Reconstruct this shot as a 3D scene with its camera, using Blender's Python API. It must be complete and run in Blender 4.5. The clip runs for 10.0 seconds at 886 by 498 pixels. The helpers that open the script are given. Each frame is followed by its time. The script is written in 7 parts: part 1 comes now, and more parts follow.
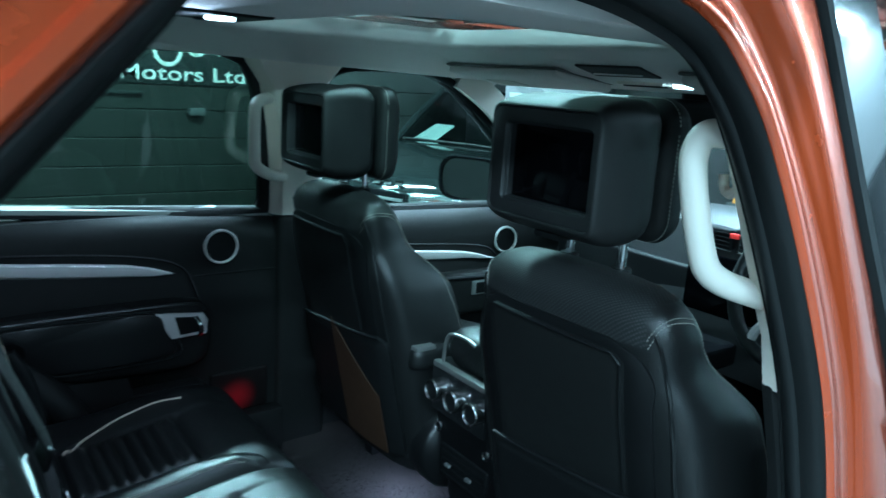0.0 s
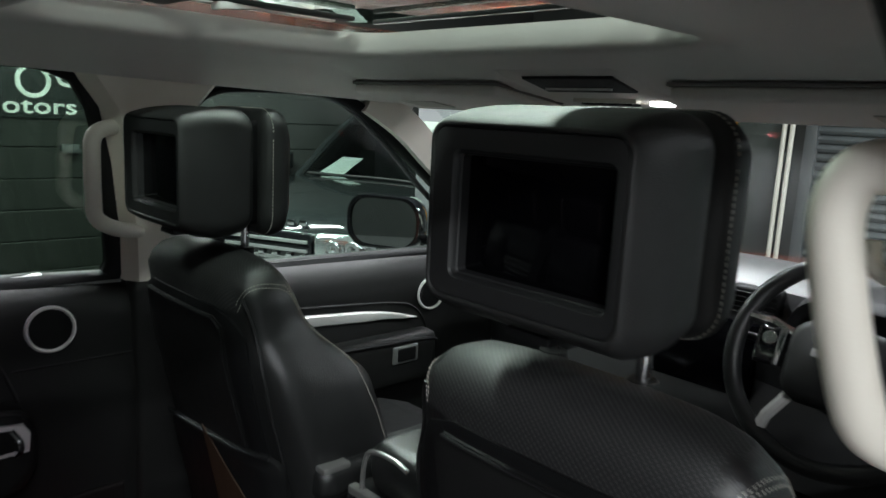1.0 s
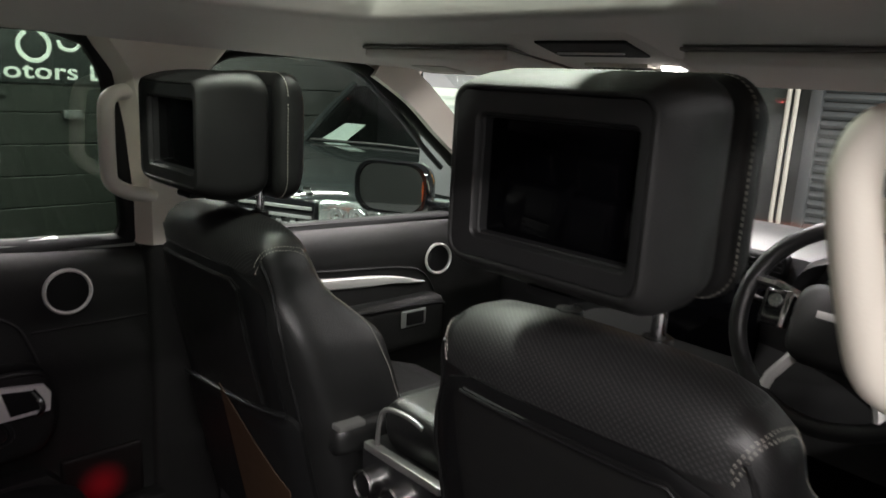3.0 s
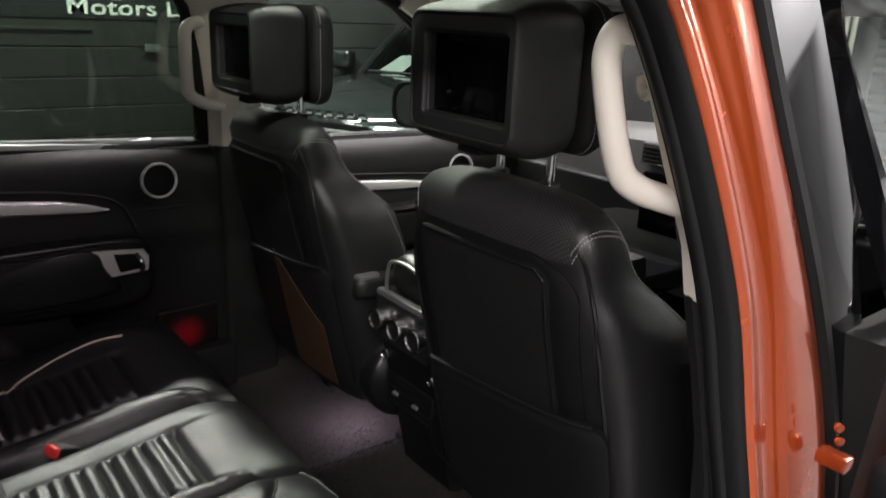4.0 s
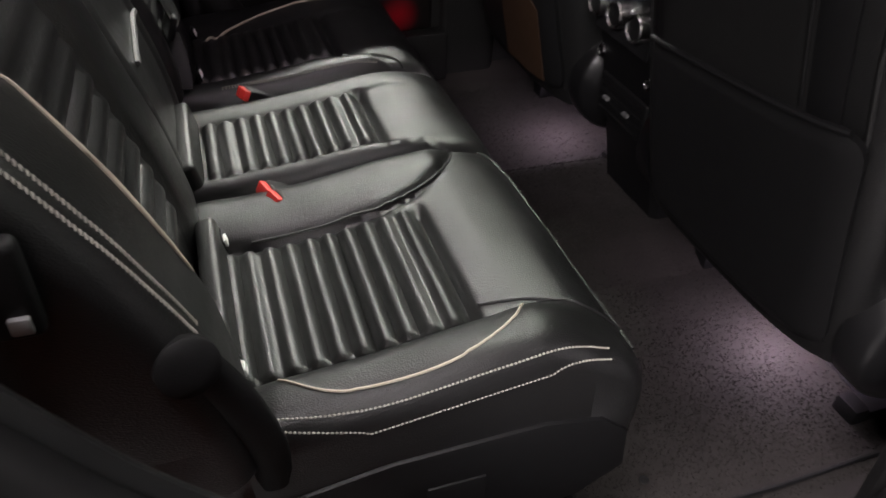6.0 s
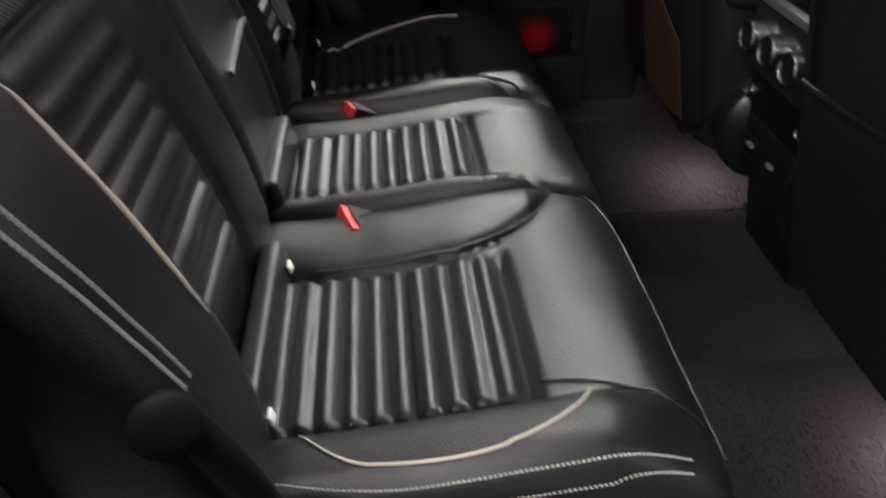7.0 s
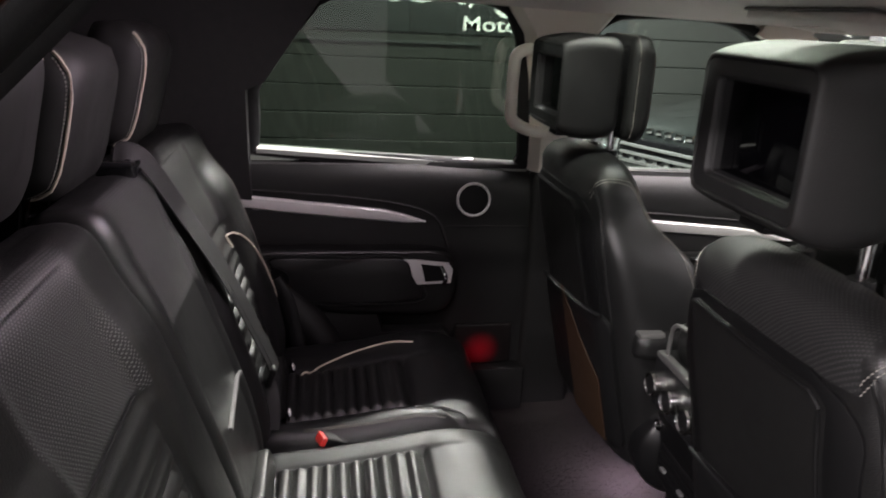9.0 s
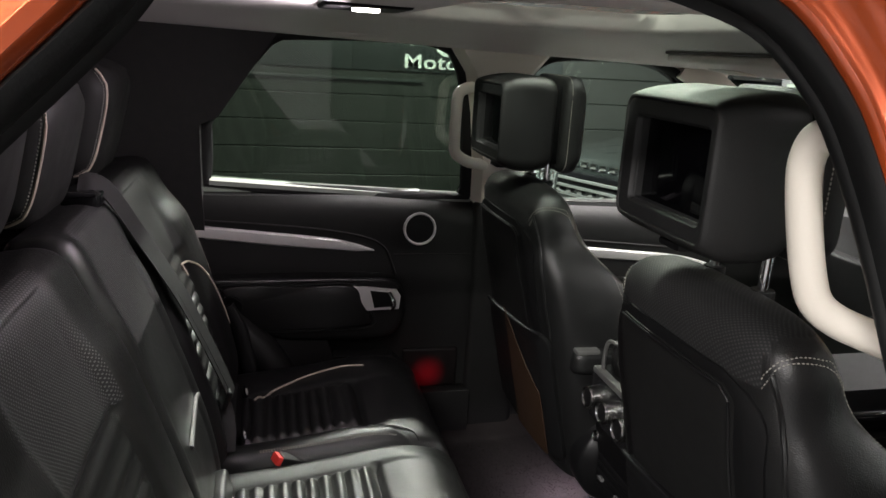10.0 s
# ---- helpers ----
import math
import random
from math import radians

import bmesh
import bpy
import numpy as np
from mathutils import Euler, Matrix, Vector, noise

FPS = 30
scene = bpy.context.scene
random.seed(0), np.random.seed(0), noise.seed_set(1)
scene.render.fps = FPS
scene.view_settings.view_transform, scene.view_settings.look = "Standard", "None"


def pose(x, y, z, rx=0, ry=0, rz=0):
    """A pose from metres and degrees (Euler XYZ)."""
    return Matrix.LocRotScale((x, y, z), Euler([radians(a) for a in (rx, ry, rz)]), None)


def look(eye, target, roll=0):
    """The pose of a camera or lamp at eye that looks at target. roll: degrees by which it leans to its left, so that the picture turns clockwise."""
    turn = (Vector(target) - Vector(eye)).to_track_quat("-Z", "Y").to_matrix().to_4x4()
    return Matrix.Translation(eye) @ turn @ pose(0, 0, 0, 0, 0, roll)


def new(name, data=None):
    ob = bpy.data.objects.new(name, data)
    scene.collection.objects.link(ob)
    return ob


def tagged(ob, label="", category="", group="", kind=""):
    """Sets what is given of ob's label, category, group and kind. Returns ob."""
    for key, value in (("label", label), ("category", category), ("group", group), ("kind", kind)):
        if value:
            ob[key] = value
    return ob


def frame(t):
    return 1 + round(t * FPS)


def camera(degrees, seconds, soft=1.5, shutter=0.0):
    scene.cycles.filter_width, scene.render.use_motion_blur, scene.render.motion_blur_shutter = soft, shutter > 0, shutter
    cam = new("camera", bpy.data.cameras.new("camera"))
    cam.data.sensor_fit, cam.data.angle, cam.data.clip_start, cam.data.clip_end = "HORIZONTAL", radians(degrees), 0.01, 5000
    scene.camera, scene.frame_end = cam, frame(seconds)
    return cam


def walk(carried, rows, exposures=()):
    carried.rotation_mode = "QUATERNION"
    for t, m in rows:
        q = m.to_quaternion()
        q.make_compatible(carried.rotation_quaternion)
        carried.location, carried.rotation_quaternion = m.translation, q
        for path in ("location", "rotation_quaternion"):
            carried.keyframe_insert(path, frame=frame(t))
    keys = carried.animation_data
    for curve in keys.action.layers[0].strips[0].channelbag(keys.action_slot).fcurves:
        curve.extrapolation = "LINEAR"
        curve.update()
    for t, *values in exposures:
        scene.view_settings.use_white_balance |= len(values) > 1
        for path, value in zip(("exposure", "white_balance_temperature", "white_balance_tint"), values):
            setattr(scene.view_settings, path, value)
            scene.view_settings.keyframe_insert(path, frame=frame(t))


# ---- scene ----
cam = camera(62.2, 10.0, shutter=0.4)
PATH = [
    (0, (1.153, -0.929, 1.704), (-0.409, 0.234, 1.251), 3.7),
    (0.5, (1.037, -0.798, 1.685), (-0.453, 0.47, 1.269), 3.3),
    (1, (0.79, -0.664, 1.678), (-0.636, 0.692, 1.322), 3.0),
    (1.5, (0.652, -0.579, 1.678), (-0.747, 0.799, 1.299), 2.5),
    (2, (0.628, -0.568, 1.677), (-0.753, 0.823, 1.278), 2.4),
    (3.3, (0.921, -0.741, 1.67), (-0.507, 0.574, 1.19), 3.2),
    (3.5, (1.025, -0.767, 1.667), (-0.427, 0.508, 1.152), 2.5),
    (4, (1.177, -0.838, 1.671), (-0.312, 0.348, 1.058), 2.5),
    (4.5, (1.225, -0.862, 1.648), (-0.28, 0.215, 0.889), 2.3),
    (5, (1.237, -0.858, 1.577), (-0.265, 0.082, 0.648), 2.7),
    (5.5, (1.202, -0.822, 1.535), (-0.29, -0.069, 0.437), 3.1),
    (5.7, (1.165, -0.785, 1.51), (-0.327, -0.121, 0.357), 2.8),
    (6.8, (1.026, -0.581, 1.432), (-0.534, -0.388, 0.195), 0.3),
    (7, (1.021, -0.607, 1.447), (-0.578, -0.463, 0.255), 0.2),
    (7.5, (1.033, -0.64, 1.507), (-0.657, -0.588, 0.439), 0.1),
    (8, (1.051, -0.672, 1.588), (-0.735, -0.611, 0.689), 0.9),
    (8.5, (1.099, -0.67, 1.653), (-0.752, -0.532, 0.908), 1.7),
    (9, (1.139, -0.656, 1.709), (-0.735, -0.339, 1.088), 2.7),
    (9.5, (1.195, -0.666, 1.725), (-0.681, -0.256, 1.165), 3.1),
    (10, (1.229, -0.687, 1.718), (-0.643, -0.215, 1.193), 3.4),
]
walk(cam, [(t, look(eye, target, roll)) for t, eye, target, roll in PATH],
     exposures=[(0, 0.53, 4250, -20), (0.5, 0.33, 5300, -4), (1.0, 0.12, 6000, 7), (1.5, 0.05, 6500, 14), (3.5, 0.34, 6600, 16), (4.5, 0.08, 6600, 18), (7, 0.2, 6600, 22), (8.5, 0.62, 6600, 23), (9.2, 0.7, 6600, 21), (10, 0.42, 6600, 14)])

# ---------------------------------------------------------------- light
world = bpy.data.worlds.new("world")
scene.world = world
world.use_nodes = True
world.node_tree.nodes["Background"].inputs[0].default_value = (0.55, 0.62, 0.6, 1)
world.node_tree.nodes["Background"].inputs[1].default_value = 0.002


def area(name, x, y, z, sx, sy, watts, color=(1.0, 0.985, 0.95), rx=0.0, ry=0.0, rz=0.0):
    lamp = bpy.data.lights.new(name, "AREA")
    lamp.shape, lamp.size, lamp.size_y, lamp.energy, lamp.color = "RECTANGLE", sx, sy, watts, color
    ob = new(name, lamp)
    ob.matrix_basis = pose(x, y, z, rx, ry, rz)
    return ob


# unseen ceiling strips added to light the car: (x, y, length along y, watts)
STRIPS = [(3.6, -3.0, 3.0, 330), (1.0, -1.5, 1.6, 110), (-0.85, 0.95, 2.3, 220), (4.4, 5.2, 1.8, 150), (-3.6, 0.55, 2.7, 370), (0.6, 4.2, 3.0, 130)]
for sx, sy, sl, sw in STRIPS:
    area("strip_light_glow", sx, sy, 3.37, 0.16, sl, sw, (0.93, 1.0, 0.88) if sx < -3 else (1.0, 0.985, 0.95))


def bulb(name, x, y, z, watts, color, radius=0.015):
    lamp = bpy.data.lights.new(name, "POINT")
    lamp.energy, lamp.color, lamp.shadow_soft_size = watts, color, radius
    ob = new(name, lamp)
    ob.location = (x, y, z)
    return ob


area("footwell_glow", -0.36, 0.10, 0.685, 0.03, 0.02, 0.6, (1.0, 0.84, 1.0))
area("footwell_glow", 0.44, 0.13, 0.685, 0.03, 0.02, 1.0, (1.0, 0.86, 1.0))
bulb("door_bin_glow", -0.70, -0.235, 0.79, 0.006, (1.0, 0.02, 0.04), 0.02)
area("dome_glow", 0.02, -0.53, 1.748, 0.045, 0.045, 2.1, (1.0, 0.88, 0.95), -42)


# ---------------------------------------------------------------- materials
def material(name, color, rough=0.5, metal=0.0, bump=0.0, scale=200.0, vary=0.12, coat=0.0, kind="noise", stain=6.0, sheen=0.0, spec=0.5, rvary=0.12):
    m = bpy.data.materials.new(name)
    m.use_nodes = True
    nt = m.node_tree
    b = nt.nodes["Principled BSDF"]
    b.inputs["Roughness"].default_value = rough
    b.inputs["Metallic"].default_value = metal
    b.inputs["Coat Weight"].default_value = coat
    b.inputs["Coat Roughness"].default_value = 0.04
    b.inputs["Sheen Weight"].default_value = sheen
    b.inputs["Specular IOR Level"].default_value = spec
    co = nt.nodes.new("ShaderNodeTexCoord")
    big = nt.nodes.new("ShaderNodeTexNoise")
    big.inputs["Scale"].default_value, big.inputs["Detail"].default_value = stain, 5
    nt.links.new(co.outputs["Object"], big.inputs["Vector"])
    ramp = nt.nodes.new("ShaderNodeMixRGB")
    ramp.inputs[1].default_value = (*[c * (1 - vary) for c in color], 1)
    ramp.inputs[2].default_value = (*[min(1, c * (1 + vary)) for c in color], 1)
    nt.links.new(big.outputs["Fac"], ramp.inputs[0])
    nt.links.new(ramp.outputs[0], b.inputs["Base Color"])
    rr = nt.nodes.new("ShaderNodeMapRange")
    rr.inputs["To Min"].default_value, rr.inputs["To Max"].default_value = max(0, rough - rvary * rough), min(1, rough + rvary * rough)
    fine = nt.nodes.new("ShaderNodeTexNoise")
    fine.inputs["Scale"].default_value, fine.inputs["Detail"].default_value = stain * 7, 4
    nt.links.new(co.outputs["Object"], fine.inputs["Vector"])
    nt.links.new(fine.outputs["Fac"], rr.inputs["Value"])
    nt.links.new(rr.outputs[0], b.inputs["Roughness"])
    if bump:
        if kind == "cells":
            tex = nt.nodes.new("ShaderNodeTexVoronoi")
            out = tex.outputs["Distance"]
        else:
            tex = nt.nodes.new("ShaderNodeTexNoise")
            tex.inputs["Detail"].default_value = 3
            out = tex.outputs["Fac"]
        tex.inputs["Scale"].default_value = scale
        nt.links.new(co.outputs["Object"], tex.inputs["Vector"])
        bp = nt.nodes.new("ShaderNodeBump")
        bp.inputs["Strength"].default_value = bump
        bp.inputs["Distance"].default_value = 0.002
        nt.links.new(out, bp.inputs["Height"])
        nt.links.new(bp.outputs[0], b.inputs["Normal"])
    return m


def perforated(name, color, rough, pitch, slope=1.0, dot=0.04):
    """Leather with rows of punched dots."""
    m = material(name, color, rough, bump=0.0)
    nt = m.node_tree
    b = nt.nodes["Principled BSDF"]
    co = nt.nodes["Texture Coordinate"]
    sep = nt.nodes.new("ShaderNodeSeparateXYZ")
    nt.links.new(co.outputs["Object"], sep.inputs[0])

    def wave(out):
        a = nt.nodes.new("ShaderNodeMath")
        a.operation = "MULTIPLY"
        a.inputs[1].default_value = 2 * math.pi / pitch
        nt.links.new(out, a.inputs[0])
        s = nt.nodes.new("ShaderNodeMath")
        s.operation = "SINE"
        nt.links.new(a.outputs[0], s.inputs[0])
        return s.outputs[0]
    add = nt.nodes.new("ShaderNodeMath")
    add.operation = "ADD"
    run = nt.nodes.new("ShaderNodeMath")
    run.operation = "MULTIPLY"
    run.inputs[1].default_value = slope
    nt.links.new(sep.outputs["Y"], run.inputs[0])
    nt.links.new(run.outputs[0], add.inputs[0])
    nt.links.new(sep.outputs["Z"], add.inputs[1])
    mul = nt.nodes.new("ShaderNodeMath")
    mul.operation = "MULTIPLY"
    nt.links.new(wave(sep.outputs["X"]), mul.inputs[0])
    nt.links.new(wave(add.outputs[0]), mul.inputs[1])
    hole = nt.nodes.new("ShaderNodeMath")
    hole.operation = "GREATER_THAN"
    hole.inputs[1].default_value = 0.4
    nt.links.new(mul.outputs[0], hole.inputs[0])
    dots = nt.nodes.new("ShaderNodeMixRGB")
    dots.inputs[1].default_value = (*color, 1)
    dots.inputs[2].default_value = (dot, dot, dot, 1)
    nt.links.new(hole.outputs[0], dots.inputs[0])
    nt.links.new(dots.outputs[0], b.inputs["Base Color"])
    bp = nt.nodes.new("ShaderNodeBump")
    bp.invert = True
    bp.inputs["Strength"].default_value, bp.inputs["Distance"].default_value = 0.8, 0.001
    nt.links.new(hole.outputs[0], bp.inputs["Height"])
    nt.links.new(bp.outputs[0], b.inputs["Normal"])
    return m


def glass(name, tint, gloss=1.0):
    m = bpy.data.materials.new(name)
    m.use_nodes = True
    nt = m.node_tree
    nt.nodes.remove(nt.nodes["Principled BSDF"])
    tr = nt.nodes.new("ShaderNodeBsdfTransparent")
    tr.inputs[0].default_value = (*tint, 1)
    gl = nt.nodes.new("ShaderNodeBsdfGlossy")
    gl.inputs["Roughness"].default_value = 0.01
    lw = nt.nodes.new("ShaderNodeLayerWeight")
    lw.inputs[0].default_value = 0.5
    pw = nt.nodes.new("ShaderNodeMath")
    pw.operation = "POWER"
    pw.inputs[1].default_value = 4.5
    nt.links.new(lw.outputs["Facing"], pw.inputs[0])
    fr = nt.nodes.new("ShaderNodeMath")
    fr.operation, fr.use_clamp = "MULTIPLY_ADD", True
    fr.inputs[1].default_value, fr.inputs[2].default_value = 0.95, 0.045
    nt.links.new(pw.outputs[0], fr.inputs[0])
    mx = nt.nodes.new("ShaderNodeMixShader")
    nt.links.new(fr.outputs[0], mx.inputs[0])
    nt.links.new(tr.outputs[0], mx.inputs[1])
    nt.links.new(gl.outputs[0], mx.inputs[2])
    nt.links.new(mx.outputs[0], nt.nodes["Material Output"].inputs[0])
    return m


def glowing(name, color, strength):
    m = material(name, (0.8, 0.8, 0.8), 0.4)
    b = m.node_tree.nodes["Principled BSDF"]
    b.inputs["Emission Color"].default_value = (*color, 1)
    b.inputs["Emission Strength"].default_value = strength
    return m


LEATHER = material("black_leather", (0.0105, 0.0105, 0.0108), 0.35, bump=0.22, scale=520, kind="cells", vary=0.2, rvary=0.22)
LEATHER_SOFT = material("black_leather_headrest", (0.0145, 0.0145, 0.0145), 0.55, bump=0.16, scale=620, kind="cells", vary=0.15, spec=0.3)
POCKET = material("smooth_black_pocket_leather", (0.008, 0.008, 0.0085), 0.5, bump=0.15, scale=600, kind="cells", vary=0.2, spec=0.25)
SMOOTH = material("smooth_black_plastic", (0.007, 0.007, 0.0075), 0.3, vary=0.1)
PERF = perforated("perforated_black_leather", (0.011, 0.011, 0.0115), 0.6, 0.0075)
PERF_BACK = perforated("perforated_black_leather_bench", (0.011, 0.011, 0.0115), 0.44, 0.0068, -0.35, 0.13)
SHELL = material("black_grained_plastic", (0.0055, 0.0055, 0.006), 0.5, bump=0.2, scale=900, vary=0.15, spec=0.25)
TRIM = material("soft_black_trim", (0.009, 0.009, 0.009), 0.58, bump=0.25, scale=700, vary=0.15, spec=0.3)
TRIM_DARK = material("matt_black_trim", (0.004, 0.004, 0.0045), 0.62, bump=0.2, scale=600, vary=0.2, spec=0.25)
RUBBER = material("black_rubber", (0.0065, 0.0068, 0.007), 0.5, bump=0.1, scale=300, vary=0.2, spec=0.25)
GLOSS = material("gloss_black", (0.006, 0.006, 0.007), 0.08, vary=0.1, coat=0.6)
SCREEN = material("screen_glass", (0.0015, 0.0015, 0.002), 0.05, vary=0.1, rvary=0.5, stain=15, spec=0.12)
BEZEL = material("dark_grey_plastic", (0.0095, 0.0095, 0.010), 0.5, bump=0.2, scale=900, vary=0.15)
CREAM = material("cream_plastic", (0.76, 0.71, 0.63), 0.45, bump=0.15, scale=500, vary=0.05)
HEADLINER = material("grey_beige_headlining", (0.66, 0.625, 0.60), 0.9, bump=0.4, scale=900, vary=0.07, sheen=0.2)
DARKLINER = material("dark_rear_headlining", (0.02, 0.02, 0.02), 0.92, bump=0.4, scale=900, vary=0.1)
PAINT = material("orange_metallic_paint", (0.46, 0.074, 0.017), 0.27, metal=0.6, vary=0.05, coat=1.0, rvary=0.04, stain=2.0)
CHROME = material("chrome", (0.75, 0.75, 0.76), 0.12, metal=1.0, vary=0.05)
SATIN = material("satin_silver_trim", (0.74, 0.72, 0.71), 0.40, metal=0.25, bump=0.12, scale=400, vary=0.08)
SATIN_MID = material("satin_grey_metal", (0.30, 0.295, 0.29), 0.34, metal=0.7, vary=0.08)
DIAL = material("brushed_chrome_dial", (0.78, 0.77, 0.76), 0.2, metal=1.0, vary=0.06)
SATIN_DARK = material("grey_satin", (0.25, 0.25, 0.25), 0.4, metal=0.5, vary=0.1)
THREAD = material("pale_thread", (0.34, 0.325, 0.29), 0.75, vary=0.1)
PIPING = material("pale_piping", (0.50, 0.44, 0.36), 0.55, bump=0.2, scale=500, vary=0.1)
CARPET = material("dark_carpet", (0.017, 0.0145, 0.014), 0.95, bump=0.25, scale=900, vary=0.25, stain=25, sheen=0.04, spec=0.2)
RED = material("red_plastic", (0.80, 0.05, 0.04), 0.35, vary=0.1)
RED_GLOW = material("red_glow", (0.006, 0.0045, 0.0045), 0.6, spec=0.2)


def soft_glow(m, centre, radius, color, strength):
    """A pool of glow put into the emission, fading out from centre."""
    nt = m.node_tree
    b = nt.nodes["Principled BSDF"]
    co = nt.nodes["Texture Coordinate"]
    off = nt.nodes.new("ShaderNodeVectorMath")
    off.operation = "DISTANCE"
    off.inputs[1].default_value = centre
    nt.links.new(co.outputs["Object"], off.inputs[0])
    rr = nt.nodes.new("ShaderNodeMapRange")
    rr.interpolation_type = "SMOOTHSTEP"
    rr.inputs["From Min"].default_value, rr.inputs["From Max"].default_value = 0.0, radius
    rr.inputs["To Min"].default_value, rr.inputs["To Max"].default_value = strength, 0.0
    nt.links.new(off.outputs["Value"], rr.inputs["Value"])
    nt.links.new(rr.outputs[0], b.inputs["Emission Strength"])
    b.inputs["Emission Color"].default_value = (*color, 1)


soft_glow(RED_GLOW, (-0.742, -0.215, 0.782), 0.062, (1.0, 0.0, 0.02), 0.055)
WEB = material("belt_webbing", (0.013, 0.013, 0.0135), 0.6, bump=0.5, scale=900, vary=0.2)
TAN = material("tan_sheet", (0.034, 0.016, 0.007), 0.6, vary=0.2)
WHITE = material("white_label", (0.85, 0.85, 0.83), 0.6, vary=0.05)
LETTER = material("white_sign_lettering", (0.82, 0.86, 0.84), 0.5, vary=0.03)
BLOCK = material("dark_green_painted_block", (0.017, 0.019, 0.017), 0.55, bump=0.5, scale=60, vary=0.18, stain=3)
BANNER = material("black_sign_board", (0.02, 0.023, 0.024), 0.5, vary=0.15)
STEEL = material("grey_shutter_steel", (0.10, 0.105, 0.11), 0.45, metal=0.2, vary=0.12, stain=3)
CONCRETE = material("grey_painted_floor", (0.21, 0.21, 0.207), 0.3, bump=0.2, scale=30, vary=0.2, stain=2)
CEILING_PAINT = material("grey_roof_sheet", (0.07, 0.075, 0.075), 0.6, vary=0.1, stain=2)
PALE_WALL = material("pale_reflector_wall", (0.32, 0.33, 0.34), 0.6, bump=0.3, scale=40, vary=0.1, stain=2)
REFLECTOR_WALL = material("white_reflector_wall", (0.62, 0.64, 0.66), 0.6, bump=0.3, scale=40, vary=0.1, stain=2)
CAR_BLACK = material("black_car_paint", (0.012, 0.014, 0.014), 0.10, coat=1.0, vary=0.1)
LAMP_CLEAR = material("clear_headlamp", (0.7, 0.75, 0.74), 0.10, metal=0.9, vary=0.2, stain=30)
YELLOW = material("amber_yellow_panel", (0.85, 0.36, 0.03), 0.5, vary=0.06)
TUBE_LIGHT = glowing("strip_light_tube", (0.9, 1.0, 0.95), 6.0)
DOME = glowing("dome_lens", (1.0, 0.96, 0.88), 9.0)
GLASS_PRIVACY = glass("privacy_glass", (0.41, 0.465, 0.42))
GLASS_ROOF = glass("green_roof_glass", (0.82, 0.88, 0.82))
GLASS_DARK = glass("shaded_windscreen_glass", (0.45, 0.50, 0.48))
GLASS_CLEAR = glass("clear_glass", (0.86, 0.92, 0.89))
MIRROR = material("mirror_glass", (0.85, 0.86, 0.86), 0.02, metal=1.0, vary=0.0, rvary=0.0)


# ---------------------------------------------------------------- tools
def part(name, bm, mat, parent=None, label="", angle=42, flat=False):
    bmesh.ops.recalc_face_normals(bm, faces=bm.faces)
    lim = radians(angle)
    for f in bm.faces:
        f.smooth = not flat
    for e in bm.edges:
        if len(e.link_faces) == 2:
            e.smooth = e.calc_face_angle(0) < lim
    me = bpy.data.meshes.new(name)
    bm.to_mesh(me)
    bm.free()
    me.materials.append(mat)
    ob = new(name, me)
    if parent is not None:
        ob.parent = parent
        ob.matrix_parent_inverse = parent.matrix_basis.inverted() if parent.type == "EMPTY" else Matrix()
    if label:
        ob["label"] = label
    return ob


def thing(name, label, category, at=(0, 0, 0), group="", kind=""):
    ob = new(name)
    ob.location = at
    ob.empty_display_size = 0.1
    return tagged(ob, label, category, group, kind)


def V(*a):
    return Vector(a)


def box(bm, lo, hi, bevel=0.0, seg=2, m=None):
    lo, hi = Vector(lo), Vector(hi)
    r = bmesh.ops.create_cube(bm, size=1.0, matrix=Matrix.Translation((lo + hi) / 2) @ Matrix.Diagonal((*(hi - lo), 1)))
    vs = r["verts"]
    if bevel:
        es = {e for v in vs for e in v.link_edges}
        g = bmesh.ops.bevel(bm, geom=list(es), offset=bevel, segments=seg, affect="EDGES", profile=0.6)
        vs = list({v for f in g["faces"] for v in f.verts} | {v for v in vs if v.is_valid})
    if m is not None:
        allv = set()
        stack = [v for v in vs if v.is_valid]
        while stack:
            v = stack.pop()
            if v in allv:
                continue
            allv.add(v)
            stack.extend(e.other_vert(v) for e in v.link_edges)
        bmesh.ops.transform(bm, matrix=m, verts=list(allv))
    return bm


def curve(pts, n=8, cyclic=False):
    """Catmull-Rom points through pts."""
    pts = [Vector(p) for p in pts]
    k = len(pts)
    out = []
    for i in range(k if cyclic else k - 1):
        def at(j):
            return pts[j % k] if cyclic else pts[max(0, min(k - 1, j))]
        p0, p1, p2, p3 = at(i - 1), at(i), at(i + 1), at(i + 2)
        for s in range(n):
            t = s / n
            out.append(0.5 * ((2 * p1) + (p2 - p0) * t + (2 * p0 - 5 * p1 + 4 * p2 - p3) * t * t + (3 * p1 - p0 - 3 * p2 + p3) * t ** 3))
    if not cyclic:
        out.append(pts[-1])
    return out


def loft(bm, rings, closed=True, caps=True, loop=False):
    """Skin rings of equal length. closed: each ring is a closed loop."""
    vs = [[bm.verts.new(p) for p in r] for r in rings]
    n = len(vs[0])
    rows = len(vs)
    for i in range(rows if loop else rows - 1):
        a, b = vs[i], vs[(i + 1) % rows]
        for j in range(n if closed else n - 1):
            k = (j + 1) % n
            bm.faces.new((a[j], a[k], b[k], b[j]))
    if caps and closed and not loop:
        bm.faces.new(list(reversed(vs[0])))
        bm.faces.new(vs[-1])
    return vs


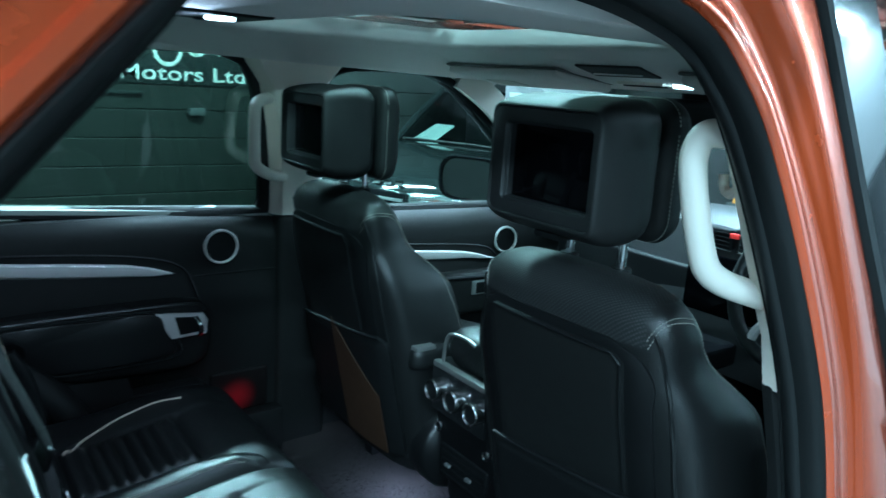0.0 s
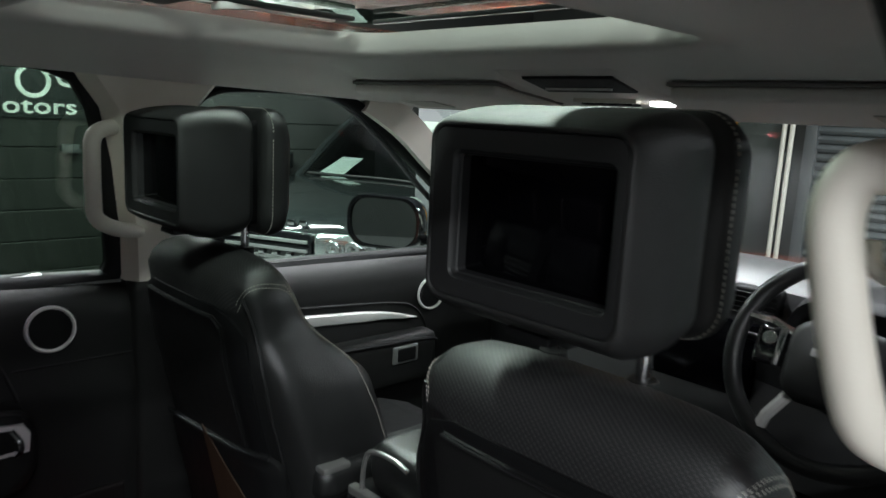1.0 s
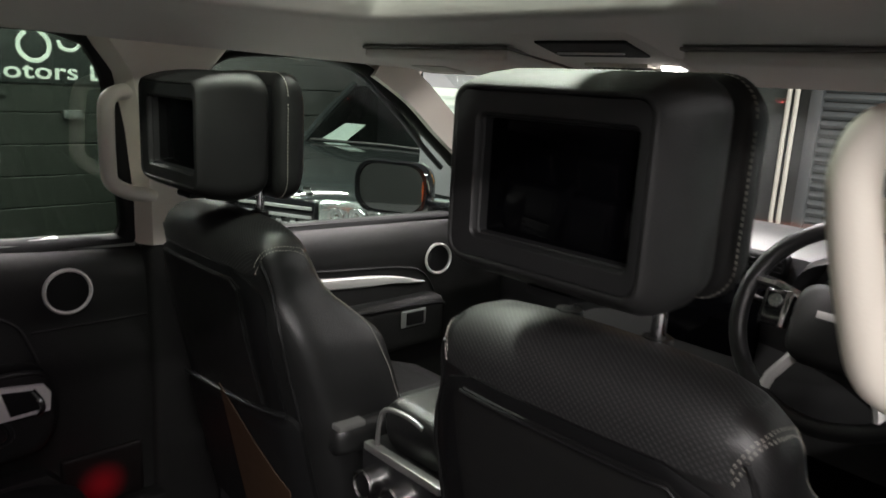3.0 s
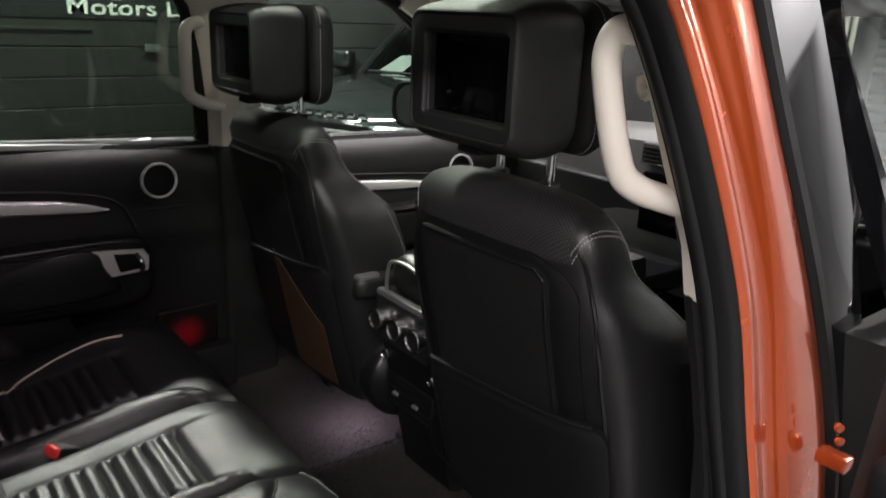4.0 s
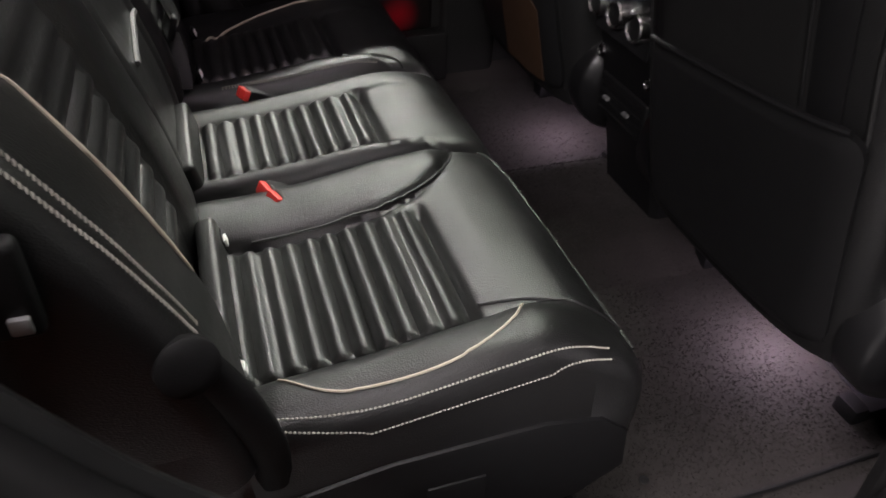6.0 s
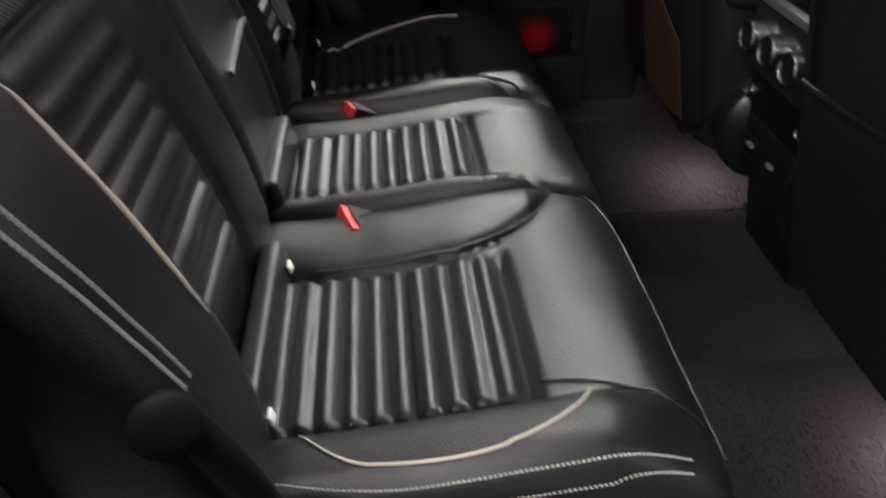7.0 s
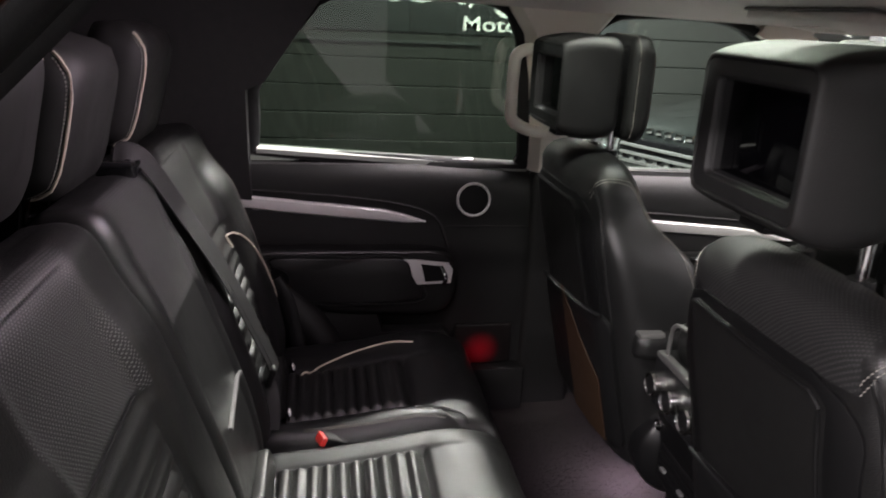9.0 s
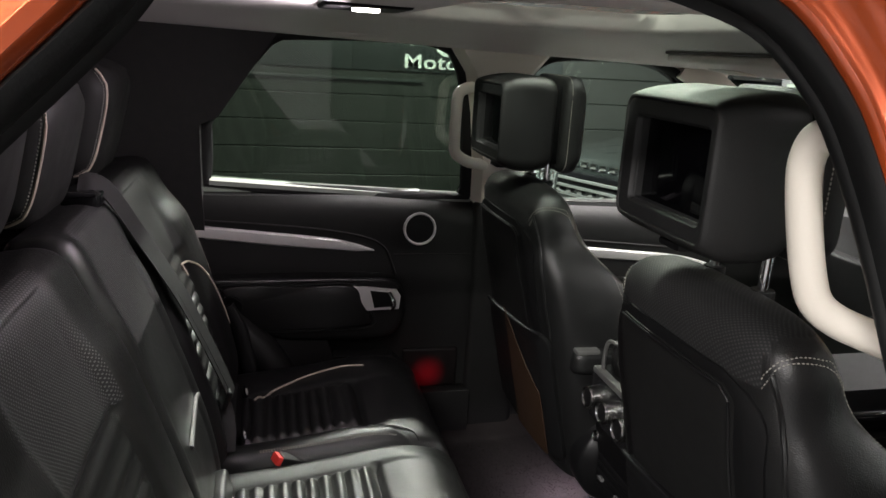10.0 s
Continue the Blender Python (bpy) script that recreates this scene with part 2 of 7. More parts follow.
def tube(bm, pts, r, n=8, cyclic=False, rz=None, up=(0, 0, 1)):
    """A round or oval bar along pts. r: radius or a function of 0..1."""
    pts = [Vector(p) for p in pts]
    k = len(pts)
    rings = []
    for i, p in enumerate(pts):
        if cyclic:
            d = pts[(i + 1) % k] - pts[i - 1]
        else:
            d = pts[min(k - 1, i + 1)] - pts[max(0, i - 1)]
        d.normalize()
        s = d.cross(Vector(up))
        if s.length < 1e-4:
            s = d.cross(Vector((0, 1, 0)))
        s.normalize()
        u = s.cross(d)
        ra = r(i / max(1, k - 1)) if callable(r) else r
        rb = rz if rz is not None else ra
        rings.append([p + s * (ra * math.cos(2 * math.pi * a / n)) + u * (rb * math.sin(2 * math.pi * a / n)) for a in range(n)])
    loft(bm, rings, loop=cyclic)
    return bm


def sweep(bm, pts, prof, out, cyclic=False):
    """Carry a closed 2D profile (a, b) along pts: a along out(p), b along the cross of travel and out."""
    pts = [Vector(p) for p in pts]
    k = len(pts)
    rings = []
    for i, p in enumerate(pts):
        d = (pts[(i + 1) % k] - pts[i - 1]) if cyclic else (pts[min(k - 1, i + 1)] - pts[max(0, i - 1)])
        d.normalize()
        o = Vector(out(p)) if callable(out) else Vector(out)
        o = (o - d * o.dot(d)).normalized()
        b = d.cross(o)
        rings.append([p + o * u + b * w for u, w in prof])
    loft(bm, rings, loop=cyclic)
    return bm


def length_points(pts, step):
    """Points at even steps along a polyline."""
    out, carry = [pts[0].copy()], 0.0
    for a, b in zip(pts, pts[1:]):
        seg = (b - a).length
        s = step - carry
        while s <= seg:
            out.append(a.lerp(b, s / seg))
            s += step
        carry = (carry + seg) % step if seg else carry
    return out


def stitches(bm, pts, step=0.0055, gap=0.0022, r=0.0007):
    """A row of separate thread stitches along pts."""
    q = length_points([Vector(p) for p in pts], step)
    for a, b in zip(q, q[1:]):
        d = (b - a)
        e = b - d.normalized() * gap
        tube(bm, [a, a.lerp(e, 0.5) + Vector((0, 0, 0.0003)), e], lambda t: r * (0.6 + 0.8 * math.sin(math.pi * t)), 5)
    return bm


def chain(bm, pts, normal, step=0.0062, width=0.0042, r=0.0012):
    """A thick slanted decorative stitch along pts."""
    q = length_points([Vector(p) for p in pts], step)
    n = Vector(normal).normalized()
    for a, b in zip(q, q[1:]):
        d = (b - a)
        side = d.cross(n).normalized() * (width / 2)
        p0, p1 = a - side, a + d * 0.75 + side
        tube(bm, [p0, p0.lerp(p1, 0.5) + n * 0.0006, p1], lambda t: r * (0.55 + 0.6 * math.sin(math.pi * t)), 5)
    return bm


def zone(ob, mat, test):
    """Give the faces whose middle passes the test another material."""
    ob.data.materials.append(mat)
    k = len(ob.data.materials) - 1
    for f in ob.data.polygons:
        if test(f.center):
            f.material_index = k


def drape(pts, ob, lift=0.001):
    """Lay points on the surface of ob."""
    bm = bmesh.new()
    bm.from_mesh(ob.data)
    from mathutils.bvhtree import BVHTree
    tree = BVHTree.FromBMesh(bm)
    out = []
    for p in pts:
        loc, nor, _, _ = tree.find_nearest(Vector(p))
        out.append(loc + nor * lift)
    bm.free()
    return out


def lay(pts, ob, direction, lift=0.0008):
    """Drop points on the surface of ob along a direction."""
    from mathutils.bvhtree import BVHTree
    bm = bmesh.new()
    bm.from_mesh(ob.data)
    tree = BVHTree.FromBMesh(bm)
    d = Vector(direction).normalized()
    out = []
    for p in pts:
        loc, nor, _, _ = tree.ray_cast(Vector(p) - d * 0.3, d)
        if loc is not None:
            out.append(loc - d * lift)
    bm.free()
    return out


def smooth01(t):
    t = max(0.0, min(1.0, t))
    return t * t * (3 - 2 * t)


def window(x, a, b, soft):
    return smooth01((x - a) / soft) * smooth01((b - x) / soft)


def interp(table, t):
    for (a, va), (b, vb) in zip(table, table[1:]):
        if t <= b:
            s = 0 if b == a else max(0.0, (t - a) / (b - a))
            return va + (vb - va) * s
    return table[-1][1]


def ring_disc(bm, centre, normal, r_out, r_in, depth, n=36, edge=0.003):
    """A rounded ring (bezel) lying against a surface."""
    c, nrm = Vector(centre), Vector(normal).normalized()
    s = nrm.orthogonal().normalized()
    u = nrm.cross(s)
    prof = [(r_out, 0), (r_out, depth - edge), (r_out - edge, depth), (r_in + edge, depth), (r_in, depth - edge), (r_in, 0)]
    rings = []
    for i in range(n):
        a = 2 * math.pi * i / n
        d = s * math.cos(a) + u * math.sin(a)
        rings.append([c + d * r + nrm * h for r, h in prof])
    loft(bm, rings, loop=True)
    return bm


def disc(bm, centre, normal, r, depth, n=32, dome=0.0):
    c, nrm = Vector(centre), Vector(normal).normalized()
    s = nrm.orthogonal().normalized()
    u = nrm.cross(s)
    rings = []
    for k, (rr, h) in enumerate([(r, 0), (r, depth * 0.8), (r * 0.93, depth), (r * 0.5, depth + dome * 0.8), (r * 0.05, depth + dome)]):
        rings.append([c + (s * math.cos(2 * math.pi * i / n) + u * math.sin(2 * math.pi * i / n)) * rr + nrm * h for i in range(n)])
    loft(bm, rings)
    return bm


def plate(bm, f, us, vs, thick):
    """A sheet over f(u, v) with a rounded-off back: f gives point and outward normal."""
    top = []
    bot = []
    for u in us:
        rt, rb = [], []
        for v in vs:
            p, n = f(u, v)
            rt.append(bm.verts.new(p + n * thick))
            rb.append(bm.verts.new(p))
        top.append(rt)
        bot.append(rb)
    a, b = len(us), len(vs)
    for i in range(a - 1):
        for j in range(b - 1):
            bm.faces.new((top[i][j], top[i + 1][j], top[i + 1][j + 1], top[i][j + 1]))
            bm.faces.new((bot[i][j], bot[i][j + 1], bot[i + 1][j + 1], bot[i + 1][j]))
    for i in range(a - 1):
        bm.faces.new((top[i][0], bot[i][0], bot[i + 1][0], top[i + 1][0]))
        bm.faces.new((top[i][-1], top[i + 1][-1], bot[i + 1][-1], bot[i][-1]))
    for j in range(b - 1):
        bm.faces.new((top[0][j], top[0][j + 1], bot[0][j + 1], bot[0][j]))
        bm.faces.new((top[-1][j], bot[-1][j], bot[-1][j + 1], top[-1][j + 1]))
    return bm


def prism(bm, outline, direction, bevel=0.0):
    """A closed outline of 3D points pushed along direction."""
    d = Vector(direction)
    a = [bm.verts.new(Vector(p)) for p in outline]
    b = [bm.verts.new(Vector(p) + d) for p in outline]
    n = len(a)
    bm.faces.new(a)
    bm.faces.new(list(reversed(b)))
    es = []
    for i in range(n):
        j = (i + 1) % n
        f = bm.faces.new((a[j], a[i], b[i], b[j]))
    bm.edges.ensure_lookup_table()
    if bevel:
        es = [e for v in a + b for e in v.link_edges]
        bmesh.ops.recalc_face_normals(bm, faces=bm.faces)
        bmesh.ops.bevel(bm, geom=list({e for v in b for e in v.link_edges if all(w in b for w in e.verts)}), offset=bevel, segments=2, affect="EDGES", profile=0.6)
    return bm


def lin(a, b, n):
    return [a + (b - a) * i / (n - 1) for i in range(n)]


# ---------------------------------------------------------------- showroom
def slab(name, lo, hi, mat, label, category, kind="structure"):
    ob = part(name, box(bmesh.new(), lo, hi), mat, flat=True)
    return tagged(ob, label, category, kind=kind)


slab("ground", (-9, -9, -0.1), (9, 9, 0), CONCRETE, "grey painted concrete showroom floor", "floor")
WALL_X, FRONT_Y = -5.1, 6.2
slab("wall_west", (WALL_X - 0.2, -7, 0), (WALL_X - 0.012, FRONT_Y + 0.3, 3.6), BLOCK, "dark green painted block wall behind the cars", "wall")
slab("wall_north", (WALL_X, FRONT_Y + 0.01, 0), (2.4, FRONT_Y + 0.25, 3.6), BLOCK, "dark painted block wall with roller shutter", "wall")
# Unseen wall piece, added white as a reflector for the gloss pillar strip.
slab("wall_north_reflector", (2.4, FRONT_Y + 0.01, 0), (6.7, FRONT_Y + 0.25, 3.6), REFLECTOR_WALL, "unseen white wall added for the gloss pillar strip to reflect", "wall")
# Unseen wall, kept pale so the orange paint has something to reflect.
slab("wall_east", (6.5, -7, 0), (6.7, FRONT_Y, 3.6), PALE_WALL, "unseen wall along the showroom, made pale as a reflector", "wall")
slab("wall_south", (WALL_X, -7.2, 0), (6.7, -7, 3.6), BLOCK, "plain dark painted wall at the back of the showroom", "wall")
slab("ceiling", (WALL_X - 0.2, -7.2, 3.6), (6.7, FRONT_Y + 0.3, 3.7), CEILING_PAINT, "grey sheet metal showroom ceiling", "ceiling")


# Fixture added round each of the unseen strip lamps.
def added_strip_light(x, y, length):
    t = thing("added_strip_light", "white linear strip light, unseen, added to light the car", "lamp", (x, y, 3.6), "strip lights")
    part("housing", box(bmesh.new(), (x - 0.1, y - length / 2, 3.44), (x + 0.1, y + length / 2, 3.5), 0.01), STEEL, t)
    part("diffuser", box(bmesh.new(), (x - 0.07, y - length / 2 + 0.02, 3.40), (x + 0.07, y + length / 2 - 0.02, 3.44), 0.01), TUBE_LIGHT, t, "glowing white diffuser")
    for sy in (-1, 1):
        part("hanger", tube(bmesh.new(), [(x, y + sy * length * 0.35, 3.5), (x, y + sy * length * 0.35, 3.6)], 0.006), STEEL, t)


for sx, sy, sl, sw in STRIPS:
    added_strip_light(sx, sy, sl)


def roof_beam(y):
    t = thing("roof_beam", "grey steel roof beam across the showroom", "beam", (0, y, 3.5), "roof beams")
    part("web", box(bmesh.new(), (WALL_X, y - 0.01, 3.42), (6.5, y + 0.01, 3.6)), STEEL, t, flat=True)
    part("flange", box(bmesh.new(), (WALL_X, y - 0.07, 3.405), (6.5, y + 0.07, 3.42)), STEEL, t, flat=True)


for by in (-4.5, -1.5, 1.5, 4.5):
    roof_beam(by)


def sign_board():
    t = thing("sign_board", "long black sign board with white lettering on the block wall", "sign", (WALL_X, 0.8, 1.5))
    x0, x1 = WALL_X - 0.008, WALL_X + 0.02
    for ya, yb in ((-3.4, -1.62), (-1.61, 0.03), (0.035, 1.9)):
        part("panel", box(bmesh.new(), (x0, ya, 1.515), (x1, yb, 2.15), 0.003), BANNER, t)
    cu = bpy.data.curves.new("lettering", "FONT")
    cu.body, cu.size, cu.extrude = "Motors Ltd", 0.162, 0.003
    cu.space_character = 1.04
    cu.offset = 0.0022
    tmp = new("lettering_tmp", cu)
    dg = bpy.context.evaluated_depsgraph_get()
    me = bpy.data.meshes.new_from_object(tmp.evaluated_get(dg))
    bpy.data.objects.remove(tmp)
    xs = [v.co.x for v in me.vertices]
    wide = 1.005 / (max(xs) - min(xs))
    me.transform(Matrix.Diagonal((wide, 1, 1, 1)))
    me.transform(pose(x1 + 0.004, 0.462, 1.548, 90, 0, 90))
    me.materials.clear()
    me.materials.append(LETTER)
    ys = sorted(v.co.y for v in me.vertices)
    gap, cut = max((b - a, (a + b) / 2) for a, b in zip(ys, ys[1:]))
    for side in (-1, 1):
        bm = bmesh.new()
        bm.from_mesh(me)
        bmesh.ops.delete(bm, geom=[v for v in bm.verts if (v.co.y - cut) * side < 0], context="VERTS")
        part("lettering", bm, LETTER, t, "white letters", flat=True)
    # painted script strokes above the words, as plain shapes
    bm = bmesh.new()
    tube(bm, curve([(x1 + 0.003, 0.84 + 0.10 * math.sin(a), 1.775 - 0.105 * math.cos(a)) for a in [2 * math.pi * (i / 14) - 2.6 for i in range(13)]], 4), 0.016, 6, rz=0.003, up=(1, 0, 0))
    part("stroke", bm, LETTER, t, "white painted stroke")
    bm = bmesh.new()
    tube(bm, curve([(x1 + 0.003, 1.0, 1.82), (x1 + 0.003, 1.02, 1.77), (x1 + 0.003, 1.08, 1.755), (x1 + 0.003, 1.13, 1.78), (x1 + 0.003, 1.15, 1.84)], 5), 0.013, 6, rz=0.003, up=(1, 0, 0))
    part("stroke", bm, LETTER, t, "white painted stroke")
    bm = bmesh.new()
    tube(bm, curve([(x1 + 0.003, 0.36, 1.80), (x1 + 0.003, 0.45, 1.765), (x1 + 0.003, 0.55, 1.775), (x1 + 0.003, 0.52, 1.73)], 5), 0.012, 6, rz=0.003, up=(1, 0, 0))
    part("stroke", bm, LETTER, t, "white painted stroke")
    bm = bmesh.new()
    tube(bm, curve([(x1 + 0.003, 1.21, 1.86), (x1 + 0.003, 1.25, 1.77), (x1 + 0.003, 1.33, 1.80)], 5), 0.012, 6, rz=0.003, up=(1, 0, 0))
    part("stroke", bm, LETTER, t, "white painted stroke")
    bm = bmesh.new()
    tube(bm, curve([(x1 + 0.003, -0.20, 1.79), (x1 + 0.003, -0.1, 1.755), (x1 + 0.003, 0.0, 1.78), (x1 + 0.003, 0.1, 1.755), (x1 + 0.003, 0.22, 1.78)], 5), 0.011, 6, rz=0.003, up=(1, 0, 0))
    part("stroke", bm, LETTER, t, "white painted stroke")


sign_board()


def poster_stand_in():
    # Added stand-in for the wall poster, which the parked car would hide.
    t = thing("poster_stand_in", "grey floor-standing board added in place of a wall and its poster", "notice board", (-1.9, 2.0, 0))
    part("board", box(bmesh.new(), (-2.26, 2.0, 1.08), (-1.50, 2.025, 1.73), 0.004), BOARD_GREY, t)
    part("top_rail", box(bmesh.new(), (-2.27, 1.99, 1.73), (-1.49, 2.035, 1.765), 0.006), SATIN_DARK, t, "grey top rail")
    sheet = part("sheet", box(bmesh.new(), (-2.21, 1.994, 1.405), (-1.80, 1.999, 1.645)), SHEET, t, "pale green printed sheet", flat=True)
    part("bar", box(bmesh.new(), (-2.20, 1.990, 1.412), (-1.81, 1.993, 1.445)), NOTICE_BLUE, sheet, "blue bar", flat=True)
    for k, w in enumerate((0.30, 0.24, 0.28)):
        part("line", box(bmesh.new(), (-2.17, 1.991, 1.59 - 0.045 * k), (-2.17 + w, 1.993, 1.605 - 0.045 * k)), SHEET_GREY, sheet, "grey printed line", flat=True)
    for x in (-2.22, -1.76):
        part("post", tube(bmesh.new(), [(x, 2.04, 0.0), (x, 2.04, 1.80)], 0.016, 10), SATIN_MID, t, "grey post")
        part("foot", box(bmesh.new(), (x - 0.03, 1.80, 0.0), (x + 0.03, 2.28, 0.025), 0.008), STEEL, t)


BOARD_GREY = material("grey_board", (0.10, 0.098, 0.105), 0.6, vary=0.06)
SHEET = material("pale_green_sheet", (0.30, 0.35, 0.30), 0.5, vary=0.05, stain=12)
SHEET_GREY = material("faint_grey_print", (0.22, 0.26, 0.23), 0.5, vary=0.05)
NOTICE_BLUE = material("blue_print", (0.10, 0.19, 0.28), 0.5, vary=0.08)
poster_stand_in()


def wall_rail():
    t = thing("cable_trunking", "thin dark cable trunking fixed along the block wall", "trunking", (WALL_X, 0, 1.44))
    part("trunking", box(bmesh.new(), (WALL_X - 0.01, -3.4, 1.425), (WALL_X + 0.03, 0.64, 1.45), 0.004), BANNER, t)
    part("box", box(bmesh.new(), (WALL_X - 0.01, 1.0, 1.27), (WALL_X + 0.06, 1.13, 1.33), 0.01), STEEL, t, "small grey junction box")


wall_rail()


def shutter():
    t = thing("roller_shutter", "grey steel roller shutter door, closed, in the front wall", "shutter", (0.2, FRONT_Y, 0), kind="structure")
    y = FRONT_Y - 0.03
    n = 36
    for i in range(n):
        z0 = 0.05 + i * 0.078
        bm = bmesh.new()
        prof = [(y + 0.03, z0), (y + 0.002, z0 + 0.012), (y - 0.012, z0 + 0.036), (y + 0.002, z0 + 0.062), (y + 0.03, z0 + 0.074)]
        loft(bm, [[V(x, a, b) for a, b in prof] for x in (-1.72, 2.2)])
        part("slat", bm, STEEL, t)
    for x in (-1.76, 2.24):
        part("guide_rail", box(bmesh.new(), (x - 0.05, y - 0.05, 0), (x + 0.05, y + 0.04, 3.0), 0.006), STEEL, t)
    for x in (-2.0, -1.93):
        part("pipe", tube(bmesh.new(), [(x, y - 0.03, 0.4), (x, y - 0.03, 3.4)], 0.022, 10), CREAM, t, "pale vertical conduit")


shutter()


def yellow_hoist():
    t = thing("workshop_ramp_post", "amber yellow workshop lift post with grey fittings", "lift", (-2.2, 5.1, 0))
    part("column", prism(bmesh.new(), [(-2.55, 5.0, 0.75), (-2.0, 5.0, 1.15), (-1.98, 5.0, 2.6), (-2.3, 5.0, 2.6)], (0, 0.2, 0), 0.01), YELLOW, t)
    part("foot", box(bmesh.new(), (-2.6, 4.98, 0), (-1.95, 5.22, 0.78), 0.01), STEEL, t)
    part("bracket", box(bmesh.new(), (-2.36, 4.9, 1.27), (-2.18, 5.02, 1.45), 0.03), STEEL, t)
    part("hose", tube(bmesh.new(), curve([(-2.45, 4.98, 0.8), (-2.38, 4.95, 1.2), (-2.3, 4.95, 1.6), (-2.2, 4.97, 2.1)], 6), 0.015), TRIM, t)


yellow_hoist()


# ---------------------------------------------------------------- black car parked in front, facing back
def parked_car():
    """A black off-road car, its nose towards the orange car, turned by yaw."""
    yaw = 26.0
    base = pose(-3.35, 1.62, 0, 0, 0, yaw)
    t = thing("parked_black_car", "black parked off-road car with chrome headlamps facing the orange car", "car", base.translation)

    def put(bm):
        bmesh.ops.transform(bm, matrix=base, verts=bm.verts)
        return bm
    # local: nose at y = 0, tail towards +y, x to its left side
    def sect(y, hw, z0, z1, crown):
        pts = []
        for i in range(15):
            u = -1 + 2 * i / 14
            pts.append(V(u * hw, y + 0.10 * u * u * (1 if y < 0.5 else 0), z1 - crown * abs(u) ** 3))
        pts += [V(hw * 1.02, y + 0.1 * (y < 0.5), z0 + 0.25), V(hw * 0.97, y + 0.1 * (y < 0.5), z0), V(-hw * 0.97, y + 0.1 * (y < 0.5), z0), V(-hw * 1.02, y + 0.1 * (y < 0.5), z0 + 0.25)]
        return pts
    bm = bmesh.new()
    loft(bm, [sect(-0.02, 0.86, 0.42, 0.80, 0.06), sect(0.0, 0.90, 0.40, 0.93, 0.06), sect(0.06, 0.92, 0.4, 1.0, 0.07), sect(0.25, 0.95, 0.4, 1.045, 0.08), sect(0.7, 0.97, 0.4, 1.09, 0.09), sect(1.15, 0.98, 0.4, 1.13, 0.08), sect(2.2, 1.0, 0.4, 1.16, 0.04), sect(4.2, 0.98, 0.4, 1.16, 0.04), sect(4.6, 0.92, 0.45, 1.1, 0.05)])
    part("body", put(bm), CAR_BLACK, t)
    # cabin: screen, roof and side glass
    def cab(y, hw, z):
        return [V(-hw, y, z), V(-hw * 0.6, y - 0.04, z), V(0, y - 0.05, z), V(hw * 0.6, y - 0.04, z), V(hw, y, z)]
    bm = bmesh.new()
    loft(bm, [cab(1.52, 0.60, 1.12), cab(1.9, 0.56, 1.38), cab(2.25, 0.51, 1.60)], closed=False)
    part("windscreen", put(bm), GLASS_DARK, t, "windscreen with a paper behind it")
    # Dark block added so no lit wall shows through the windscreen.
    part("cabin_backing", put(box(bmesh.new(), (-0.46, 2.6, 1.0), (0.46, 2.8, 1.52), 0.05)), TRIM_DARK, t, "dark block added to close the view through the cabin")
    bm = bmesh.new()
    loft(bm, [cab(2.23, 0.53, 1.605) + [V(0.53, 2.25, 1.56), V(-0.53, 2.25, 1.56)], cab(2.6, 0.55, 1.66) + [V(0.55, 2.6, 1.60), V(-0.55, 2.6, 1.60)], cab(4.3, 0.53, 1.64) + [V(0.53, 4.3, 1.58), V(-0.53, 4.3, 1.58)]])
    part("roof", put(bm), CAR_BLACK, t)
    for s in (-1, 1):
        part("pillar", put(tube(bmesh.new(), [(s * 0.63, 1.50, 1.10), (s * 0.585, 1.9, 1.38), (s * 0.53, 2.27, 1.61)], 0.035, 8)), CAR_BLACK, t)
        part("side_window", put(prism(bmesh.new(), [(s * 0.68, 1.75, 1.13), (s * 0.55, 2.35, 1.58), (s * 0.55, 4.1, 1.58), (s * 0.68, 4.3, 1.13)], (s * 0.01, 0, 0))), GLOSS, t, flat=True)
        # lamp housing, lens rings, chrome frame
        lamp = part("headlamp", put(box(bmesh.new(), (s * 0.68 - 0.22, -0.0, 0.765), (s * 0.68 + 0.22, 0.14, 0.935), 0.03, 3, Matrix.Translation((s * 0.68, 0, 0)) @ pose(0, 0, 0, 0, 0, s * 18) @ Matrix.Translation((-s * 0.68, 0, 0)))), LAMP_CLEAR, t, "clear headlamp")
        for k, dx in enumerate((-0.10, 0.02, 0.12)):
            c = V(s * 0.68 + dx, -0.02 + 0.35 * (dx * s + 0.1), 0.85)
            part("lens", put(ring_disc(bmesh.new(), c, (0, -1, 0), 0.056, 0.030, 0.035)), CHROME, lamp)
            part("projector", put(disc(bmesh.new(), c, (0, -1, 0), 0.030, 0.012, 24, 0.012)), LAMP_CLEAR, lamp, "clear projector lens")
        part("frame", put(tube(bmesh.new(), [(s * 0.46, -0.035, 0.92), (s * 0.48, -0.04, 0.80), (s * 0.70, 0.0, 0.77), (s * 0.9, 0.13, 0.80)], 0.009, 6)), CHROME, lamp, "bright frame")
        part("mirror", put(box(bmesh.new(), (s * 1.0 - 0.1, 1.75, 1.14), (s * 1.0 + 0.1, 1.9, 1.3), 0.04, 3)), CAR_BLACK, t)
        for wy in (0.75, 3.6):
            w = part("wheel", put(disc(bmesh.new(), (s * 0.84, wy, 0.38), (s, 0, 0), 0.38, 0.16)), RUBBER, t)
            part("rim", put(ring_disc(bmesh.new(), (s * 0.995, wy, 0.38), (s, 0, 0), 0.27, 0.05, 0.012)), SATIN, w)
    grille = part("grille", put(box(bmesh.new(), (-0.44, -0.05, 0.72), (0.44, 0.02, 0.93), 0.02)), GLOSS, t, "dark grille")
    for k in range(3):
        z = 0.76 + k * 0.055
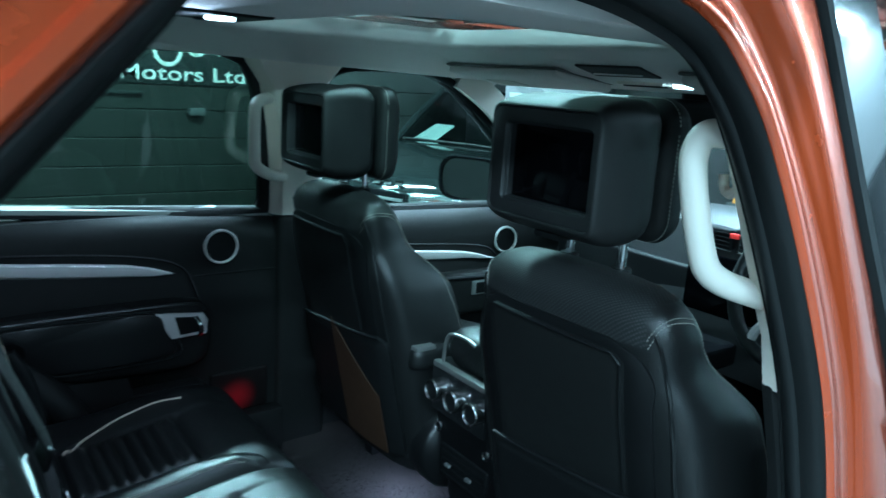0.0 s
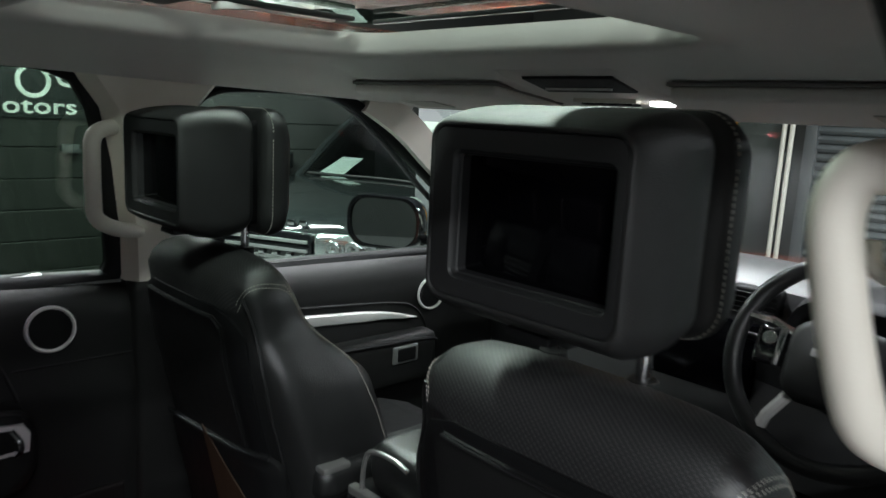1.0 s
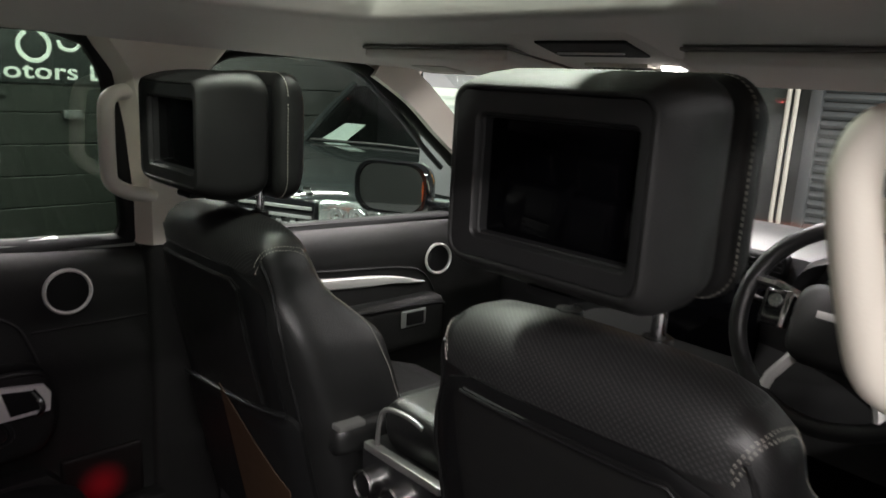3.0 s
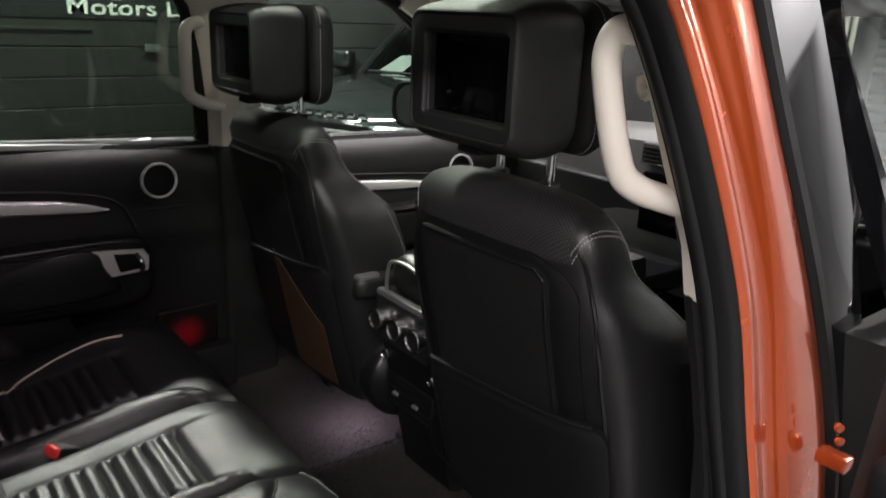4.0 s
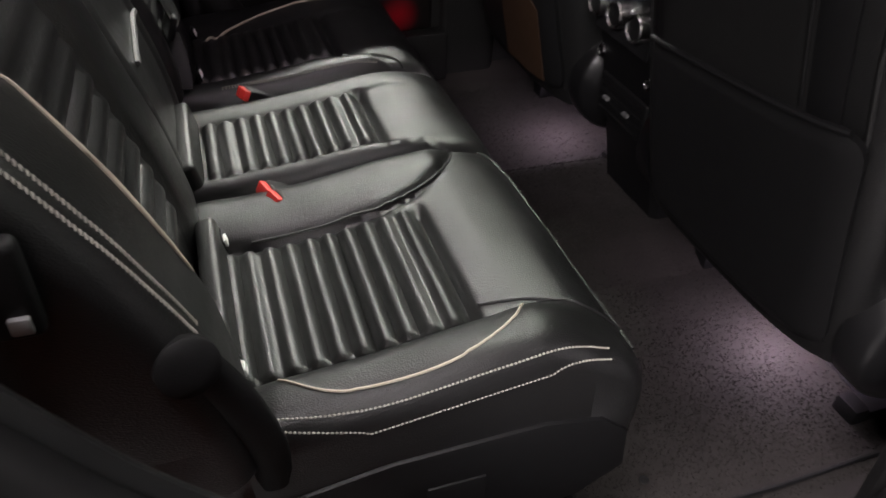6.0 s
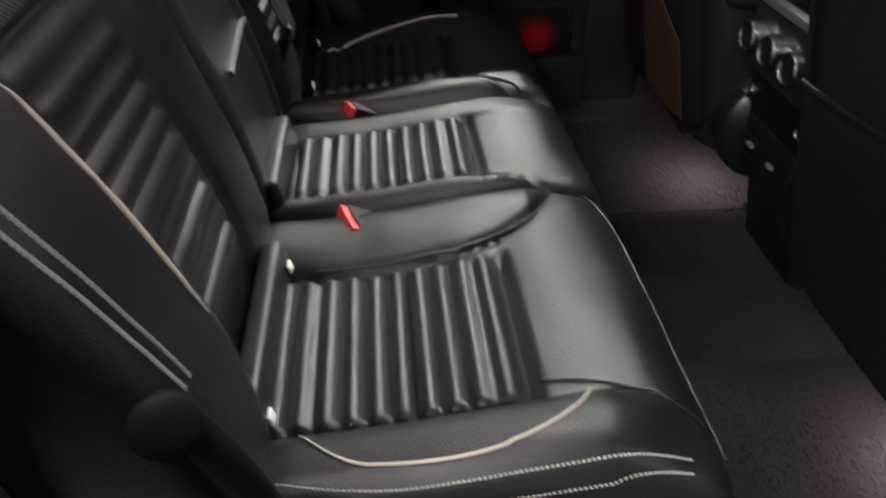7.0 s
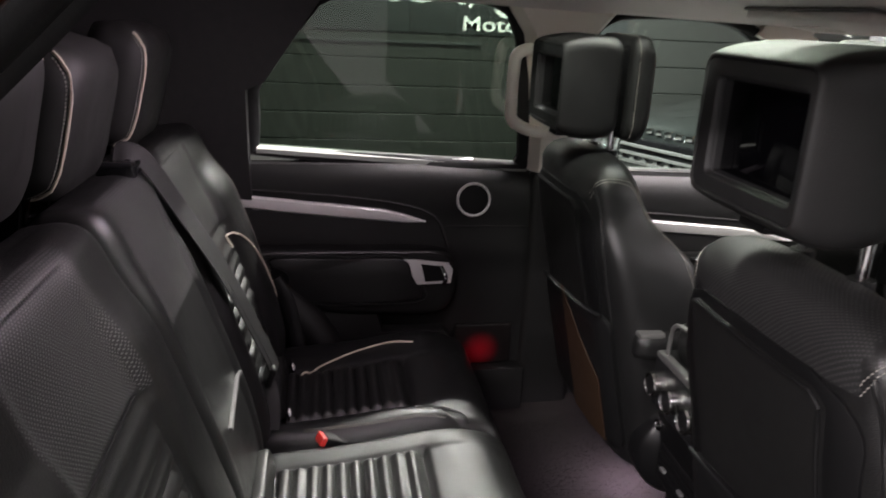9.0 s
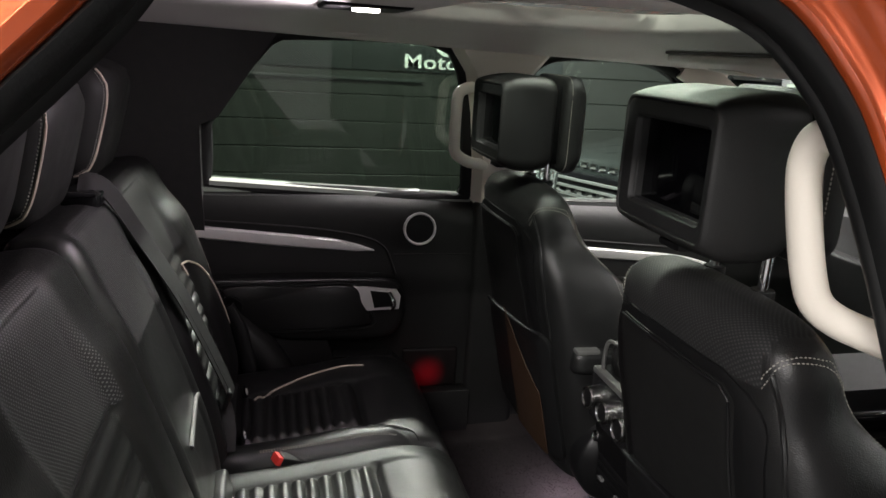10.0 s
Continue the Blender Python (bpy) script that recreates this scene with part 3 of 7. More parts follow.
        part("grille_bar", put(box(bmesh.new(), (-0.42, -0.065, z), (0.42, -0.048, z + 0.02), 0.004)), SATIN_DARK, grille)
    for k in range(9):
        x = -0.40 + k * 0.1
        part("grille_stud", put(box(bmesh.new(), (x - 0.02, -0.075, 0.785), (x + 0.02, -0.06, 0.81), 0.004)), CHROME, grille)
    # raised bars on the bonnet lip where its letters stand
    for k in range(9):
        x = -0.34 + k * 0.085
        part("badge_bar", put(box(bmesh.new(), (x - 0.026, 0.005 + 0.10 * (x / 0.9) ** 2, 0.965), (x + 0.026, 0.03 + 0.10 * (x / 0.9) ** 2, 1.0), 0.004)), CHROME, t, "bright raised bar")
    part("bumper", put(box(bmesh.new(), (-0.9, -0.04, 0.42), (0.9, 0.12, 0.7), 0.05, 3)), CAR_BLACK, t)
    part("paper", put(prism(bmesh.new(), [(-0.48, 1.62, 1.155), (-0.24, 1.60, 1.155), (-0.15, 1.78, 1.285), (-0.36, 1.80, 1.285)], (0, 0.003, 0.002))), WHITE, t, "white paper behind the windscreen", flat=True)
    part("wiper", put(tube(bmesh.new(), [(0.75, 1.45, 1.14), (0.2, 1.47, 1.16), (-0.5, 1.46, 1.16)], 0.01, 6)), TRIM, t)


parked_car()


# ---------------------------------------------------------------- cabin shell of the orange car
FLOOR_Z = 0.57
OPEN = [(0.80, -0.02, 0.84), (0.79, -0.06, 1.05), (0.765, -0.085, 1.22), (0.745, -0.115, 1.38), (0.717, -0.167, 1.54), (0.692, -0.212, 1.655), (0.678, -0.249, 1.715),
        (0.670, -0.312, 1.767), (0.664, -0.42, 1.796), (0.652, -0.57, 1.810), (0.632, -0.68, 1.815), (0.608, -0.75, 1.788), (0.602, -0.80, 1.733), (0.622, -0.89, 1.641), (0.648, -0.96, 1.570), (0.682, -1.015, 1.50), (0.728, -1.02, 1.42),
        (0.775, -0.95, 1.325), (0.80, -0.888, 1.250), (0.805, -0.845, 1.175), (0.805, -0.79, 1.085), (0.80, -0.67, 0.93), (0.80, -0.56, 0.815), (0.80, -0.42, 0.70), (0.80, -0.22, 0.63), (0.80, -0.07, 0.66)]
OPEN_MID = V(0, -0.48, 1.2)
LOOP = curve(OPEN, 6, cyclic=True)


def outward(p):
    d = Vector(p) - OPEN_MID
    d.x = 0
    return d.normalized()


def jamb_out(p):
    """How far the pillar face reaches out to the body side, 0 to 1."""
    return front(p) * (1 - smooth01((p.z - 1.1) / 0.3))


def front(p):
    return smooth01((p.y + 0.36) / 0.14)


def narrow(p):
    """The centre pillar's painted face tapers towards the roof."""
    return 0.050 * smooth01((p.z - 1.15) / 0.35) * smooth01((p.y + 0.30) / 0.14)


def body_side():
    t = thing("car_body", "orange metallic off-road car body around the open rear door", "car", (0.85, -0.4, 0.0))
    # painted aperture: rings carried round the opening, wider towards the rear pillar
    prof = [(0.002, 0.030, 0), (0.004, 0.046, 0), (0.010, 0.052, 0), (0.018, 0.052, 0), (0.021, 0.050, -0.014), (0.044, 0.050, -0.018), (0.050, 0.054, 0), (0.062, 0.064, 0), (0.085, 0.070, 0), (0.112, 0.071, 0), (0.132, 0.066, 0), (0.142, 0.054, 0), (0.144, 0.0, 0), (0.012, 0.0, 0)]
    wide = (0, 0, 0, 0, 0, 0, 0, 0, 0.01, 0.05, 0.10, 0.12, 0.12, 0)
    jamb = (0, 0, 0, 0, 0, 0, 0.001, 0.004, 0.010, 0.016, 0.020, 0.022, 0.01, 0)
    flat = (0, 0, 0, 0, 0, 0, 0, 0.004, 0.009, 0.017, 0.023, 0.025, 0.025, 0)
    level = (0, 0, 0, 0, 0, 0, 0, -0.004, -0.012, -0.016, -0.016, -0.016, 0, 0)
    bm = bmesh.new()
    rings = []
    for p in LOOP:
        o = outward(p)
        w = smooth01((-0.55 - p.y) / 0.2)
        k = 1.0 + 0.45 * w
        kb = 1.0 + 0.35 * smooth01((-0.55 - p.y) / 0.3)
        rings.append([p + o * (a * k) + V(1, 0, 0) * (b * kb + c * w) + o * (e * w) + V(g * jamb_out(p) + h * front(p), 0, 0) + o * (f * front(p) - narrow(p) * max(0, (a - 0.05) / 0.094)) for (a, b, c), e, g, f, h in zip(prof, wide, jamb, flat, level)])
    loft(bm, rings, loop=True)
    part("aperture", bm, PAINT, t, "orange painted door aperture")
    # gloss black strip outside the centre pillar
    bm = bmesh.new()
    rows = [(p, outward(p)) for p in LOOP if p.y > -0.24 and p.z > 0.9]
    rows.sort(key=lambda q: q[0].z)
    loft(bm, [[p + o * (a - narrow(p)) + V(b + 0.022 * jamb_out(p), 0, 0) for a, b in ((0.162, 0.0), (0.166, 0.046), (0.173, 0.054), (0.188, 0.052), (0.193, 0.0))] for p, o in rows])
    part("edge_rubber", bm, RUBBER, t, "black rubber edge strip")
    bm = bmesh.new()
    loft(bm, [[p + o * (a - narrow(p)) + V(b + 0.022 * jamb_out(p), 0, 0) for a, b in ((0.190, 0.0), (0.195, 0.036), (0.203, 0.042), (0.300, 0.034), (0.305, 0.0))] for p, o in rows])
    part("pillar_strip", bm, GLOSS, t, "gloss black pillar strip")
    # rubber seal round the flange
    bm = bmesh.new()
    prof = [(0.002, -0.006), (-0.010, 0.000), (-0.021, 0.008), (-0.023, 0.013), (-0.019, 0.018), (-0.014, 0.020), (-0.016, 0.026), (-0.014, 0.036), (-0.008, 0.044), (0.001, 0.047), (0.006, 0.043), (0.012, 0.046), (0.012, -0.006)]
    rings = []
    for p in LOOP:
        o = outward(p)
        kb = 1.0 + 0.3 * smooth01((-0.55 - p.y) / 0.3)
        ka = 1 - 0.45 * front(p)
        rings.append([p + o * (a * ka if a < 0 else a) + V(1, 0, 0) * (b * kb) for a, b in prof])
    loft(bm, rings, loop=True)
    part("door_seal", bm, RUBBER, t, "black rubber door seal")
    # inner trim flange behind the seal
    bm = bmesh.new()
    prof = [(0.001, 0.002), (0.003, -0.010), (0.020, -0.022), (0.05, -0.024), (0.05, 0.0)]
    rings = [[p + outward(p) * a + V(1, 0, 0) * b for a, b in prof] for p in LOOP]
    loft(bm, rings, loop=True)
    part("inner_flange", bm, TRIM, t, "black inner flange trim")
    # roof rails and panels
    for side in (-1, 1):
        b2 = bmesh.new()
        loft(b2, [[V(side * 0.46, y, 1.846), V(side * 0.60, y, 1.866), V(side * 0.72, y, 1.864), V(side * 0.77, y, 1.845), V(side * 0.74, y, 1.842), V(side * 0.55, y, 1.846)] for y in lin(-2.2, 0.7, 10)])
        part("roof_rail", b2, PAINT, t)
    part("roof_panel", box(bmesh.new(), (-0.45, -2.2, 1.825), (0.45, -0.48, 1.85), 0.01), GLOSS, t)
    part("roof_panel", box(bmesh.new(), (-0.45, 0.42, 1.80), (0.45, 0.72, 1.83), 0.01), PAINT, t)
    # bonnet ahead of the windscreen
    bm = bmesh.new()
    loft(bm, [[V(u * 0.86, y, z - 0.05 * u * u) for u in lin(-1, 1, 11)] + [V(0.86, y, z - 0.3), V(-0.86, y, z - 0.3)] for y, z in ((1.45, 1.27), (1.9, 1.25), (2.4, 1.20), (2.6, 1.12))])
    part("bonnet", bm, PAINT, t)
    # right front door outer skin beyond the pillar
    bm = bmesh.new()
    loft(bm, [[V(0.90, y, 0.45), V(0.96, y, 0.8), V(0.95, y, 1.1), V(0.88, y, 1.28), V(0.84, y, 1.28), V(0.86, y, 0.9), V(0.84, y, 0.45)] for y in lin(0.30, 1.3, 4)])
    part("front_wing_skin", bm, PAINT, t)
    # rear quarter and tail that close the cabin behind
    for s in (-1, 1):
        bm = bmesh.new()
        loft(bm, [[V(s * 0.80, y, 0.5), V(s * 0.93, y, 0.8), V(s * 0.93, y, 1.2), V(s * 0.86, y, 1.36), V(s * 0.76, y, 1.78), V(s * 0.70, y, 1.76), V(s * 0.78, y, 1.3), V(s * 0.76, y, 0.5)] for y in lin(-2.2, -1.06, 5)])
        part("quarter_panel", bm, PAINT, t)
    part("tail", box(bmesh.new(), (-0.85, -2.25, 0.45), (0.85, -2.18, 1.84), 0.03), PAINT, t)
    part("front_bulkhead", box(bmesh.new(), (-0.86, 1.30, 0.4), (0.86, 1.36, 1.24), 0.02), TRIM_DARK, t)
    # striker on the rear pillar
    st = part("striker_plate", box(bmesh.new(), (0.872, -0.880, 1.150), (0.888, -0.844, 1.198), 0.007, 3), PAINT, t, "orange painted striker base")
    part("striker_loop", tube(bmesh.new(), curve([(0.885, -0.873, 1.194), (0.908, -0.873, 1.194), (0.917, -0.869, 1.187), (0.917, -0.853, 1.167), (0.908, -0.849, 1.160), (0.885, -0.849, 1.160)], 4), 0.005), CHROME, st)
    part("check_bracket", box(bmesh.new(), (0.852, 0.015, 1.165), (0.890, 0.040, 1.183), 0.005), PAINT, t)
    for bx, by, bz in ((0.866, 0.03, 1.215), (0.868, 0.035, 1.196)):
        part("bolt", disc(bmesh.new(), (bx, by, bz), (0.9, -0.4, 0), 0.006, 0.005, 12), PAINT, t, "painted bolt head")
    return t


body_side()

# floor pan and carpet
slab("floor_pan", (-0.84, -2.2, 0.40), (0.84, 1.35, FLOOR_Z - 0.03), TRIM_DARK, "dark steel floor pan under the carpet", "floor")


def carpet():
    bm = bmesh.new()
    us, vs = lin(-0.80, 0.80, 110), lin(-0.75, 1.28, 110)

    def f(u, v):
        tun = 0.06 * window(u, -0.26, 0.24, 0.13)
        z = FLOOR_Z + tun + 0.004 * noise.noise(V(u * 9, v * 9, 0)) + 0.0016 * noise.noise(V(u * 60, v * 60, 3))
        if abs(u) > 0.70:
            z += 0.05 * smooth01((abs(u) - 0.70) / 0.06)
        return V(u, v, z), V(0, 0, 1)
    plate(bm, f, us, vs, 0.004)
    ob = part("carpet", bm, CARPET)
    tagged(ob, "dark grey-brown carpet over the car floor", "carpet", kind="structure")
    # short pile standing on the carpet
    rng = random.Random(5)
    verts, faces = [], []
    for i in range(70000):
        u, v = rng.uniform(-0.68, 0.69), rng.uniform(-0.36, 0.30)
        if rng.random() < 0.25 and not 0.2 < u < 0.66:
            continue
        base = f(u, v)[0] + V(0, 0, 0.004)
        if 0.205 < u < 0.66 and -0.33 < v < 0.2:
            base.z = max(base.z, FLOOR_Z + 0.011)
        a, h = rng.uniform(0, 6.283), rng.uniform(0.002, 0.0045)
        d = V(math.cos(a), math.sin(a), 0)
        tip = base + V(rng.uniform(-0.004, 0.004), rng.uniform(-0.004, 0.004), h)
        k = len(verts)
        verts += [base - d * 0.0011, base + d * 0.0011, tip]
        faces.append((k, k + 1, k + 2))
    me = bpy.data.meshes.new("pile")
    me.from_pydata(verts, [], faces)
    me.materials.append(CARPET)
    pile = new("pile", me)
    pile.parent = ob
    # foot mat with a bound edge, behind the right front seat
    m = thing("foot_mat", "dark carpet foot mat with a bound edge and metal stud", "mat", (0.42, 0.0, FLOOR_Z))
    out = curve([(0.20, -0.34, 0), (0.60, -0.33, 0), (0.66, -0.28, 0), (0.665, 0.10, 0), (0.62, 0.19, 0), (0.25, 0.21, 0), (0.20, 0.16, 0)], 5, True)
    bm = bmesh.new()
    a = [bm.verts.new(p + V(0, 0, FLOOR_Z + 0.006)) for p in out]
    b = [bm.verts.new(p + V(0, 0, FLOOR_Z + 0.011)) for p in out]
    for i in range(len(a)):
        j = (i + 1) % len(a)
        bm.faces.new((a[i], a[j], b[j], b[i]))
    bm.faces.new(b)
    part("mat", bm, CARPET, m)
    part("binding", tube(bmesh.new(), [p + V(0, 0, FLOOR_Z + 0.009) for p in out], 0.004, 6, True), TRIM_DARK, m, "dark bound edge")
    part("stud", disc(bmesh.new(), (0.61, -0.225, FLOOR_Z + 0.016), (0, 0, 1), 0.008, 0.004, 14), CHROME, m, "bright metal stud")


carpet()


# ---------------------------------------------------------------- headlining and sunroof
SR_X, SR_Y0, SR_Y1 = 0.36, -0.42, 0.185
CEIL = 1.784


def rounded(x0, x1, y0, y1, r, z, n=6):
    pts = []
    for cx, cy, a0 in ((x1 - r, y1 - r, 0), (x0 + r, y1 - r, 90), (x0 + r, y0 + r, 180), (x1 - r, y0 + r, 270)):
        for i in range(n + 1):
            a = radians(a0 + 90 * i / n)
            pts.append(V(cx + r * math.cos(a), cy + r * math.sin(a), z))
    return pts


def headliner():
    # sheet with the roof opening left out
    bm = bmesh.new()
    hole = rounded(-SR_X, SR_X, SR_Y0, SR_Y1, 0.10, CEIL)
    n = len(hole)

    def rim(scale_x, y0, y1, z, edge):
        return [V(max(-edge, min(edge, p.x * scale_x)), p.y, z) for p in rounded(-SR_X, SR_X, y0, y1, 0.10, z)]
    r0 = rounded(-SR_X + 0.004, SR_X - 0.004, SR_Y0 + 0.004, SR_Y1 - 0.004, 0.10, CEIL + 0.034)
    r1 = rounded(-SR_X, SR_X, SR_Y0, SR_Y1, 0.10, CEIL + 0.004)
    r2 = rounded(-SR_X - 0.012, SR_X + 0.012, SR_Y0 - 0.012, SR_Y1 + 0.012, 0.11, CEIL - 0.007)
    r3 = rounded(-SR_X - 0.06, SR_X + 0.06, SR_Y0 - 0.06, SR_Y1 + 0.06, 0.12, CEIL - 0.008)
    def sag(pts):
        return [V(p.x * (1 - (0.16 * smooth01((-0.55 - p.y) / 0.2) if p.x > 0 else 0)), p.y, p.z - 0.062 * smooth01((p.y - 0.20) / 0.32)) for p in pts]
    r4 = sag(rounded(-0.58, 0.58, -1.6, 0.42, 0.12, CEIL - 0.002))
    def lift(pts, h):
        return [V(p.x, p.y, p.z + h * smooth01((p.x - 0.3) / 0.2) * smooth01((0.42 - p.y) / 0.25)) for p in pts]
    def fill(pts):
        # more points along the right side, so that it can follow the rail
        return pts + [pts[-1].lerp(pts[0], i / 24) for i in range(1, 24)]
    r0, r1, r2, r3, r4 = [fill(r) for r in (r0, r1, r2, r3, r4)]
    r5 = sag(rounded(-0.655, 0.655, -2.1, 0.60, 0.12, 1.775))
    r6 = sag(rounded(-0.675, 0.675, -2.15, 0.64, 0.12, 1.766))
    r7 = sag(rounded(-0.69, 0.69, -2.17, 0.66, 0.12, 1.768))
    r4 = lift(r4, 0.012)
    r5, r6, r7 = lift(fill(r5), 0.034), lift(fill(r6), 0.038), lift(fill(r7), 0.038)
    r8 = fill(sag(rounded(-0.69, 0.69, -2.17, 0.66, 0.12, 1.83)))
    loft(bm, [r0, r1, r2, r3, r4, r5, r6, r7, r8], caps=False)
    ob = part("headlining", bm, HEADLINER, angle=60)
    tagged(ob, "grey-beige fabric headlining round the glass roof", "ceiling", kind="structure")
    t = thing("glass_roof", "panoramic glass roof with dark frame bars and guide rails", "sunroof", (0, -0.4, 1.83))
    part("pane", box(bmesh.new(), (-SR_X - 0.05, SR_Y0 - 0.05, 1.846), (SR_X + 0.05, SR_Y1 + 0.05, 1.850)), GLASS_ROOF, t, "green-tinted roof glass")
    for s in (-1, 1):
        part("guide_rail", box(bmesh.new(), (s * (SR_X - 0.03) - 0.010, SR_Y0, 1.830), (s * (SR_X - 0.03) + 0.010, SR_Y1 - 0.08, 1.840), 0.004), SATIN, t, "bright guide rail")
        part("rubber", box(bmesh.new(), (s * (SR_X - 0.058) - 0.012, SR_Y0, 1.832), (s * (SR_X - 0.058) + 0.012, SR_Y1 - 0.06, 1.8408), 0.004), RUBBER, t)
    part("wind_deflector", box(bmesh.new(), (-SR_X + 0.06, SR_Y1 - 0.016, 1.8325), (SR_X - 0.06, SR_Y1 - 0.004, 1.8405), 0.002), RUBBER, t)
    part("cross_bar", box(bmesh.new(), (-SR_X, -0.22, 1.822), (SR_X, -0.18, 1.84), 0.006), RUBBER, t)
    for sx in (-0.30, 0.30):
        part("lift_arm", box(bmesh.new(), (-0.012, 0, -0.006), (0.012, 0.20, 0.006), 0.003, 2, pose(sx, -0.13, 1.825, 8, 0, 12 if sx < 0 else -12)), SATIN, t)


headliner()


def dome_lamp():
    t = thing("dome_lamp", "lit dome lamp set in the headlining", "lamp", (-0.02, -0.53, CEIL))
    part("housing", box(bmesh.new(), (-0.09, -0.60, CEIL - 0.012), (0.07, -0.46, CEIL + 0.004), 0.008, 3), SHELL, t)
    part("lens", disc(bmesh.new(), (0.02, -0.53, CEIL - 0.011), (0, 0, -1), 0.022, 0.006, 20), DOME, t, "glowing white lens")
    part("lens", disc(bmesh.new(), (-0.05, -0.53, CEIL - 0.011), (0, 0, -1), 0.018, 0.004, 20), SHELL, t)


dome_lamp()


# ---------------------------------------------------------------- front seats
P_EXP = 3.4
W_TAB = [(0.62, 0.22), (0.70, 0.24), (0.85, 0.252), (1.0, 0.258), (1.1, 0.258), (1.18, 0.254), (1.24, 0.246), (1.275, 0.234), (1.30, 0.219), (1.325, 0.207), (1.35, 0.203), (1.375, 0.202), (1.40, 0.192), (1.42, 0.172), (1.432, 0.14), (1.436, 0.09)]
R_TAB = [(0.62, 0.02), (0.70, 0.0), (0.9, -0.045), (1.12, -0.092), (1.25, -0.125), (1.35, -0.146), (1.39, -0.146), (1.41, -0.138), (1.425, -0.122), (1.436, -0.095)]
F_TAB = [(0.62, 0.16), (0.70, 0.17), (0.9, 0.14), (1.1, 0.095), (1.25, 0.045), (1.35, 0.0), (1.39, -0.02), (1.41, -0.032), (1.425, -0.045), (1.436, -0.06)]


def back_ring(sx, z, n=44):
    w, r, f = interp(W_TAB, z), interp(R_TAB, z), interp(F_TAB, z)
    m, h = (r + f) / 2, (f - r) / 2
    bol = 0.086 * smooth01((1.345 - z) / 0.12)
    pts = []
    for i in range(n):
        a = 2 * math.pi * i / n
        c, s = math.cos(a), math.sin(a)
        x = w * math.copysign(abs(c) ** (2 / P_EXP), c)
        y = h * math.copysign(abs(s) ** (2 / P_EXP), s)
        if s > 0:
            y += bol * abs(x / w) ** 4 * min(1, s * 3)
        pts.append(V(sx + x, m + y, z))
    return pts


def rear_y(dx, z):
    w, r, f = interp(W_TAB, z), interp(R_TAB, z), interp(F_TAB, z)
    m, h = (r + f) / 2, (f - r) / 2
    return m - h * (1 - min(1, abs(dx) / w) ** P_EXP) ** (1 / P_EXP)


def rear_patch(bm, sx, hw, z0, z1, thick, lift, corner=0.05, nu=25, nv=40, slant=0.0):
    """A panel lying on the rear face of a backrest. hw: half width, or a pair."""
    left, right = hw if isinstance(hw, tuple) else (hw, hw)

    def f(u, v):
        z = z0 + (z1 - z0) * v
        k = 1.0
        top = z1 - z
        if top < corner:
            k = 1 - (corner - math.sqrt(max(0, corner ** 2 - (corner - top) ** 2))) / max(left, right)
        bot = z - z0
        if bot < corner:
            k = min(k, 1 - (corner - math.sqrt(max(0, corner ** 2 - (corner - bot) ** 2))) / max(left, right))
        dx = (u * right if u > 0 else u * left) * k
        zz = z + slant * dx * v
        e = 0.004
        n = V(-(rear_y(dx + e, zz) - rear_y(dx - e, zz)) / (2 * e), 1, -(rear_y(dx, zz + e) - rear_y(dx, zz - e)) / (2 * e))
        n = -n.normalized()
        edge = min(1 - abs(u), min(v, 1 - v) * 1.0)
        roll = -0.6 * thick * (1 - smooth01(edge / 0.06))
        return V(sx + dx, rear_y(dx, zz), zz) + n * (lift + roll), n
    plate(bm, f, lin(-1, 1, nu), lin(0, 1, nv), thick)
    return bm


def rrect(cx, cz, y, hw, hh, r, n=7):
    pts = []
    r = min(r, hw * 0.99, hh * 0.99)
    for sx, sz, a0 in ((1, 1, 0), (-1, 1, 90), (-1, -1, 180), (1, -1, 270)):
        for i in range(n + 1):
            a = radians(a0 + 90 * i / n)
            pts.append(V(cx + sx * (hw - r) + r * math.cos(a), y, cz + sz * (hh - r) + r * math.sin(a)))
    return pts


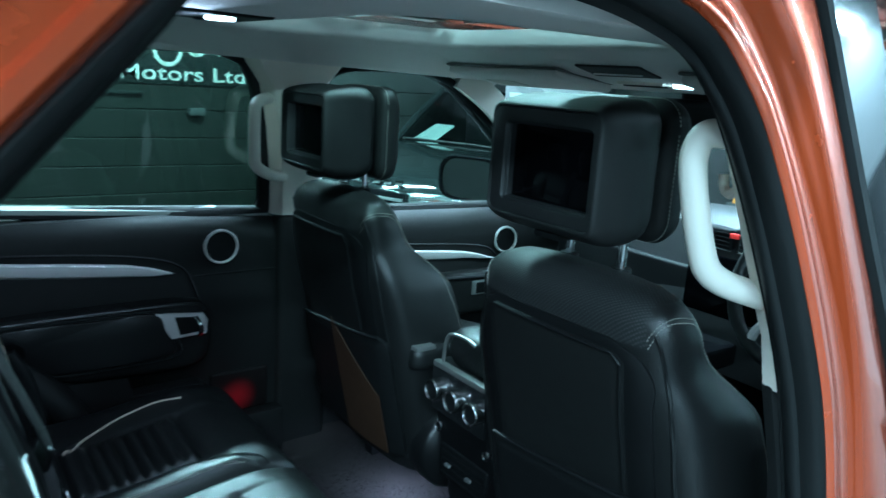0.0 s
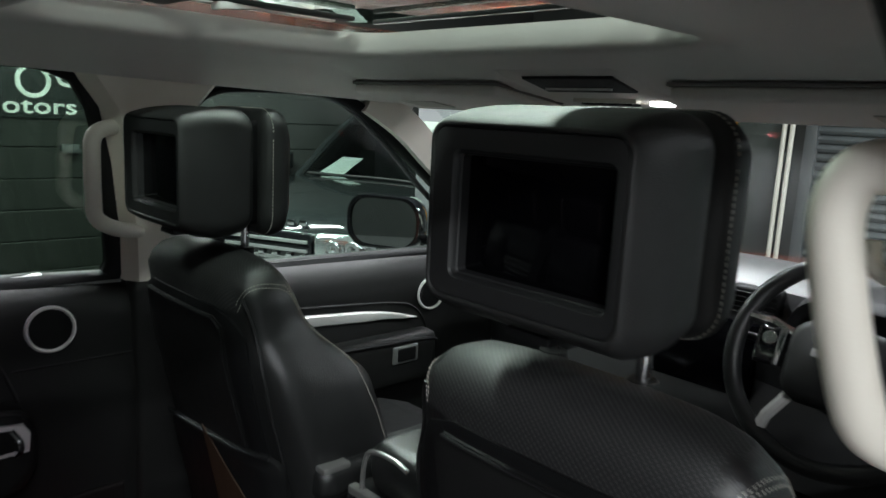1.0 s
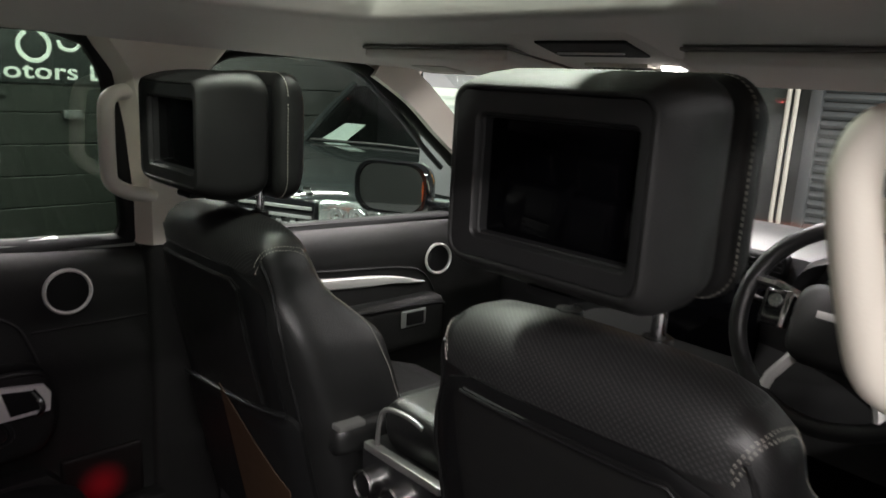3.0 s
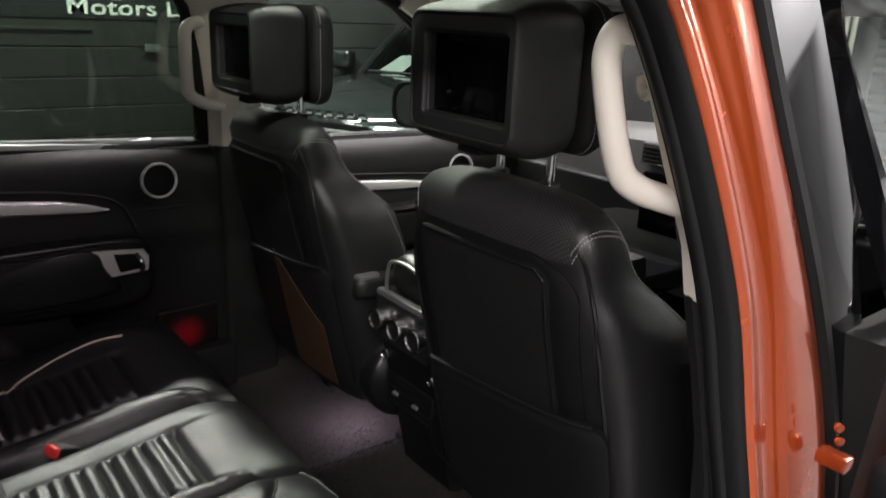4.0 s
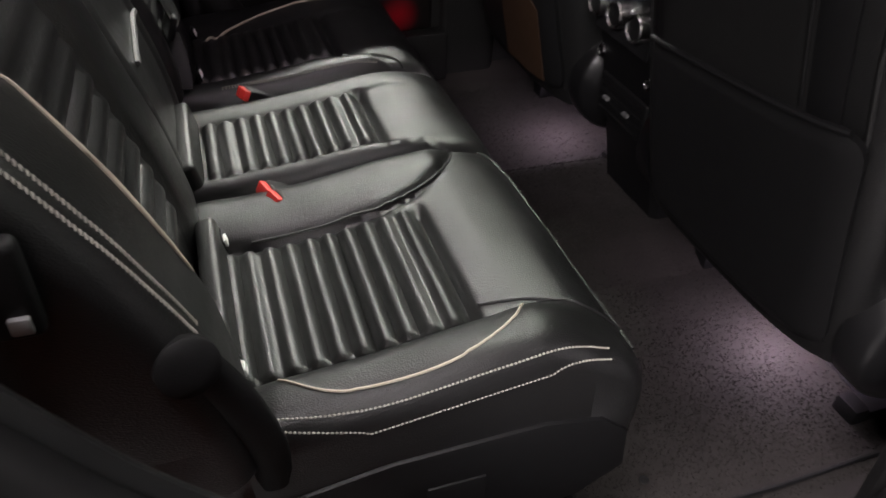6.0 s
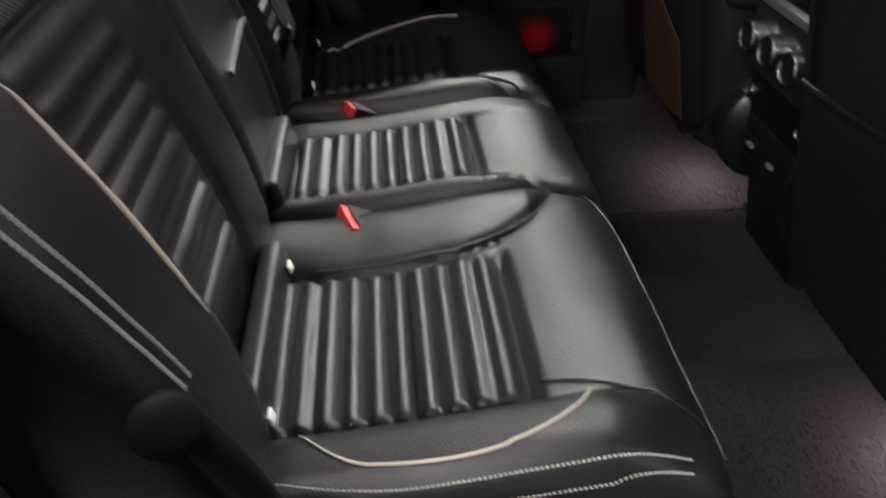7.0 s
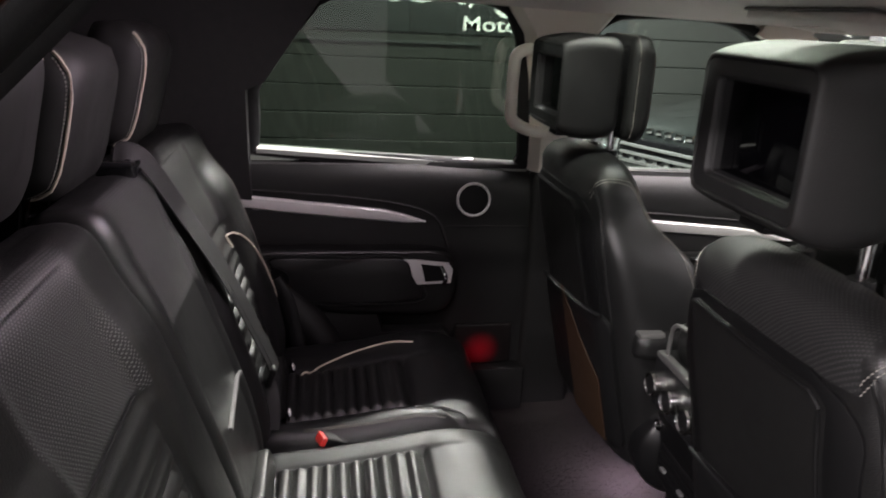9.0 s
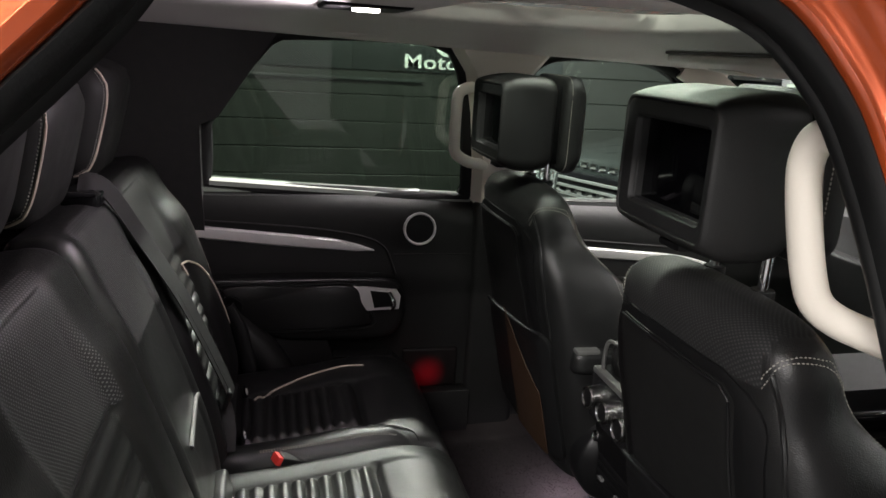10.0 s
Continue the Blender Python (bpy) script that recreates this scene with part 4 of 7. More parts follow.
def headrest(seat, cx, drop):
    """A padded block with a screen in its rear face and a separate front pad, on two posts."""
    def ring(y, hw, z0, z1, r):
        return rrect(cx, (z0 + z1) / 2 - drop, y, hw, (z1 - z0) / 2, r, 7)
    body = [(-0.060, 0.094, 1.512, 1.668, 0.026), (-0.064, 0.108, 1.497, 1.684, 0.032), (-0.076, 0.1145, 1.489, 1.691, 0.034), (-0.100, 0.1180, 1.484, 1.693, 0.034), (-0.130, 0.1190, 1.484, 1.691, 0.032),
            (-0.156, 0.1180, 1.488, 1.687, 0.029), (-0.174, 0.1160, 1.495, 1.682, 0.025), (-0.184, 0.1140, 1.501, 1.678, 0.021), (-0.1900, 0.1115, 1.5055, 1.6745, 0.018), (-0.1915, 0.1095, 1.508, 1.672, 0.017),
            (-0.1905, 0.1075, 1.510, 1.670, 0.016), (-0.186, 0.1065, 1.511, 1.669, 0.015), (-0.15, 0.106, 1.5115, 1.6685, 0.015)]
    hr = part("headrest", loft_bm([ring(*q) for q in body]), LEATHER_SOFT, seat, "black leather headrest with a built-in screen", angle=75)
    # moulded surround: slightly dished face, chamfered step, deep window
    sx, lo, hi = 0.007, 1.534, 1.644
    def opening(y, grow, r):
        return [p + V(sx, 0, 0) for p in rrect(cx, (lo + hi) / 2 - drop, y, 0.0845 + grow, (hi - lo) / 2 + grow, r, 7)]
    bz = part("bezel", loft_bm([ring(-0.160, 0.1068, 1.5108, 1.6692, 0.015), ring(-0.1885, 0.1068, 1.5108, 1.6692, 0.015), ring(-0.1897, 0.1060, 1.5116, 1.6684, 0.014), ring(-0.1897, 0.1030, 1.514, 1.666, 0.012),
                                opening(-0.1885, 0.0055, 0.009), opening(-0.1865, 0.0035, 0.007), opening(-0.181, 0.0022, 0.005), opening(-0.1795, 0.0006, 0.004), opening(-0.169, -0.0006, 0.003)], caps=False), BEZEL, hr, "matt black screen surround", angle=32)
    part("screen", box(bmesh.new(), (cx + sx - 0.0850, -0.1705, lo - drop - 0.001), (cx + sx + 0.0850, -0.166, hi - drop + 0.001), 0.0008), SCREEN, hr, "switched-off black screen")
    part("indicator", box(bmesh.new(), (cx - 0.058, -0.187, 1.5055 - drop), (cx - 0.051, -0.180, 1.5085 - drop)), YELLOW, hr, "tiny amber indicator")
    part("latch", box(bmesh.new(), (cx - 0.026, -0.165, 1.480 - drop), (cx + 0.026, -0.12, 1.490 - drop), 0.004), SHELL, hr)
    part("neck", box(bmesh.new(), (cx - 0.085, -0.062, 1.500 - drop), (cx + 0.085, -0.034, 1.675 - drop), 0.010, 3), TRIM_DARK, hr)
    pad = part("front_pad", loft_bm([ring(-0.044, 0.096, 1.505, 1.675, 0.03), ring(-0.041, 0.108, 1.490, 1.688, 0.036), ring(-0.034, 0.1135, 1.482, 1.694, 0.038), ring(-0.018, 0.116, 1.478, 1.696, 0.040), ring(-0.002, 0.113, 1.481, 1.692, 0.042), ring(0.009, 0.101, 1.492, 1.680, 0.044), ring(0.013, 0.06, 1.53, 1.64, 0.04)]), LEATHER_SOFT, hr, angle=75)
    rim = drape(ring(-0.031, 0.117, 1.4775, 1.697, 0.040), pad, 0.0006)
    part("stitching", stitches(bmesh.new(), length_points(rim + rim[:1], 0.004), 0.006, 0.0018, 0.0007), THREAD, pad, "pale stitching")
    for s in (-1, 1):
        part("post", tube(bmesh.new(), [(cx + s * 0.055, -0.050, 1.40), (cx + s * 0.055, -0.050, 1.51 - drop)], 0.0075, 12), CHROME, hr, "chrome post")
        part("post_collar", disc(bmesh.new(), (cx + s * 0.055, -0.050, 1.425), (0, 0, 1), 0.016, 0.012, 16), SHELL, hr)
    return hr


def loft_bm(rings, **kw):
    bm = bmesh.new()
    loft(bm, rings, **kw)
    return bm


def front_seat(sx, drop=0.0):
    t = thing("front_seat", "black leather front seat with pale stitching and headrest screen", "car seat", (sx, 0.15, FLOOR_Z), "front seats")
    zs = lin(0.765, 1.36, 34) + [1.37, 1.38, 1.39, 1.40, 1.408, 1.415, 1.421, 1.427, 1.431, 1.434, 1.436]
    back = part("backrest", loft_bm([back_ring(sx, z) for z in zs]), LEATHER, t, "black leather backrest", angle=60)
    zone(back, PERF, lambda c: c.z > 1.355 and abs(c.x - sx) < 0.165 and c.y < -0.03)
    shell = part("back_shell", rear_patch(bmesh.new(), sx, 0.186, 0.775, 1.362, 0.008, 0.001, 0.07), SHELL, t, "black plastic back shell")
    part("insert_panel", rear_patch(bmesh.new(), sx, 0.145, 0.84, 1.348, 0.004, 0.0075, 0.02), TRIM, shell)
    pocket = part("map_pocket", rear_patch(bmesh.new(), sx, (0.165, 0.222), 0.80, 1.10, 0.010, 0.012, 0.03, slant=0.10), POCKET, t, "map pocket")
    edge = [V(sx + dx, rear_y(dx, 1.10 + 0.10 * dx) - 0.024, 1.10 + 0.10 * dx) for dx in lin(-0.155, 0.215, 20)]
    part("pocket_edge", tube(bmesh.new(), edge, 0.004, 8), POCKET, pocket)
    ins = [V(sx + dx, rear_y(dx, 1.345) - 0.0135, 1.345) for dx in lin(-0.125, 0.128, 20)]
    part("panel_bead", tube(bmesh.new(), ins + [V(sx + 0.142, rear_y(0.142, z) - 0.0135, z) for z in lin(1.33, 1.12, 12)], 0.0022, 6), SHELL, shell)
    headrest(t, sx - 0.010, drop)
    # shoulder seams with double stitching on each side
    for s in (-1, 1):
        for k, off in enumerate((0.0, 0.012)):
            seam = curve([(sx + s * (0.178 + off * 0.4), -0.150, 1.372 - off), (sx + s * (0.188 + off * 0.2), -0.128, 1.402 - off * 0.6), (sx + s * 0.196, -0.09, 1.412 - off), (sx + s * (0.202), -0.05, 1.402 - off), (sx + s * 0.21, -0.02, 1.37 - off)], 8)
            part("stitching", stitches(bmesh.new(), drape(seam, back, 0.0008)), THREAD, back, "pale double stitching")
        edge = curve([(sx + s * 0.215, -0.01, 1.36), (sx + s * 0.222, 0.03, 1.30), (sx + s * 0.24, 0.07, 1.22), (sx + s * 0.252, 0.12, 1.10), (sx + s * 0.255, 0.16, 0.98)], 8)
        part("stitching", stitches(bmesh.new(), drape(edge, back, 0.0008)), THREAD, back, "pale stitching")
        groove = curve([(sx + s * 0.19, -0.14, 1.385), (sx + s * 0.20, -0.12, 1.33), (sx + s * 0.208, -0.08, 1.2), (sx + s * 0.215, -0.04, 1.0), (sx + s * 0.215, 0.0, 0.8)], 8)
        part("welt", tube(bmesh.new(), drape(groove, back, 0.0005), 0.0035, 6), LEATHER, back)
    # seat cushion
    cush = part("seat_cushion", loft_bm([rrect_z(sx, y, hw, z0, z1) for y, hw, z0, z1 in ((0.04, 0.20, 0.74, 0.90), (0.10, 0.25, 0.70, 0.93), (0.3, 0.265, 0.70, 0.945), (0.48, 0.26, 0.72, 0.95), (0.55, 0.24, 0.76, 0.93), (0.58, 0.20, 0.80, 0.89))]), LEATHER, t)
    part("seat_base", box(bmesh.new(), (sx - 0.20, 0.24, FLOOR_Z + 0.05), (sx + 0.20, 0.5, 0.74), 0.02), TRIM_DARK, t, "dark base frame")
    for s in (-1, 1):
        part("seat_rail", box(bmesh.new(), (sx + s * 0.20 - 0.02, 0.16, FLOOR_Z + 0.005), (sx + s * 0.20 + 0.02, 0.52, FLOOR_Z + 0.030), 0.005), TRIM_DARK, t)
        part("rail_cap", box(bmesh.new(), (sx + s * 0.20 - 0.022, 0.14, FLOOR_Z + 0.004), (sx + s * 0.20 + 0.022, 0.17, FLOOR_Z + 0.040), 0.008), TRIM_DARK, t)
        part("recliner_cover", disc(bmesh.new(), (sx + s * 0.235, 0.10, 0.83), (s, 0, 0), 0.105, 0.05, 36, 0.02), SMOOTH, t, "rounded black recliner cover")
        part("side_valance", box(bmesh.new(), (sx + s * 0.255 - 0.02, 0.08, 0.72), (sx + s * 0.255 + 0.02, 0.5, 0.84), 0.018, 3), SHELL, t)
    # carpeted skirt under the back shell
    bm = bmesh.new()
    loft(bm, [[V(sx + u * 0.2, 0.02 - 0.02 * (1 - abs(u)), 0.86) for u in lin(-1, 1, 9)], [V(sx + u * 0.2, 0.06, 0.77) for u in lin(-1, 1, 9)], [V(sx + u * 0.19, 0.12, 0.735) for u in lin(-1, 1, 9)]], closed=False)
    part("skirt", bm, CARPET, t, "carpeted skirt")
    part("footwell_lamp", box(bmesh.new(), (sx - 0.03, 0.13, 0.69), (sx + 0.01, 0.17, 0.70), 0.004), DOME_PURPLE, t, "small lilac footwell lamp")
    return t


def rrect_z(cx, y, hw, z0, z1, r=0.05, n=5):
    return [V(p.x, y, p.z) for p in rrect(cx, (z0 + z1) / 2, y, hw, (z1 - z0) / 2, r, n)]


DOME_PURPLE = glowing("lilac_lens", (0.95, 0.75, 1.0), 2.0)
front_seat(0.39)
front_seat(-0.40, 0.020)


# ---------------------------------------------------------------- rear bench
def path_frames(path):
    out = []
    k = len(path)
    for i, p in enumerate(path):
        d = (path[min(k - 1, i + 1)] - path[max(0, i - 1)]).normalized()
        out.append((p, V(0, -d.z, d.y), d))
    return out


def upholstered(path, x0, x1, disp, r=0.03, nx=46, spine=None):
    """A padded shape: path runs in the y-z plane, x0..x1 across, disp(x, y, z) lifts the face."""
    bm = bmesh.new()
    rings = []
    edges = [0, 0.02, 0.06, 0.12, 0.22, 0.4, 0.65, 1.0]
    xs = [x0 + r * e for e in edges[:-1]] + lin(x0 + r, x1 - r, nx) + [x1 - r * e for e in reversed(edges[:-1])]
    for p, n, d in path_frames(path):
        sy, sz = spine(p)
        ring = [V(x0, sy, sz)]
        for x in xs:
            q = min(x - x0, x1 - x)
            drop = r - math.sqrt(max(0, r * r - max(0, r - q) ** 2)) if q < r else 0
            ring.append(V(x, p.y, p.z) + n * (disp(x, p.y, p.z) - drop))
        ring.append(V(x1, sy, sz))
        rings.append(ring)
    loft(bm, rings)
    return bm


def ribs(s, a, b, n, amp):
    t = (s - a) / (b - a)
    if t <= 0 or t >= 1:
        return 0.0
    f = (t * n) % 1.0
    return amp * max(0.0, 1 - (2 * f - 1) ** 2) ** 0.55


CUSH = curve([(0, -0.80, 0.80), (0, -0.79, 0.84), (0, -0.765, 0.862), (0, -0.70, 0.866), (0, -0.60, 0.876), (0, -0.50, 0.892), (0, -0.42, 0.900), (0, -0.36, 0.898), (0, -0.315, 0.882), (0, -0.290, 0.850), (0, -0.282, 0.80), (0, -0.290, 0.74), (0, -0.31, 0.70)], 16)
BACK = curve([(0, -0.775, 0.865), (0, -0.785, 0.93), (0, -0.80, 1.0), (0, -0.824, 1.08), (0, -0.856, 1.18), (0, -0.892, 1.28), (0, -0.918, 1.34), (0, -0.942, 1.402), (0, -0.966, 1.427), (0, -1.005, 1.430), (0, -1.045, 1.41), (0, -1.055, 1.30), (0, -1.05, 1.1)], 14)
BACK = list(reversed(BACK))


LEAF = [(-0.80, 0.118), (-0.70, 0.138), (-0.60, 0.138), (-0.52, 0.130), (-0.46, 0.108), (-0.42, 0.076), (-0.39, 0.034), (-0.375, 0.004)]


def leaf(x, y, x0, side, scale, amp):
    """A raised pad along the seam between two seats that ends in a point; creased at its edge."""
    w = interp(LEAF, y) * scale
    u = (x - x0) * side / max(w, 0.003)
    if y > -0.372 or u < 0 or u > 1.25:
        return 0.0
    rise = amp * max(0.0, 1 - (2 * min(u, 1) - 1) ** 2) ** 0.6 * smooth01((-0.37 - y) / 0.06)
    return rise - 0.005 * math.exp(-((u - 1.02) * w / 0.006) ** 2)


def cushion(seat, x0, x1, rx0, rx1, inner, outer, count=10, leaves=()):
    def disp(x, y, z):
        rw = window(x, rx0, rx1, 0.010) if y < -0.47 else 0
        h = rw * (ribs(y, -0.745, -0.482, count, 0.0165) - 0.006)
        lon = window(y, -0.80, -0.33, 0.10)
        for (a, b, amp) in (inner, outer):
            if amp and a <= x <= b:
                h += amp * lon * max(0.0, 1 - ((2 * x - a - b) / (b - a)) ** 2) ** 0.5
        for lf in leaves:
            h += leaf(x, y, *lf)
        # seam in front of the ribs
        if rx0 - 0.01 < x < rx1 + 0.01:
            h -= 0.006 * math.exp(-((y + 0.470) / 0.007) ** 2)
        h += 0.0016 * noise.noise(V(x * 14, y * 14, z * 5))
        if y > -0.47:
            h += 0.006 * window(x, x0 + 0.02, x1 - 0.02, 0.06) * window(y, -0.47, -0.30, 0.06)
        return h
    return part("cushion", upholstered(CUSH, x0, x1, disp, 0.030, 64, lambda p: (max(-0.74, min(-0.36, p.y)), 0.79)), LEATHER, seat, "ribbed black leather cushion", angle=70)


def backrest(seat, x0, x1, rx0, rx1, inner, outer, wedge=None):
    def disp(x, y, z):
        front = y > -0.95
        rw = window(x, rx0, rx1, 0.012) if front else 0
        h = rw * (ribs(z, 0.945, 1.240, 10, 0.011) * smooth01((1.245 - z) / 0.07) - 0.003)
        lon = window(z, 0.80, 1.40, 0.12)
        for (a, b, amp) in (inner, outer):
            if amp and a <= x <= b:
                h += amp * lon * max(0.0, 1 - ((2 * x - a - b) / (b - a)) ** 2) ** 0.5
        if wedge:
            h += wedge(x, z) if front else 0
        if rx0 - 0.02 < x < rx1 + 0.02 and front:
            h -= 0.005 * math.exp(-((z - 1.243) / 0.007) ** 2)
        h += 0.0016 * noise.noise(V(x * 12, y * 12, z * 12))
        return h
    return part("backrest", upholstered(BACK, x0, x1, disp, 0.035, 52, lambda p: (-1.0 + 0.25 * (1.33 - max(0.93, min(1.36, p.z))), max(0.93, min(1.36, p.z)))), LEATHER, seat, "black leather backrest", angle=70)


def rear_headrest(seat, cx, hw, z0, z1, y=-1.055):
    cz, hh = (z0 + z1) / 2, (z1 - z0) / 2
    tilt = Matrix.Translation((cx, y, z0)) @ pose(0, 0, 0, -14) @ Matrix.Translation((-cx, -y, -z0))
    rings = [rrect(cx, cz, y - 0.055, hw * 0.6, hh * 0.6, 0.03), rrect(cx, cz, y - 0.05, hw * 0.9, hh * 0.9, 0.04), rrect(cx, cz, y - 0.02, hw, hh, 0.05), rrect(cx, cz, y + 0.02, hw, hh, 0.05), rrect(cx, cz, y + 0.045, hw * 0.95, hh * 0.95, 0.05), rrect(cx, cz, y + 0.06, hw * 0.8, hh * 0.8, 0.05), rrect(cx, cz, y + 0.064, hw * 0.4, hh * 0.4, 0.03)]
    rings = [[tilt @ p for p in r] for r in rings]
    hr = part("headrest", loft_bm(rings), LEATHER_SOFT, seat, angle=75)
    for s in (-1, 1):
        line = [tilt @ V(cx + s * hw * 0.86, y + 0.055 - 0.03 * abs(v) ** 3, cz + hh * 0.98 * v) for v in lin(-1, 1, 40)]
        line = drape(line, hr, 0.001)
        part("piping", tube(bmesh.new(), line, 0.0024, 6), PIPING, hr, "pale seam piping")
        side = [p + V(s * 0.006, -0.004, 0) for p in line]
        part("stitching", stitches(bmesh.new(), drape(side, hr, 0.0008)), THREAD, hr)
        part("post", tube(bmesh.new(), [(cx + s * 0.06, y - 0.01, z0 - 0.06), (cx + s * 0.06, y + 0.004, z0 + 0.02)], 0.007, 12), CHROME, hr, "chrome post")
        part("post_collar", disc(bmesh.new(), (cx + s * 0.06, y + 0.012, z0 - 0.045), (0, 0.25, 1), 0.017, 0.012, 20, 0.005), GLOSS, hr, "gloss black post collar")
        part("release_button", disc(bmesh.new(), (cx + s * 0.06 - 0.012, y + 0.030, z0 - 0.040), (0, 0.6, 1), 0.0075, 0.010, 14, 0.004), DIAL, hr, "bright release button")
    return hr


def double_row(ob, pts, gap, parent, lift=0.0008):
    for k in (-0.5, 0.5):
        q = [Vector(p) + V(gap * k, 0, gap * k * 0.6) for p in pts]
        part("stitching", stitches(bmesh.new(), drape(q, ob, lift), 0.0058, 0.0024, 0.0009), THREAD, parent, "pale double stitching")


# right seat of the bench
rs = thing("rear_seat", "black leather outer rear seat with ribbed cushion and pale piping", "car seat", (0.38, -0.55, FLOOR_Z), "rear seats")
RC = cushion(rs, 0.150, 0.640, 0.300, 0.543, (0.9, 1.0, 0), (0.545, 0.660, 0.034), leaves=[(0.156, 1, 1.0, 0.019)])
WEDGE = [(0.85, 0.045), (1.0, 0.052), (1.07, 0.048), (1.14, 0.038), (1.2, 0.026), (1.26, 0.012), (1.32, 0.003), (1.5, 0.0)]
RB = backrest(rs, 0.158, 0.668, 0.300, 0.530, (0.165, 0.296, 0.018), (0.9, 1.0, 0), lambda x, z: interp(WEDGE, z) * smooth01((x - 0.502) / 0.042))
# centre seat
cs = thing("rear_seat", "narrow black leather centre rear seat with ribbed cushion", "car seat", (0, -0.55, FLOOR_Z), "rear seats")
cushion(cs, -0.158, 0.146, -0.078, 0.112, (-0.155, -0.08, 0.006), (0.5, 0.6, 0), leaves=[(0.144, -1, 0.30, 0.012)])
CB = backrest(cs, -0.155, 0.154, -0.30, -0.29, (-0.15, -0.1, 0.006), (0.1, 0.15, 0.006))
# left seat
ls = thing("rear_seat", "black leather outer rear seat in shadow with pale piping arc", "car seat", (-0.38, -0.55, FLOOR_Z), "rear seats")
LC = cushion(ls, -0.625, -0.162, -0.462, -0.250, (-0.625, -0.468, 0.012), (0.9, 1.0, 0), leaves=[(-0.166, -1, 0.60, 0.014)])
LB = backrest(ls, -0.665, -0.159, -0.46, -0.225, (-0.665, -0.465, 0.028), (-0.22, -0.165, 0.014))
rear_headrest(rs, 0.40, 0.126, 1.478, 1.70, -1.042)
rear_headrest(cs, 0.0, 0.124, 1.435, 1.655, -1.072)
rear_headrest(ls, -0.41, 0.126, 1.435, 1.665, -1.070)
for back, a, b in ((RB, 0.30, 0.54), (CB, -0.10, 0.10), (LB, -0.46, -0.225)):
    zone(back, PERF_BACK, lambda c: a - 0.02 < c.x < b and 1.25 < c.z < 1.43 and c.y > -1.0)


def line_on(ob, pts, r, mat, label, name="piping", n=10):
    return part(name, tube(bmesh.new(), drape(curve(pts, n), ob, r * 0.5), r, 6), mat, ob, label)


# piping and stitching of the right seat
line_on(RC, [(0.560, -0.700, 0.89), (0.590, -0.672, 0.905), (0.608, -0.642, 0.91), (0.615, -0.60, 0.915), (0.614, -0.54, 0.918), (0.602, -0.485, 0.92), (0.580, -0.439, 0.92), (0.562, -0.420, 0.91)], 0.0017, PIPING, "pale piping")
for dx in (0.010, 0.020):
    row = curve([(0.600 + dx, -0.735, 0.9), (0.612 + dx, -0.69, 0.9), (0.620 + dx, -0.62, 0.9), (0.622 + dx, -0.52, 0.9), (0.620 + dx, -0.42, 0.9), (0.610 + dx, -0.34, 0.9)], 10)
    part("stitching", stitches(bmesh.new(), lay(row, RC, (0, 0, -1)), 0.0046, 0.0011, 0.0011), THREAD, RC, "pale double stitching")
line_on(RC, [(0.514, -0.466, 0.912), (0.530, -0.40, 0.907), (0.553, -0.345, 0.895), (0.575, -0.30, 0.87)], 0.0024, LEATHER, "", "welt")
line_on(RC, [(0.16, -0.33, 0.89), (0.30, -0.30, 0.86), (0.50, -0.30, 0.86), (0.60, -0.305, 0.855)], 0.0022, LEATHER, "", "welt")
line_on(RC, [(0.296, -0.70, 0.885), (0.294, -0.60, 0.892), (0.286, -0.52, 0.90), (0.264, -0.46, 0.905), (0.232, -0.42, 0.905), (0.190, -0.388, 0.90), (0.156, -0.372, 0.89)], 0.0020, LEATHER, "", "welt")
seam = lay(curve([(0.536, -0.86, 1.246), (0.542, -0.84, 1.20), (0.547, -0.82, 1.14), (0.551, -0.79, 1.085), (0.550, -0.78, 1.04)], 10), RB, (0, -1, -0.2), 0.0012)
part("piping", tube(bmesh.new(), seam, lambda u: 0.0007 + 0.0019 * math.sin(math.pi * min(1, 0.06 + u * 0.9)) ** 0.7, 8), PIPING, RB, "pale piping")
seam = lay(curve([(0.305, -0.87, 1.250), (0.37, -0.87, 1.249), (0.46, -0.87, 1.247), (0.534, -0.87, 1.243)], 10), RB, (0, -1, -0.2), 0.0006)
part("welt", tube(bmesh.new(), seam, 0.0016, 6), LEATHER, RB, "thin leather seam")
for dx in (-0.0065, 0.0065):
    row = curve([(0.622 + dx, -0.95, 1.418), (0.634 + dx, -0.93, 1.38), (0.640 + dx, -0.9, 1.33), (0.642 + dx, -0.88, 1.28), (0.642 + dx, -0.85, 1.2), (0.638 + dx, -0.8, 1.12), (0.630 + dx, -0.78, 1.04)], 10)
    part("stitching", chain(bmesh.new(), lay(row, RB, (0, -1, -0.15)), (0.2, 1, 0.2), 0.0050, 0.0040, 0.0011), THREAD, RB, "pale double stitching")
